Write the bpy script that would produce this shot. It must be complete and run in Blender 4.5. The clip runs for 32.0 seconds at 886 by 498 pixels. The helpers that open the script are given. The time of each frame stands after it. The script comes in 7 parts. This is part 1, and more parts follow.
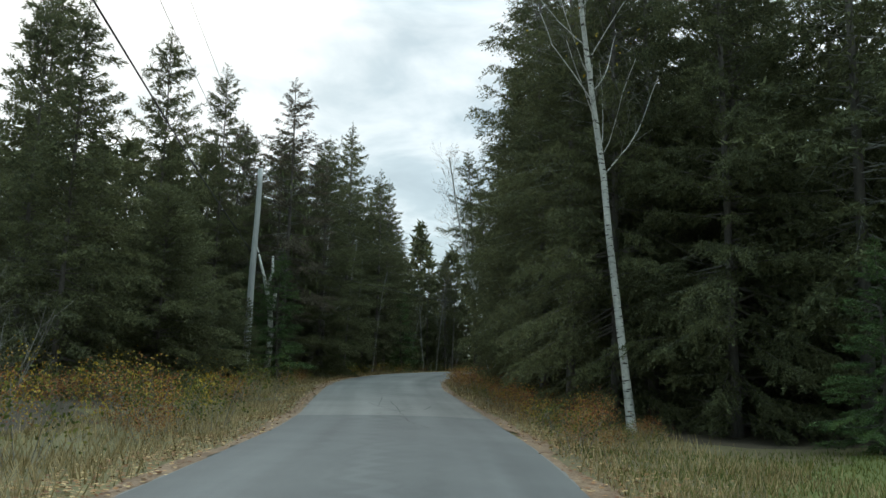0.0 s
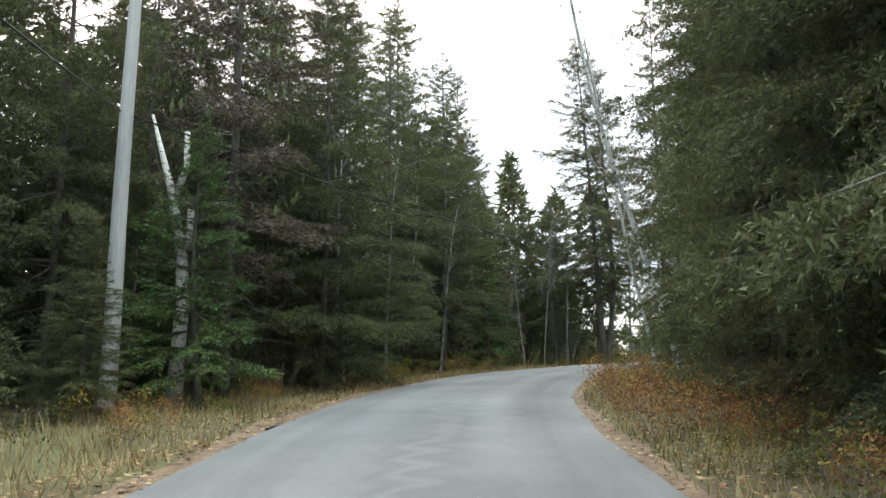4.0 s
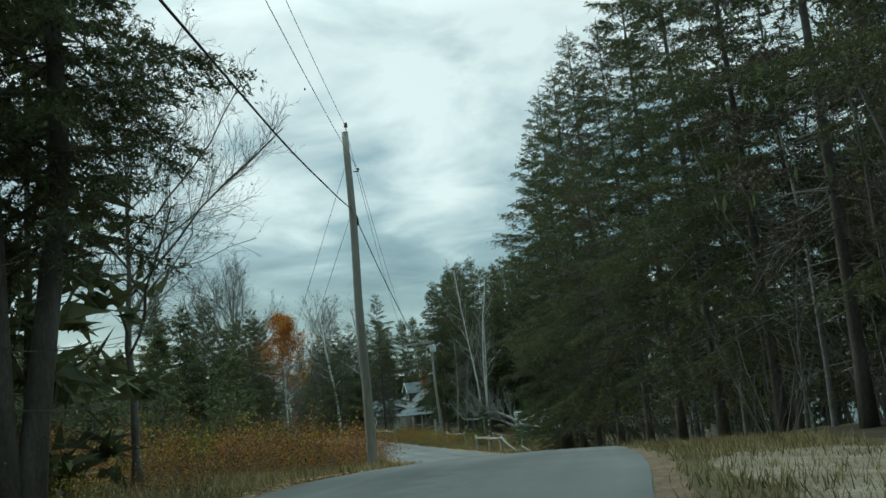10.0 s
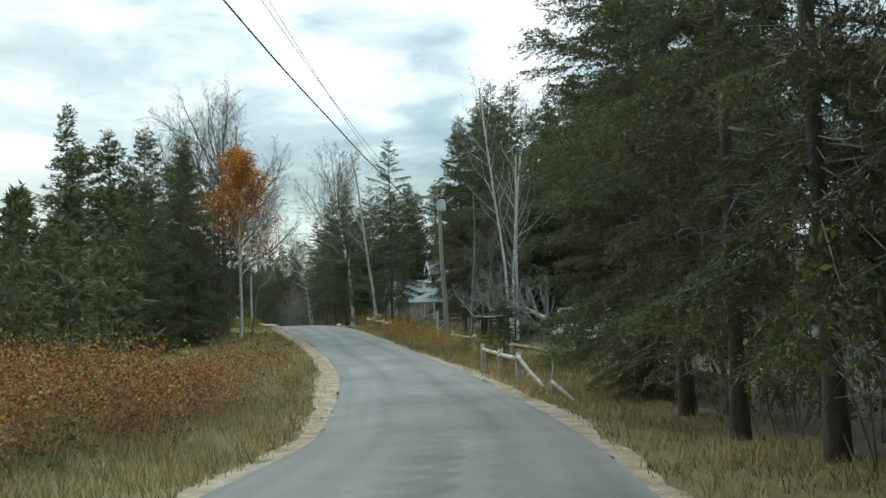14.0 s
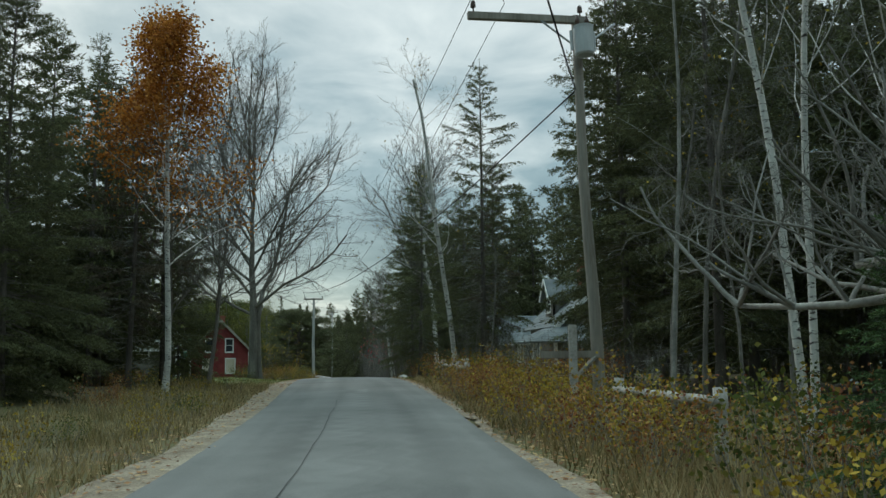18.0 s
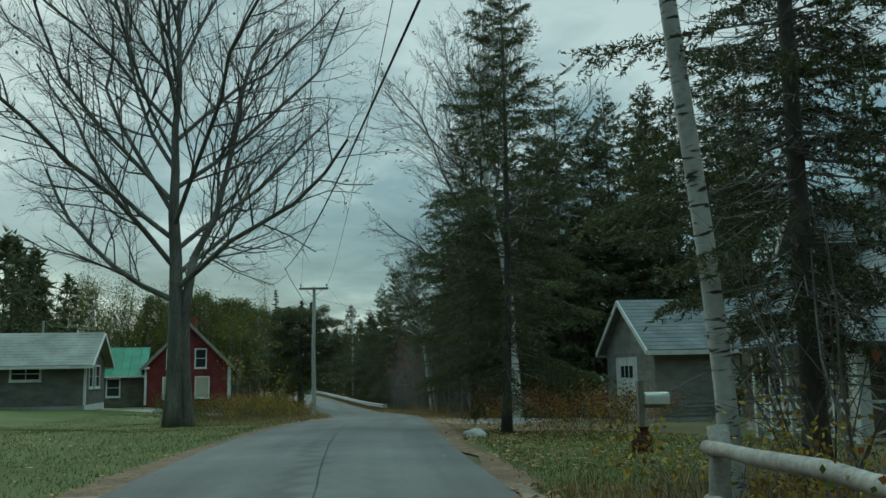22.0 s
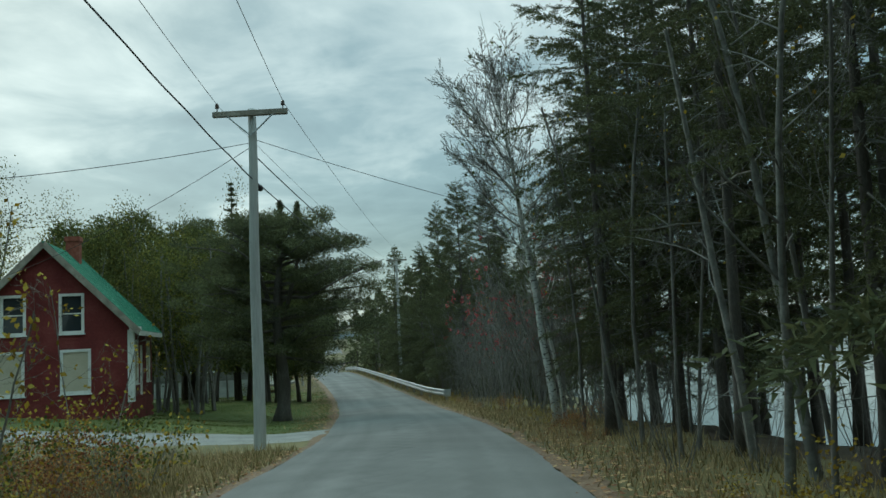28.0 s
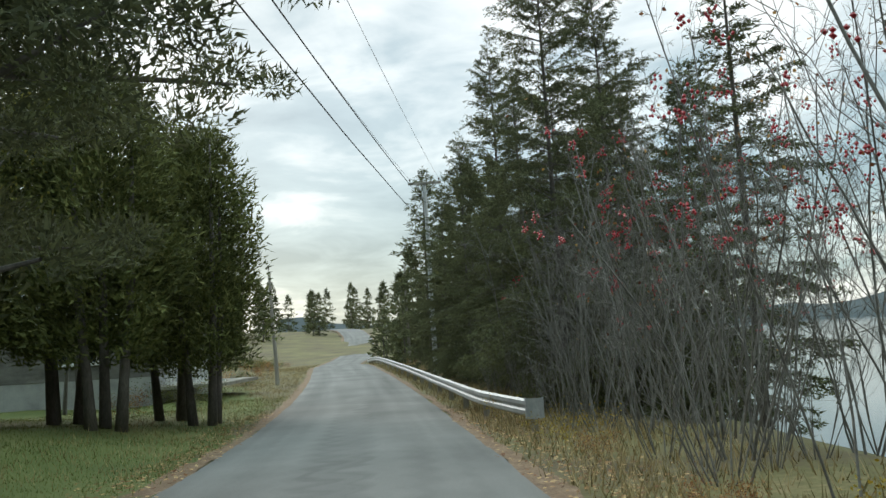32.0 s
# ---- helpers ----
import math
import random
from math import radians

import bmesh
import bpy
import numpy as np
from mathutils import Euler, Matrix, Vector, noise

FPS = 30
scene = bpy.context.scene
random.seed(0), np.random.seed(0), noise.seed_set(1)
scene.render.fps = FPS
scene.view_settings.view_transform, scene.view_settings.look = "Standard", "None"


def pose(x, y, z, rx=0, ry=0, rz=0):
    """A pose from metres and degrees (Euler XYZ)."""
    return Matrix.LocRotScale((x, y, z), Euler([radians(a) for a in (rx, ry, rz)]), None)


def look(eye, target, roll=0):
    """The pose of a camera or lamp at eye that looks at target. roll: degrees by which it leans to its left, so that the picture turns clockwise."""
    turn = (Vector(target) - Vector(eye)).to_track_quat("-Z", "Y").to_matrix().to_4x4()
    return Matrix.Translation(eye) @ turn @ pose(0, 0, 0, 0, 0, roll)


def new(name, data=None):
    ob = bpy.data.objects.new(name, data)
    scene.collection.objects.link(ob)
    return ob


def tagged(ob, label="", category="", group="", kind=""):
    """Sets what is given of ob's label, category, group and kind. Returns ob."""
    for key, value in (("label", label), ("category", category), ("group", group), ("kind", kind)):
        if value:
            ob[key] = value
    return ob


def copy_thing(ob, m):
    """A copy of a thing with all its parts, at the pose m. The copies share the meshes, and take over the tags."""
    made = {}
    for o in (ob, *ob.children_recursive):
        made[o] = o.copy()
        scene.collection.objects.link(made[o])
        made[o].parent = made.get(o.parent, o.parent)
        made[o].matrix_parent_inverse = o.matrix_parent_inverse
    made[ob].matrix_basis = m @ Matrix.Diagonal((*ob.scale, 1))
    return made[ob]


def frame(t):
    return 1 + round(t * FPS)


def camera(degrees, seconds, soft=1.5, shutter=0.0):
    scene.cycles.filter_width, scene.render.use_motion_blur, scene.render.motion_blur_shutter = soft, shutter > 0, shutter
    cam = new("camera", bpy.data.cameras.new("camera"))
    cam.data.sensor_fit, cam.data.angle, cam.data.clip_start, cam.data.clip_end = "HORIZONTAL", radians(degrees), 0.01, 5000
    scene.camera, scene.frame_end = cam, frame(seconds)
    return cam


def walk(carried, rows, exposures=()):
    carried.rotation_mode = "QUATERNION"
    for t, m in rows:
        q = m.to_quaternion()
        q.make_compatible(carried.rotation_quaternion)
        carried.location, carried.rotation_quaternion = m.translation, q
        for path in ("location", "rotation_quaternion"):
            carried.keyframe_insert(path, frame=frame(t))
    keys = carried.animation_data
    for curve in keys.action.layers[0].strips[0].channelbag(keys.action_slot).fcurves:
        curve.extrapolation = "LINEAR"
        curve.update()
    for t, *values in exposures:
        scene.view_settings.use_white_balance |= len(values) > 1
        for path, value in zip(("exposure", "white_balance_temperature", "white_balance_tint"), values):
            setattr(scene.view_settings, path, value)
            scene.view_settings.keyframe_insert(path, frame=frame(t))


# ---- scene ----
cam = camera(53.8, 32.0)
METRES, EYE, TILT, LEAN, TURN = 215.0, 1.7, 0.0, 0.0, 6.6
ROWS = [
    (0.0, 0.0, 0.0, 0.0, -0.23, 10.48, -1.27),
    (0.5, 0.0005, 0.0139, 0.0009, 1.13, 9.84, -1.53),
    (1.0, 0.0007, 0.0279, 0.0017, 1.54, 9.19, -1.7),
    (1.5, 0.0004, 0.0421, 0.0024, 3.2, 8.67, -2.97),
    (2.0, 0.0002, 0.0563, 0.0031, 4.37, 8.65, -2.67),
    (2.5, -0.0002, 0.0704, 0.0038, 4.86, 9.13, -1.19),
    (4.5, -0.0043, 0.1249, 0.0069, 6.05, 10.09, 0.97),
    (5.0, -0.0051, 0.1386, 0.0078, 5.5, 10.54, 1.93),
    (5.5, -0.0061, 0.1522, 0.0089, 4.37, 10.93, 2.17),
    (6.0, -0.007, 0.1663, 0.0101, 3.52, 11.23, 1.93),
    (6.5, -0.0072, 0.1805, 0.0113, 2.2, 11.29, 2.19),
    (7.0, -0.007, 0.1946, 0.0124, 0.44, 11.15, 1.91),
    (7.5, -0.0058, 0.2082, 0.0134, -4.09, 10.78, 2.62),
    (8.0, -0.0038, 0.2221, 0.0144, -10.43, 10.37, 4.34),
    (8.5, -0.001, 0.2359, 0.0155, -15.23, 10.15, 5.39),
    (9.0, 0.0029, 0.2504, 0.0166, -19.7, 9.76, 6.15),
    (9.5, 0.008, 0.2641, 0.0176, -24.43, 9.45, 6.67),
    (10.0, 0.0141, 0.2771, 0.0184, -25.49, 10.02, 5.59),
    (10.5, 0.0214, 0.2901, 0.0195, -26.49, 9.5, 4.03),
    (11.0, 0.0291, 0.3026, 0.0202, -27.86, 8.01, 2.85),
    (11.5, 0.0369, 0.3143, 0.0204, -26.5, 6.88, 2.35),
    (12.0, 0.0446, 0.3257, 0.0205, -27.04, 5.75, 1.84),
    (12.5, 0.0524, 0.3373, 0.0201, -27.01, 4.51, 1.28),
    (13.0, 0.0604, 0.3491, 0.0194, -26.24, 3.5, 1.9),
    (13.5, 0.0682, 0.3619, 0.0183, -24.07, 3.14, 2.38),
    (14.0, 0.0757, 0.3752, 0.0174, -21.41, 2.86, 1.74),
    (14.5, 0.083, 0.3892, 0.0162, -23.23, 2.43, 1.03),
    (16.5, 0.1096, 0.4519, 0.0114, -25.43, 3.64, 1.72),
    (17.0, 0.1148, 0.4689, 0.0106, -21.3, 4.86, 1.33),
    (17.5, 0.1192, 0.4864, 0.0101, -15.88, 6.23, 0.62),
    (18.0, 0.1234, 0.5041, 0.01, -13.78, 7.1, 0.67),
    (18.5, 0.127, 0.522, 0.0102, -11.33, 7.61, -0.11),
    (19.0, 0.1302, 0.5398, 0.0103, -9.38, 8.04, -0.88),
    (19.5, 0.1334, 0.5576, 0.0106, -7.98, 8.25, -1.27),
    (20.0, 0.1359, 0.5749, 0.0108, -6.84, 8.36, -1.06),
    (20.5, 0.1386, 0.5922, 0.011, -6.28, 8.27, -0.43),
    (21.0, 0.1412, 0.6094, 0.0114, -5.62, 8.06, -0.02),
    (21.5, 0.1438, 0.6259, 0.0118, -6.48, 8.12, 0.41),
    (22.0, 0.1462, 0.6418, 0.012, -11.76, 7.87, 1.01),
    (22.5, 0.1486, 0.6575, 0.012, -14.2, 7.47, 1.25),
    (23.0, 0.1505, 0.6724, 0.0119, -8.95, 7.18, 1.69),
    (23.5, 0.1522, 0.6865, 0.0117, -4.53, 7.27, 1.71),
    (24.0, 0.1537, 0.7001, 0.0116, -4.79, 7.58, 1.4),
    (24.5, 0.1554, 0.7132, 0.0118, -6.11, 7.64, 1.58),
    (25.0, 0.1573, 0.7265, 0.0116, -6.75, 7.45, 1.8),
    (25.5, 0.1593, 0.7404, 0.0114, -7.42, 7.27, 2.43),
    (26.0, 0.1614, 0.754, 0.0111, -7.65, 6.8, 2.72),
    (26.5, 0.1636, 0.7681, 0.0107, -7.94, 6.35, 2.89),
    (28.5, 0.1733, 0.8318, 0.0084, -7.52, 6.05, 2.54),
    (29.0, 0.1756, 0.8489, 0.0076, -6.69, 5.83, 1.65),
    (29.5, 0.1781, 0.8665, 0.0068, -6.58, 5.5, 1.66),
    (30.0, 0.1805, 0.8848, 0.006, -6.76, 5.41, 1.87),
    (30.5, 0.1824, 0.9042, 0.0052, -6.22, 5.25, 1.44),
    (31.0, 0.1844, 0.9235, 0.0044, -5.45, 5.31, 1.37),
    (31.5, 0.1861, 0.9436, 0.0038, -4.8, 5.49, 2.05),
    (32.0, 0.1879, 0.9638, 0.0029, -4.56, 5.94, 3.5),
]
# stops, white balance: the clip's camera brightens under the trees and cools in the open
EXPOSURES = [(0.0, 0.55, 6500, 9), (1.0, 1.05, 6800, 17), (1.5, 1.3, 6800, 19), (2.5, 1.7, 6900, 21), (4.5, 1.9, 6900, 21), (6.5, 1.85, 6950, 23), (8.0, 1.0, 6600, 11), (9.0, 0.35, 6300, 3), (11.0, 0.15, 6200, -8), (12.0, 0.3, 6250, -5), (13.0, 0.74, 6500, 6), (14.5, 0.78, 6600, 8), (17.0, 0.82, 6800, 13),
             (18.0, 0.05, 6400, 3), (20.0, -0.05, 6300, -1), (21.0, -0.05, 6100, -5), (22.0, -0.3, 6000, -11), (23.0, -0.05, 6050, -5), (24.0, 0.0, 5950, -9), (26.0, 0.0, 5850, -12), (29.0, 0.0, 6300, -1), (30.0, 0.45, 6600, 6), (30.8, 0.45, 6800, 14), (32.0, 0.6, 6700, 10)]
walk(cam, [(t, pose(0, 0, EYE, TILT, LEAN, TURN) @ pose(METRES * x, METRES * y, METRES * z, 90 + pitch, roll, yaw)) for t, x, y, z, yaw, pitch, roll in ROWS],
     exposures=EXPOSURES)

# ---- world, sun ----
SUN_EL, SUN_AZ = radians(38), radians(-35)
world = bpy.data.worlds.new("overcast_sky")
scene.world = world
world.use_nodes = True
WN, WL = world.node_tree.nodes, world.node_tree.links
WN.clear()


def wnode(kind, **inputs):
    n = WN.new(kind)
    for key, value in inputs.items():
        n.inputs[key.replace("_", " ")].default_value = value
    return n


sky = WN.new("ShaderNodeTexSky")
sky.sky_type, sky.sun_disc, sky.sun_elevation, sky.sun_rotation = "NISHITA", False, SUN_EL, SUN_AZ
sky.air_density, sky.dust_density = 1.0, 2.0
coord = WN.new("ShaderNodeTexCoord")
sep = WN.new("ShaderNodeSeparateXYZ")
WL.new(coord.outputs["Generated"], sep.inputs[0])
# project the cloud deck on a flat layer overhead
zc = WN.new("ShaderNodeMath")
zc.operation = "MAXIMUM"
zc.inputs[1].default_value = 0.0
WL.new(sep.outputs["Z"], zc.inputs[0])
zadd = WN.new("ShaderNodeMath")
zadd.operation = "ADD"
zadd.inputs[1].default_value = 0.16
WL.new(zc.outputs[0], zadd.inputs[0])
flat = WN.new("ShaderNodeVectorMath")
flat.operation = "DIVIDE"
comb = WN.new("ShaderNodeCombineXYZ")
for k in "XYZ":
    WL.new(zadd.outputs[0], comb.inputs[k])
WL.new(coord.outputs["Generated"], flat.inputs[0])
WL.new(comb.outputs[0], flat.inputs[1])
big = wnode("ShaderNodeTexNoise", Scale=0.62, Detail=5.0, Roughness=0.5, Distortion=0.3)
fine = wnode("ShaderNodeTexNoise", Scale=2.6, Detail=6.0, Roughness=0.55, Distortion=0.4)
for n in (big, fine):
    WL.new(flat.outputs[0], n.inputs["Vector"])
mixf = WN.new("ShaderNodeMix")
mixf.data_type = "FLOAT"
mixf.inputs[0].default_value = 0.36
WL.new(big.outputs["Fac"], mixf.inputs[2])
WL.new(fine.outputs["Fac"], mixf.inputs[3])
ramp = WN.new("ShaderNodeValToRGB")
ramp.color_ramp.elements[0].position, ramp.color_ramp.elements[0].color = 0.385, (0.175, 0.30, 0.335, 1)
ramp.color_ramp.elements[1].position, ramp.color_ramp.elements[1].color = 0.625, (1.28, 1.35, 1.31, 1)
mid = ramp.color_ramp.elements.new(0.5)
mid.color = (0.42, 0.58, 0.61, 1)
WL.new(mixf.outputs[0], ramp.inputs[0])
grad = WN.new("ShaderNodeMath")
grad.operation = "MULTIPLY_ADD"
grad.inputs[1].default_value, grad.inputs[2].default_value = 3.9, 0.49
high = WN.new("ShaderNodeMath")
high.operation = "SUBTRACT"
high.inputs[1].default_value = 0.42
WL.new(zc.outputs[0], high.inputs[0])
high_cut = WN.new("ShaderNodeMath")
high_cut.operation = "MAXIMUM"
high_cut.inputs[1].default_value = 0.0
WL.new(high.outputs[0], high_cut.inputs[0])
WL.new(high_cut.outputs[0], grad.inputs[0])
bg_cloud = wnode("ShaderNodeBackground", Strength=1.0)
WL.new(grad.outputs[0], bg_cloud.inputs[1])
bg_sky = wnode("ShaderNodeBackground", Strength=0.03)
WL.new(ramp.outputs[0], bg_cloud.inputs[0])
WL.new(sky.outputs[0], bg_sky.inputs[0])
add = WN.new("ShaderNodeAddShader")
WL.new(bg_cloud.outputs[0], add.inputs[0])
WL.new(bg_sky.outputs[0], add.inputs[1])
wout = WN.new("ShaderNodeOutputWorld")
WL.new(add.outputs[0], wout.inputs[0])

sun_data = bpy.data.lights.new("sun", "SUN")
sun_data.energy, sun_data.angle, sun_data.color = 0.9, radians(25), (1.0, 0.97, 0.92)
sun = new("sun", sun_data)
sun.matrix_basis = look((0, 0, 60), (0 - 60 * math.sin(SUN_AZ) , 0 - 60 * math.cos(SUN_AZ), 60 - 60 * math.tan(SUN_EL)))


# ---- materials ----
def material(name, stops, scale=4.0, rough=0.9, bump=0.3, bscale=None, metal=0.0, spread=0.0, detail=6.0, coords="Object", spec=0.3, squash=None, trans=0.0, fine_mix=0.35):
    """A two-scale noise material. stops: two or more colours. spread: how far Object/Island random shifts the value."""
    m = bpy.data.materials.new(name)
    m.use_nodes = True
    nt = m.node_tree
    N, L = nt.nodes, nt.links
    b = N["Principled BSDF"]
    b.inputs["Roughness"].default_value, b.inputs["Metallic"].default_value = rough, metal
    b.inputs["Specular IOR Level"].default_value = spec
    tc = N.new("ShaderNodeTexCoord")
    src = tc.outputs[coords]
    if squash:
        mp = N.new("ShaderNodeMapping")
        mp.inputs["Scale"].default_value = squash
        L.new(src, mp.inputs[0])
        src = mp.outputs[0]
    n1 = N.new("ShaderNodeTexNoise")
    n1.inputs["Scale"].default_value, n1.inputs["Detail"].default_value = scale, detail
    n2 = N.new("ShaderNodeTexNoise")
    n2.inputs["Scale"].default_value, n2.inputs["Detail"].default_value = bscale or scale * 9, 4.0
    L.new(src, n1.inputs["Vector"])
    L.new(src, n2.inputs["Vector"])
    mx = N.new("ShaderNodeMix")
    mx.data_type = "FLOAT"
    mx.inputs[0].default_value = fine_mix
    L.new(n1.outputs["Fac"], mx.inputs[2])
    L.new(n2.outputs["Fac"], mx.inputs[3])
    val = mx.outputs[0]
    if spread:
        geo = N.new("ShaderNodeNewGeometry")
        ma = N.new("ShaderNodeMath")
        ma.operation = "MULTIPLY_ADD"
        ma.inputs[1].default_value = spread
        L.new(geo.outputs["Random Per Island"], ma.inputs[0])
        sb = N.new("ShaderNodeMath")
        sb.operation = "SUBTRACT"
        sb.inputs[1].default_value = spread / 2
        L.new(val, sb.inputs[0])
        L.new(sb.outputs[0], ma.inputs[2])
        val = ma.outputs[0]
    cr = N.new("ShaderNodeValToRGB")
    el = cr.color_ramp.elements
    el[0].position, el[1].position = 0.3, 0.7
    el[0].color, el[1].color = (*stops[0], 1), (*stops[-1], 1)
    for i, c in enumerate(stops[1:-1]):
        e = el.new(0.3 + 0.4 * (i + 1) / (len(stops) - 1))
        e.color = (*c, 1)
    L.new(val, cr.inputs[0])
    L.new(cr.outputs[0], b.inputs["Base Color"])
    if bump:
        bp = N.new("ShaderNodeBump")
        bp.inputs["Strength"].default_value, bp.inputs["Distance"].default_value = bump, 0.03
        L.new(val, bp.inputs["Height"])
        L.new(bp.outputs[0], b.inputs["Normal"])
    if trans:
        out = N["Material Output"]
        tr = N.new("ShaderNodeBsdfTranslucent")
        L.new(cr.outputs[0], tr.inputs[0])
        ms = N.new("ShaderNodeMixShader")
        ms.inputs[0].default_value = trans
        L.new(b.outputs[0], ms.inputs[1])
        L.new(tr.outputs[0], ms.inputs[2])
        L.new(ms.outputs[0], out.inputs["Surface"])
    return m


M_ASPHALT = material("worn_asphalt", [(0.106, 0.105, 0.1), (0.148, 0.146, 0.139), (0.19, 0.186, 0.177)], scale=0.35, bscale=40, bump=0.25, rough=0.88, fine_mix=0.3)
M_CRACK = material("crack_filler", [(0.018, 0.018, 0.018), (0.03, 0.03, 0.03)], scale=3, rough=0.8)
M_PATCH = material("dark_asphalt_patch", [(0.075, 0.078, 0.079), (0.105, 0.107, 0.107)], scale=0.6, bscale=45, bump=0.25, rough=0.85)
M_GRAVEL = material("sandy_gravel", [(0.11, 0.082, 0.055), (0.24, 0.19, 0.135), (0.42, 0.36, 0.275)], scale=2.2, bscale=26, bump=0.7, fine_mix=0.5)
M_LEAFDIRT = material("leaf_strewn_dirt", [(0.085, 0.052, 0.03), (0.17, 0.108, 0.066), (0.30, 0.215, 0.14)], scale=3.0, bscale=22, bump=0.8, fine_mix=0.55)
M_DRIVE = material("grey_gravel", [(0.12, 0.12, 0.115), (0.22, 0.215, 0.2), (0.33, 0.32, 0.3)], scale=1.0, bscale=24, bump=0.6, fine_mix=0.5)
M_GROUND = material("rough_grass_ground", [(0.045, 0.036, 0.02), (0.10, 0.078, 0.042), (0.125, 0.115, 0.045), (0.22, 0.17, 0.085)], scale=0.28, bscale=9, bump=0.8, coords="Object", fine_mix=0.45)
M_LAWN = material("lawn", [(0.052, 0.07, 0.018), (0.092, 0.112, 0.03), (0.16, 0.148, 0.056)], scale=0.35, bscale=18, bump=0.7, fine_mix=0.45)
M_NEEDLE = material("spruce_needles", [(0.064, 0.071, 0.038), (0.108, 0.117, 0.057), (0.158, 0.163, 0.075)], scale=0.6, bscale=5, bump=0, rough=0.75, spread=0.35, spec=0.2, trans=0.25)
M_NEEDLE2 = material("young_spruce_needles", [(0.05, 0.085, 0.036), (0.085, 0.138, 0.05), (0.13, 0.185, 0.062)], scale=0.6, bscale=5, bump=0, rough=0.75, spread=0.35, spec=0.2, trans=0.15)
M_NEEDLE3 = material("browning_needles", [(0.07, 0.066, 0.046), (0.115, 0.10, 0.07), (0.165, 0.128, 0.088)], scale=0.6, bscale=5, bump=0, rough=0.8, spread=0.4, spec=0.2, trans=0.1)
M_POPLAR = material("poplar_leaves", [(0.055, 0.066, 0.018), (0.115, 0.126, 0.03), (0.23, 0.2, 0.045)], scale=1.2, bump=0, spread=0.5, trans=0.3)
M_CEDAR = material("cedar_foliage", [(0.068, 0.078, 0.029), (0.120, 0.135, 0.044), (0.189, 0.195, 0.065)], scale=0.8, bscale=6, bump=0, rough=0.75, spread=0.4, spec=0.2, trans=0.15)
M_BARK = material("spruce_bark", [(0.05, 0.044, 0.038), (0.105, 0.092, 0.08), (0.185, 0.165, 0.147)], scale=3, bscale=30, bump=0.8, squash=(1, 1, 0.35))
M_GREYBARK = material("grey_bark", [(0.07, 0.064, 0.058), (0.15, 0.138, 0.122), (0.27, 0.255, 0.23)], scale=2.5, bscale=24, bump=0.7, squash=(1, 1, 0.3))
M_TWIG = material("grey_twigs", [(0.085, 0.078, 0.07), (0.17, 0.157, 0.14), (0.26, 0.245, 0.22)], scale=2, bump=0.2)
M_MAPLEBARK = material("dark_furrowed_bark", [(0.055, 0.05, 0.044), (0.13, 0.12, 0.105), (0.25, 0.235, 0.21)], scale=2.5, bscale=22, bump=0.9, squash=(1, 1, 0.25))
M_MAPLETWIG = material("brown_grey_twigs", [(0.06, 0.052, 0.045), (0.11, 0.098, 0.086), (0.17, 0.155, 0.138)], scale=2, bump=0.2)
M_NEEDLEBED = material("needle_covered_forest_floor", [(0.028, 0.021, 0.014), (0.062, 0.046, 0.03), (0.115, 0.085, 0.05)], scale=0.8, bscale=14, bump=0.9, fine_mix=0.5)
M_DEADWOOD = material("dead_branches", [(0.10, 0.095, 0.085), (0.2, 0.19, 0.17), (0.33, 0.32, 0.29)], scale=3, bscale=20, bump=0.4)
M_ORANGE = material("orange_autumn_leaves", [(0.22, 0.075, 0.014), (0.38, 0.145, 0.024), (0.50, 0.23, 0.045)], scale=1.5, bump=0, spread=0.5, trans=0.3)
M_YELLOW = material("yellow_autumn_leaves", [(0.16, 0.10, 0.015), (0.36, 0.24, 0.03), (0.46, 0.36, 0.07)], scale=1.5, bump=0, spread=0.5, trans=0.3)
M_RUST = material("rust_shrub_leaves", [(0.15, 0.055, 0.03), (0.31, 0.125, 0.05), (0.45, 0.26, 0.08)], scale=1.0, bump=0, spread=0.55, trans=0.25)
M_GREENLEAF = material("late_green_leaves", [(0.045, 0.055, 0.015), (0.09, 0.11, 0.025), (0.19, 0.17, 0.04)], scale=1.2, bump=0, spread=0.5, trans=0.3)
M_GRASS = material("dry_grass", [(0.13, 0.11, 0.045), (0.27, 0.20, 0.095), (0.42, 0.33, 0.18)], scale=0.5, bump=0, spread=0.45, trans=0.25)
M_LAWNGRASS = material("lawn_grass", [(0.062, 0.084, 0.02), (0.11, 0.134, 0.034), (0.19, 0.176, 0.062)], scale=0.5, bump=0, spread=0.45, trans=0.5)
M_LITTER = material("fallen_leaves", [(0.14, 0.06, 0.028), (0.29, 0.145, 0.06), (0.46, 0.32, 0.16)], scale=2, bump=0, spread=0.6, trans=0.1)
M_BERRY = material("red_berries", [(0.30, 0.015, 0.022), (0.50, 0.035, 0.045)], scale=3, rough=0.4, bump=0)
M_MOSS = material("hanging_lichen", [(0.10, 0.12, 0.05), (0.2, 0.22, 0.10)], scale=3, bump=0, spread=0.4, trans=0.2)


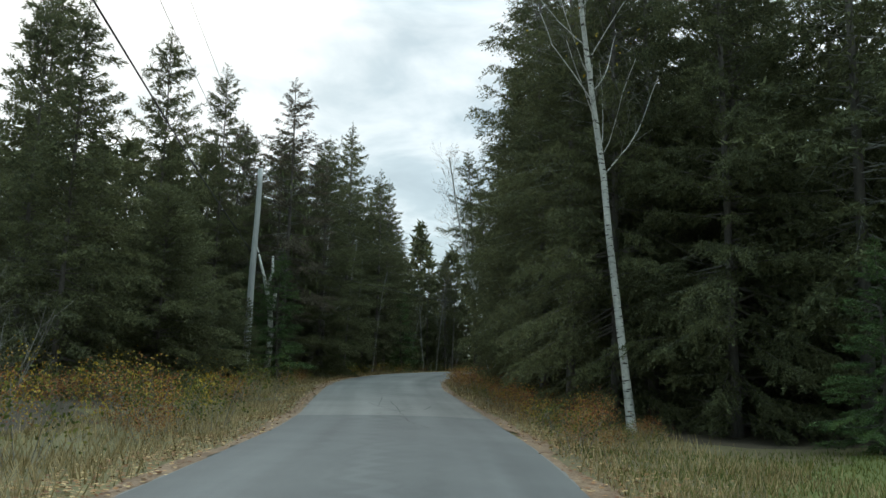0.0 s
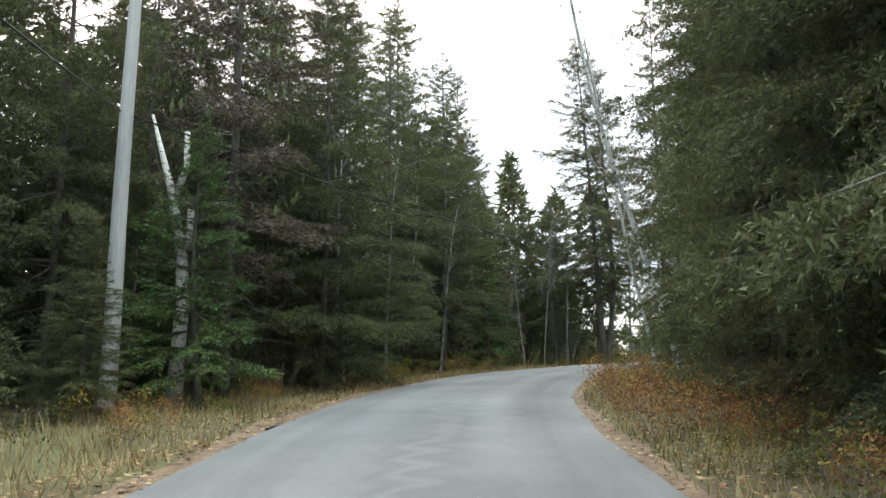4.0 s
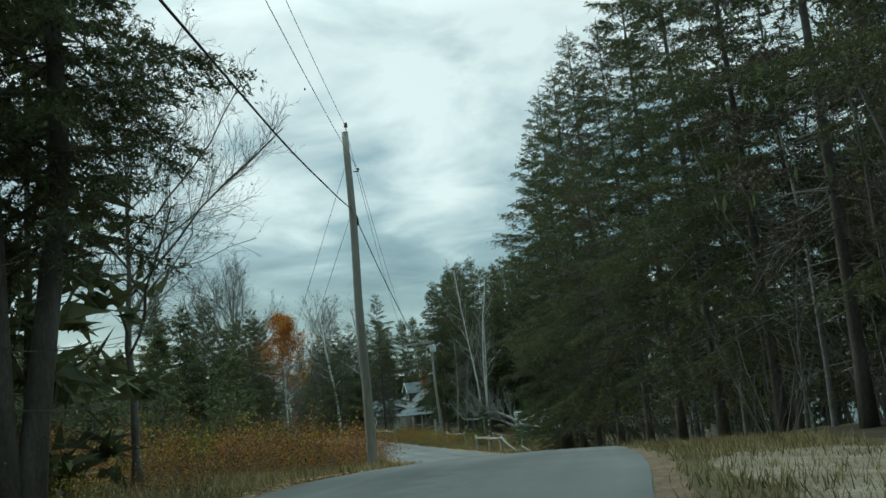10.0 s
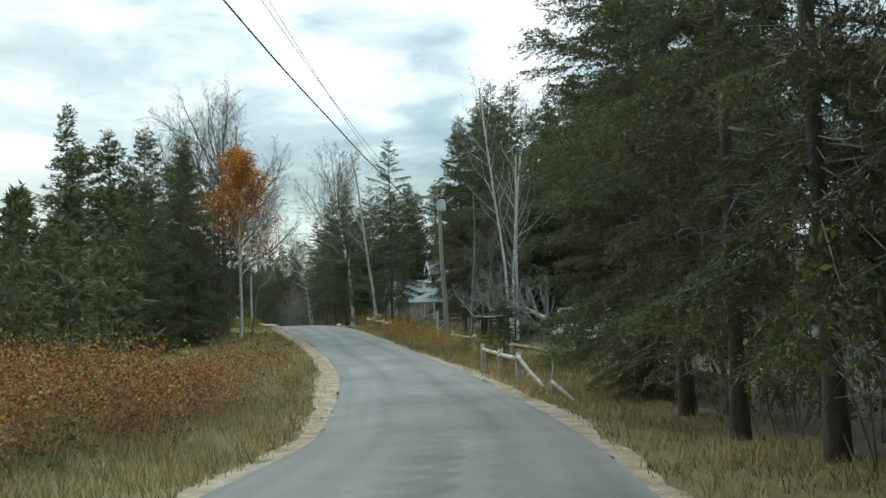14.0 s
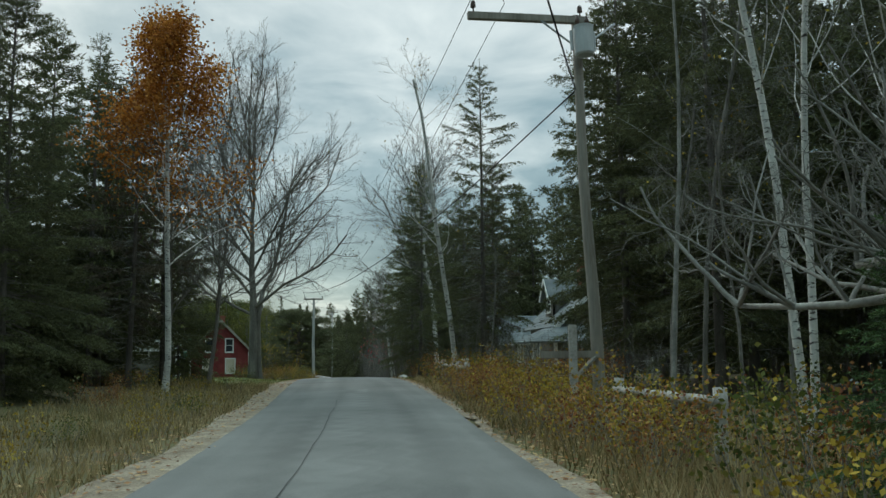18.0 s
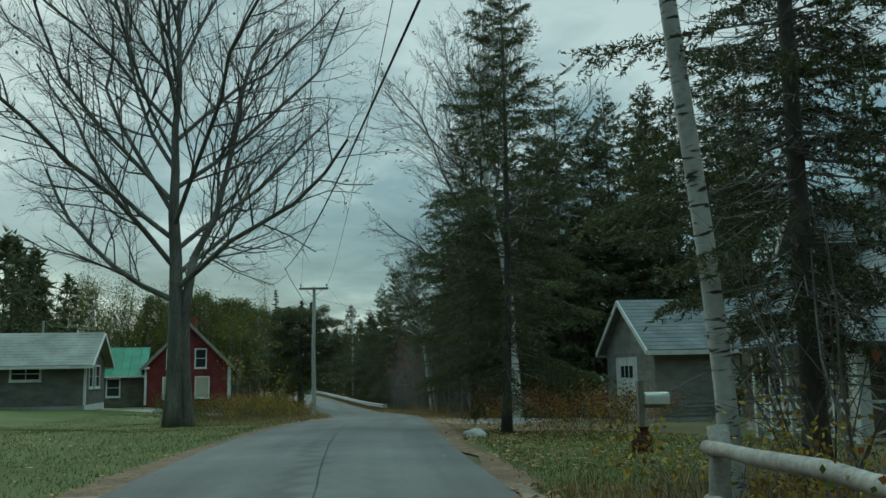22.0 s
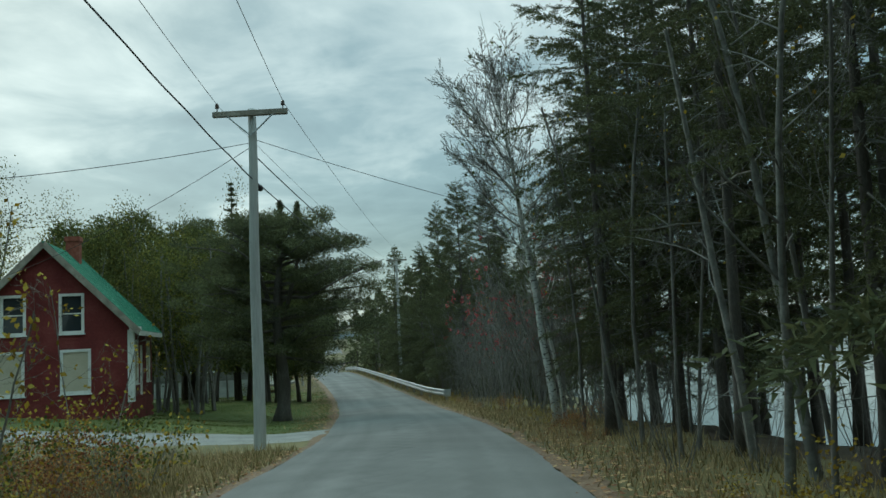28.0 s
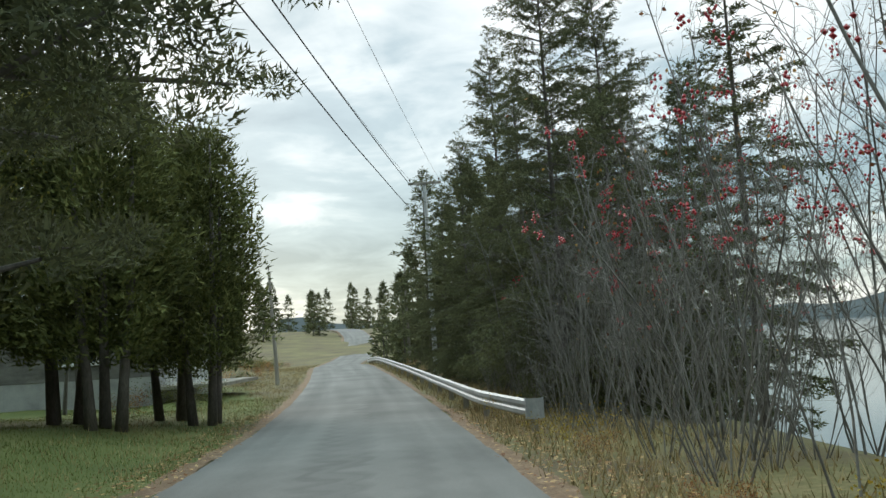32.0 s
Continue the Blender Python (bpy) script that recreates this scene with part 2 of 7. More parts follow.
def birch_bark():
    m = material("birch_bark", [(0.3, 0.285, 0.26), (0.52, 0.5, 0.46), (0.68, 0.655, 0.61)], scale=2.0, bscale=14, bump=0.3)
    N, L = m.node_tree.nodes, m.node_tree.links
    tc = N.new("ShaderNodeTexCoord")
    mp = N.new("ShaderNodeMapping")
    mp.inputs["Scale"].default_value = (4.0, 4.0, 15.0)
    L.new(tc.outputs["Object"], mp.inputs[0])
    ns = N.new("ShaderNodeTexNoise")
    ns.inputs["Scale"].default_value, ns.inputs["Detail"].default_value = 1.6, 5.0
    L.new(mp.outputs[0], ns.inputs["Vector"])
    cr = N.new("ShaderNodeValToRGB")
    cr.color_ramp.elements[0].position, cr.color_ramp.elements[1].position = 0.56, 0.64
    L.new(ns.outputs["Fac"], cr.inputs[0])
    mx = N.new("ShaderNodeMix")
    mx.data_type = "RGBA"
    b = N["Principled BSDF"]
    old = b.inputs["Base Color"].links[0].from_socket
    L.new(cr.outputs[0], mx.inputs[0])
    L.new(old, mx.inputs[6])
    mx.inputs[7].default_value = (0.06, 0.05, 0.045, 1)
    L.new(mx.outputs[2], b.inputs["Base Color"])
    return m


M_BIRCH = birch_bark()
M_POLE = material("weathered_pole_wood", [(0.16, 0.14, 0.115), (0.26, 0.235, 0.2), (0.36, 0.33, 0.29)], scale=3, bscale=26, bump=0.5, squash=(1, 1, 0.12))
M_GREYPOLE = material("grey_pole_wood", [(0.28, 0.28, 0.27), (0.4, 0.4, 0.385), (0.5, 0.5, 0.485)], scale=3, bscale=26, bump=0.4, squash=(1, 1, 0.1))
M_LOG = material("weathered_rail_wood", [(0.16, 0.15, 0.13), (0.33, 0.31, 0.28), (0.52, 0.5, 0.46)], scale=3, bscale=22, bump=0.6)
M_STEEL = material("galvanised_steel", [(0.28, 0.295, 0.305), (0.38, 0.395, 0.405), (0.48, 0.495, 0.505)], scale=3, bscale=18, metal=0.5, rough=0.5, bump=0.1)
M_TANK = material("grey_painted_steel", [(0.42, 0.44, 0.45), (0.55, 0.57, 0.58)], scale=4, rough=0.5, bump=0.05)
M_BLACK = material("black_rubber", [(0.008, 0.008, 0.009), (0.02, 0.02, 0.02)], scale=5, rough=0.6, bump=0.05)
M_WIRE = material("bare_wire", [(0.09, 0.095, 0.1), (0.15, 0.155, 0.16)], scale=5, rough=0.5, metal=0.4, bump=0)
M_CERAMIC = material("brown_insulator", [(0.05, 0.03, 0.022), (0.09, 0.055, 0.04)], scale=5, rough=0.25, bump=0)
M_RED = material("red_clapboard_paint", [(0.10, 0.014, 0.014), (0.155, 0.026, 0.024), (0.20, 0.05, 0.045)], scale=1.3, bscale=12, bump=0.15, rough=0.75)
M_WHITE = material("white_trim_paint", [(0.50, 0.49, 0.46), (0.68, 0.67, 0.64), (0.78, 0.77, 0.74)], scale=2, bscale=20, bump=0.1, rough=0.7)
M_WEATHERED = material("weathered_trim", [(0.16, 0.14, 0.115), (0.27, 0.245, 0.2), (0.4, 0.37, 0.32)], scale=3, bscale=22, bump=0.3)
M_PALESIDE = material("pale_grey_shingle_siding", [(0.15, 0.143, 0.13), (0.24, 0.23, 0.21), (0.34, 0.325, 0.30)], scale=1.5, bscale=20, bump=0.4, squash=(1, 1, 2))
M_CREAM = material("cream_board", [(0.42, 0.37, 0.28), (0.55, 0.49, 0.39)], scale=2, bscale=20, bump=0.1)
M_GREYSIDE = material("grey_shingle_siding", [(0.095, 0.09, 0.082), (0.16, 0.15, 0.135), (0.235, 0.22, 0.2)], scale=1.5, bscale=20, bump=0.4, squash=(1, 1, 2))
M_BROWNSIDE = material("brown_shingle_siding", [(0.075, 0.066, 0.05), (0.125, 0.11, 0.085), (0.18, 0.165, 0.13)], scale=1.5, bscale=20, bump=0.4, squash=(1, 1, 2))
M_GREENROOF = material("green_metal_roof", [(0.025, 0.14, 0.08), (0.045, 0.21, 0.125), (0.075, 0.27, 0.17)], scale=1.2, bscale=14, rough=0.5, bump=0.1)
M_GREYROOF = material("grey_asphalt_shingle", [(0.10, 0.115, 0.12), (0.165, 0.18, 0.185), (0.24, 0.25, 0.25)], scale=1.6, bscale=16, bump=0.4)
M_MOSSROOF = material("pale_lichen_roof", [(0.16, 0.17, 0.15), (0.27, 0.28, 0.25), (0.38, 0.39, 0.35)], scale=0.8, bscale=10, bump=0.3)
M_DARKROOF = material("dark_metal_roof", [(0.06, 0.07, 0.08), (0.12, 0.135, 0.15)], scale=1.2, rough=0.5, bump=0.1)
M_BRICK = material("red_brick", [(0.16, 0.045, 0.03), (0.24, 0.075, 0.05), (0.3, 0.12, 0.085)], scale=6, bscale=30, bump=0.4)
M_CONCRETE = material("concrete", [(0.25, 0.25, 0.24), (0.36, 0.355, 0.34), (0.46, 0.45, 0.43)], scale=1.5, bscale=18, bump=0.3)
M_DARKIN = material("dark_interior", [(0.012, 0.012, 0.012), (0.03, 0.03, 0.03)], scale=1, bump=0)
M_STONE = material("granite_boulder", [(0.25, 0.24, 0.225), (0.4, 0.39, 0.37), (0.55, 0.54, 0.51)], scale=3, bscale=26, bump=0.5)
M_RUSTY = material("rusty_iron", [(0.04, 0.016, 0.01), (0.10, 0.035, 0.018)], scale=6, bump=0.4, rough=0.8)
M_TRAILER = material("white_trailer_paint", [(0.55, 0.56, 0.56), (0.7, 0.71, 0.71), (0.76, 0.77, 0.77)], scale=0.8, bscale=12, rough=0.45, bump=0.03)
M_YELLOWPLASTIC = material("yellow_plastic", [(0.42, 0.25, 0.02), (0.55, 0.34, 0.03)], scale=4, rough=0.5, bump=0)
M_WATER = material("sea_water", [(0.03, 0.045, 0.05), (0.05, 0.07, 0.075)], scale=0.05, bscale=0.9, rough=0.12, bump=0.35, spec=0.5)
# woods of the far shore, with the blue of distance haze mixed into the colour
M_HILL = material("hazed_wooded_hill", [(0.05, 0.065, 0.07), (0.08, 0.095, 0.1)], scale=0.02, bscale=0.2, bump=0)


def glass(name):
    m = bpy.data.materials.new(name)
    m.use_nodes = True
    b = m.node_tree.nodes["Principled BSDF"]
    b.inputs["Base Color"].default_value = (0.03, 0.035, 0.04, 1)
    b.inputs["Roughness"].default_value = 0.05
    b.inputs["Specular IOR Level"].default_value = 0.6
    return m


M_GLASS = glass("dark_window_glass")


# ---- mesh tools ----
class Geo:
    """Gathers vertices and faces for one mesh."""

    def __init__(self):
        self.v, self.f, self.n = [], [], 0

    def add(self, verts, faces):
        self.v.append(np.asarray(verts, dtype=np.float32).reshape(-1, 3))
        self.f += [tuple(i + self.n for i in q) for q in faces]
        self.n += len(self.v[-1])

    def tube(self, pts, radii, sides=6, cap=True):
        pts = np.asarray(pts, dtype=float)
        k = len(pts)
        d = np.gradient(pts, axis=0)
        d /= np.linalg.norm(d, axis=1)[:, None] + 1e-9
        ref = np.array([1.0, 0, 0]) if abs(d[0][0]) < 0.8 else np.array([0, 1.0, 0])
        a = np.cross(d, ref)
        a /= np.linalg.norm(a, axis=1)[:, None] + 1e-9
        b = np.cross(d, a)
        ang = np.arange(sides) * 2 * math.pi / sides
        r = np.asarray(radii, dtype=float)[:, None, None]
        ring = pts[:, None, :] + r * (a[:, None, :] * np.cos(ang)[None, :, None] + b[:, None, :] * np.sin(ang)[None, :, None])
        fs = [(i * sides + j, i * sides + (j + 1) % sides, (i + 1) * sides + (j + 1) % sides, (i + 1) * sides + j) for i in range(k - 1) for j in range(sides)]
        if cap:
            fs += [tuple(range(sides))[::-1], tuple((k - 1) * sides + j for j in range(sides))]
        self.add(ring.reshape(-1, 3), fs)

    def kites(self, p, d, s, fold=0.0):
        """Small pointed leaves: base points p, length vectors d, half-width vectors s."""
        p, d, s = (np.asarray(q, dtype=float).reshape(-1, 3) for q in (p, d, s))
        v = np.stack([p, p + d * 0.45 + s, p + d, p + d * 0.45 - s], axis=1).reshape(-1, 3)
        base = self.n
        self.v.append(v.astype(np.float32))
        self.f += [(base + 4 * i, base + 4 * i + 1, base + 4 * i + 2, base + 4 * i + 3) for i in range(len(p))]
        self.n += len(v)

    def spikes(self, p, d, s):
        """Needle sprays: one slim triangle each."""
        v = np.stack([p - s, p + s, p + d], axis=1).reshape(-1, 3)
        base = self.n
        self.v.append(v.astype(np.float32))
        self.f += [(base + 3 * i, base + 3 * i + 1, base + 3 * i + 2) for i in range(len(p))]
        self.n += len(v)

    def box(self, x0, y0, z0, x1, y1, z1, m=None):
        v = np.array([(x, y, z) for z in (z0, z1) for y in (y0, y1) for x in (x0, x1)], dtype=float)
        if m is not None:
            v = np.array([m @ Vector(q) for q in v])
        self.add(v, [(0, 2, 3, 1), (4, 5, 7, 6), (0, 1, 5, 4), (2, 6, 7, 3), (0, 4, 6, 2), (1, 3, 7, 5)])

    def mesh(self, name, mat, smooth=False):
        me = bpy.data.meshes.new(name)
        me.from_pydata(np.concatenate(self.v).tolist() if self.v else [], [], self.f)
        me.materials.append(mat)
        if smooth:
            me.polygons.foreach_set("use_smooth", [True] * len(me.polygons))
        me.update()
        return me


def part(name, geo, mat, parent=None, label="", smooth=False):
    ob = new(name, geo.mesh(name, mat, smooth))
    if parent:
        ob.parent = parent
    if label:
        ob["label"] = label
    return ob


def thing(name, label, category, group="", kind="", at=(0, 0, 0), turn=0.0):
    ob = new(name)
    ob.empty_display_size = 0.2
    ob.matrix_basis = pose(*at, 0, 0, turn)
    return tagged(ob, label, category, group, kind)


def bevel_box(x0, y0, z0, x1, y1, z1, r):
    """A box with chamfered edges."""
    bm = bmesh.new()
    bmesh.ops.create_cube(bm, size=1)
    for v in bm.verts:
        v.co = Vector((x0 + (v.co.x + 0.5) * (x1 - x0), y0 + (v.co.y + 0.5) * (y1 - y0), z0 + (v.co.z + 0.5) * (z1 - z0)))
    bmesh.ops.bevel(bm, geom=list(bm.edges), offset=r, segments=2, affect="EDGES")
    g = Geo()
    bm.verts.index_update()
    g.add([v.co[:] for v in bm.verts], [tuple(v.index for v in f.verts) for f in bm.faces])
    bm.free()
    return g


# ---- the road's line and the lie of the land ----
ROAD = [(2.6, -30, -1.2), (-0.8, -0.1, 0.30), (-2.33, 13.1, 1.03), (-3.69, 21.9, 1.50), (-6.6, 37, 2.63), (-7.5, 46.8, 3.35), (-6.63, 56.4, 4.05), (-3.3, 64.8, 4.60),
        (0.07, 70.7, 4.71), (3.71, 77.7, 4.38), (6.55, 84.3, 3.89), (9.16, 91.6, 3.28), (11.51, 100.1, 2.71), (13.7, 114.7, 2.49), (14.45, 130.7, 2.68), (14.65, 146.7, 2.87)]
ROAD += [(14.72, 160.3, 2.78), (15.34, 174.8, 2.39), (15.8, 187.2, 1.86), (15.9, 200.1, 1.31), (15.4, 210, 0.95), (14.1, 225, 0.45), (11.7, 244, 0.30), (8.6, 264, 0.40), (4.3, 289, 0.55),
         (0.5, 312, 0.1), (-1, 340, 1.2), (-6, 375, 4.3), (-14, 400, 6.0), (-40, 440, 6.5)]


def catmull(rows, step=0.5):
    p = np.array(rows, dtype=float)
    p = np.vstack([2 * p[0] - p[1], p, 2 * p[-1] - p[-2]])
    out = []
    for i in range(1, len(p) - 2):
        n = max(2, int(np.linalg.norm(p[i + 1] - p[i]) / step))
        u = np.linspace(0, 1, n, endpoint=False)[:, None]
        a, b, c, d = p[i - 1], p[i], p[i + 1], p[i + 2]
        out.append(0.5 * (2 * b + (c - a) * u + (2 * a - 5 * b + 4 * c - d) * u ** 2 + (3 * b - a - 3 * c + d) * u ** 3))
    return np.vstack(out + [p[-2:-1]])


LINE = catmull(ROAD)
TAN = np.gradient(LINE[:, :2], axis=0)
TAN /= np.linalg.norm(TAN, axis=1)[:, None]
SIDE = np.stack([TAN[:, 1], -TAN[:, 0]], axis=1)  # points to the right of the way
ALONG = np.concatenate([[0], np.cumsum(np.linalg.norm(np.diff(LINE[:, :2], axis=0), axis=1))])
HALF = 2.42 - 0.28 * np.exp(-((LINE[:, 1] - 125) / 14) ** 2) + 0.1 * np.exp(-((LINE[:, 1] - 58) / 12) ** 2)
SEA = -4.6
# width of the bare sandy shoulder, left and right
SAND_L = np.interp(LINE[:, 1], (0, 20, 68, 78, 96, 108, 150, 160, 200, 230), (0.3, 0.42, 0.42, 0.25, 0.38, 0.75, 0.75, 0.3, 0.3, 0.4))
SAND_R = np.interp(LINE[:, 1], (0, 14, 40, 94, 101, 116, 124, 148, 156, 166, 175), (0.5, 0.4, 0.25, 0.25, 0.6, 0.6, 0.3, 0.3, 0.6, 0.5, 0.3))


def near_road(x, y):
    """For places x, y: the nearest sample of the road's line, and the distance to its right (+) or left (-)."""
    x, y = np.atleast_1d(np.asarray(x, float)), np.atleast_1d(np.asarray(y, float))
    idx = np.empty(len(x), dtype=int)
    for i in range(0, len(x), 4000):
        d2 = (x[i:i + 4000, None] - LINE[None, ::2, 0]) ** 2 + (y[i:i + 4000, None] - LINE[None, ::2, 1]) ** 2
        idx[i:i + 4000] = d2.argmin(axis=1) * 2
    dx, dy = x - LINE[idx, 0], y - LINE[idx, 1]
    s = dx * SIDE[idx, 0] + dy * SIDE[idx, 1]
    dist = np.hypot(dx, dy)
    return idx, np.where(s >= 0, dist, -dist)


def step_up(v, a, b):
    u = np.clip((v - a) / (b - a), 0, 1)
    return u * u * (3 - 2 * u)


def land(x, y):
    x, y = np.atleast_1d(np.asarray(x, float)), np.atleast_1d(np.asarray(y, float))
    idx, d = near_road(x, y)
    z = LINE[idx, 2].copy()
    yy = LINE[idx, 1]
    e = np.abs(d) - HALF[idx]
    z -= 0.05 + 0.10 * step_up(e, 0.2, 1.6)
    # the left bank rises a little, most of all by the houses
    rise = 0.02 + 0.045 * step_up(yy, 175, 195) * (1 - step_up(yy, 230, 250))
    left = np.where(d < 0, np.clip(e - 1.5, 0, 22) * rise, 0)
    z += left
    # the right side falls to the shore
    start = 16 - 11 * step_up(yy, 178, 200) * (1 - step_up(yy, 250, 300))
    fall = np.where(d > 0, np.clip(e - start, 0, 400) * (0.17 + 0.15 * step_up(yy, 188, 212)), 0)
    z -= fall
    bump = 0.10 * np.sin(x * 0.9 + 1.3 * np.sin(y * 0.31)) * np.sin(y * 0.7 + np.cos(x * 0.4)) + 0.16 * np.sin(x * 0.23 + y * 0.11) * np.sin(y * 0.17 - x * 0.07)
    z += bump * step_up(e, 0.8, 5)
    z = np.maximum(z, SEA - 3.0)
    return z


def gz(x, y):
    return float(land(x, y)[0])


xs = np.concatenate([-np.geomspace(3000, 46, 26), np.arange(-45, 70.1, 1.25), np.geomspace(72, 3000, 26)])
ys = np.concatenate([-np.geomspace(3000, 34, 22), np.arange(-32, 330.1, 1.25), np.geomspace(333, 4000, 30)])
GX, GY = np.meshgrid(xs, ys)
GZ = land(GX.ravel(), GY.ravel())
ground_geo = Geo()
nx, ny = len(xs), len(ys)
ground_geo.add(np.stack([GX.ravel(), GY.ravel(), GZ], axis=1), [(j * nx + i, j * nx + i + 1, (j + 1) * nx + i + 1, (j + 1) * nx + i) for j in range(ny - 1) for i in range(nx - 1)])
ground = tagged(part("ground", ground_geo, M_GROUND, smooth=True), "rough autumn grass and forest floor sloping to the sea", "ground", kind="structure")

sea_geo = Geo()
sea_geo.add([(20, -3000, SEA), (4500, -3000, SEA), (4500, 4500, SEA), (20, 4500, SEA)], [(0, 1, 2, 3)])
tagged(part("water", sea_geo, M_WATER), "calm grey sea water beyond the trees", "water", kind="structure")

# wooded far shore over the water, blue-grey because its distance haze is painted in
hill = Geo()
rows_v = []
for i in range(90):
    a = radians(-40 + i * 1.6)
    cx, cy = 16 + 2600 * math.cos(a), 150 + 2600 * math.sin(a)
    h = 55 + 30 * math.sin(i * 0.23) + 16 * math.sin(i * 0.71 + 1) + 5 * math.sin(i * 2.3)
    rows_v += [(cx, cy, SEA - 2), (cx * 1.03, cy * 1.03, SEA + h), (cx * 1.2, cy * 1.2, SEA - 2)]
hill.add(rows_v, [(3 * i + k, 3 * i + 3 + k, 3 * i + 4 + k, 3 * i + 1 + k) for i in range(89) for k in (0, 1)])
tagged(part("backdrop", hill, M_HILL, smooth=True), "low wooded hills on the far shore with distance haze in their colour", "backdrop", kind="structure")


def ribbon(left, right, lift, i0=0, i1=None, wobble=0.0, seed=0, cross=4, crown=0.0):
    """A strip along the road between two offsets from its line, laid on it."""
    g = Geo()
    i1 = i1 or len(LINE)
    rng = np.random.RandomState(seed)
    n = i1 - i0
    idx = np.arange(i0, i1)

    def rough(k):
        w = rng.randn(n)
        w = np.convolve(w, np.ones(7) / 7, "same") + 0.5 * w * 0.4
        return wobble * w

    lo = (left(idx) if callable(left) else np.full(n, left)) + rough(0)
    hi = (right(idx) if callable(right) else np.full(n, right)) + rough(1)
    v = []
    for c in range(cross + 1):
        o = lo + (hi - lo) * c / cross
        xy = LINE[idx, :2] + SIDE[idx] * o[:, None]
        z = LINE[idx, 2] + lift + crown * (1 - (o / 2.4) ** 2)
        v.append(np.column_stack([xy, z]))
    v = np.stack(v, axis=1).reshape(-1, 3)
    k = cross + 1
    g.add(v, [(i * k + c, (i * k + c + 1), (i + 1) * k + c + 1, (i + 1) * k + c) for i in range(n - 1) for c in range(cross)])
    return g


def at_y(y):
    return int(np.argmin(np.abs(LINE[:, 1] - y)))


def streaks(m):
    """Long faint wheel tracks, stretched along the road by its UV map."""
    N, L = m.node_tree.nodes, m.node_tree.links
    uv = N.new("ShaderNodeUVMap")
    mp = N.new("ShaderNodeMapping")
    mp.inputs["Scale"].default_value = (1.5, 0.045, 1)
    L.new(uv.outputs[0], mp.inputs[0])
    ns = N.new("ShaderNodeTexNoise")
    ns.inputs["Scale"].default_value, ns.inputs["Detail"].default_value = 1.0, 3.0
    L.new(mp.outputs[0], ns.inputs["Vector"])
    mr = N.new("ShaderNodeMapRange")
    mr.inputs["From Min"].default_value, mr.inputs["From Max"].default_value = 0.3, 0.7
    mr.inputs["To Min"].default_value, mr.inputs["To Max"].default_value = 0.76, 1.2
    L.new(ns.outputs["Fac"], mr.inputs["Value"])
    vm = N.new("ShaderNodeVectorMath")
    vm.operation = "SCALE"
    b = N["Principled BSDF"]
    L.new(b.inputs["Base Color"].links[0].from_socket, vm.inputs[0])
    L.new(mr.outputs[0], vm.inputs["Scale"])
    L.new(vm.outputs[0], b.inputs["Base Color"])


def lay_uv(ob):
    """UV of a road strip: metres across, metres along."""
    me = ob.data
    co = np.empty(len(me.vertices) * 3, dtype=np.float32)
    me.vertices.foreach_get("co", co)
    co = co.reshape(-1, 3)
    idx, d = near_road(co[:, 0], co[:, 1])
    uv = np.column_stack([d, ALONG[idx]])
    li = np.empty(len(me.loops), dtype=np.int32)
    me.loops.foreach_get("vertex_index", li)
    layer = me.uv_layers.new(name="UVMap")
    layer.data.foreach_set("uv", uv[li].astype(np.float32).ravel())
    return ob


for m_ in (M_ASPHALT, M_PATCH):
    streaks(m_)
road = tagged(part("road", ribbon(lambda i: -HALF[i], lambda i: HALF[i], 0.0, wobble=0.035, seed=2, cross=8, crown=0.05), M_ASPHALT, smooth=True), "narrow worn grey asphalt road without markings", "road", kind="structure")
tagged(part("road_patch", ribbon(lambda i: -HALF[i] + 0.02, lambda i: HALF[i] - 0.02, 0.006, 0, at_y(22.5), wobble=0.01, seed=5, cross=8, crown=0.05), M_PATCH, smooth=True), "darker repaved stretch of asphalt", "road", kind="structure")
for o_ in bpy.data.objects:
    if o_.name in ("road", "road_patch"):
        lay_uv(o_)


def crack(y0, y1, d0, d1, w, seed):
    """A wandering tar-filled crack on the asphalt."""
    rng = np.random.RandomState(seed)
    i0, i1 = at_y(y0), at_y(y1)
    n = max(6, abs(i1 - i0))
    idx = np.linspace(i0, i1, n).astype(int)
    o = np.linspace(d0, d1, n) + 9.0 * w * np.cumsum(rng.randn(n)) / n ** 0.5
    g = Geo()
    v = []
    for i, q in zip(idx, o):
        ww = w * rng.uniform(0.4, 1.2)
        for e in (-ww, ww):
            p = LINE[i, :2] + SIDE[i] * (q + e)
            v.append((p[0], p[1], LINE[i, 2] + 0.010 + 0.05 * (1 - (q / 2.4) ** 2)))
    g.add(v, [(2 * k, 2 * k + 1, 2 * k + 3, 2 * k + 2) for k in range(n - 1)])
    return tagged(part("road_crack", g, M_CRACK), "dark tar-filled crack in the asphalt", "crack", kind="structure")


for c_ in ((20, 28, 0.3, 0.1, 0.011, 1), (22.5, 23.6, -0.6, 0.5, 0.012, 2), (24, 25.6, 0.6, 1.2, 0.02, 3), (23, 26.5, 0.2, -0.5, 0.011, 9), (25, 29.5, -0.4, -0.2, 0.009, 10), (18, 22.5, 0.7, 0.2, 0.008, 11), (53, 54.4, -1.3, -0.3, 0.012, 12), (57, 58, -0.9, -0.2, 0.012, 13), (112, 134, -0.7, -0.5, 0.006, 4), (44, 52, -0.4, 0.3, 0.005, 5), (50, 51.2, -1.5, -0.9, 0.014, 6), (146, 170, 0.2, -0.2, 0.007, 8)):
    crack(*c_)
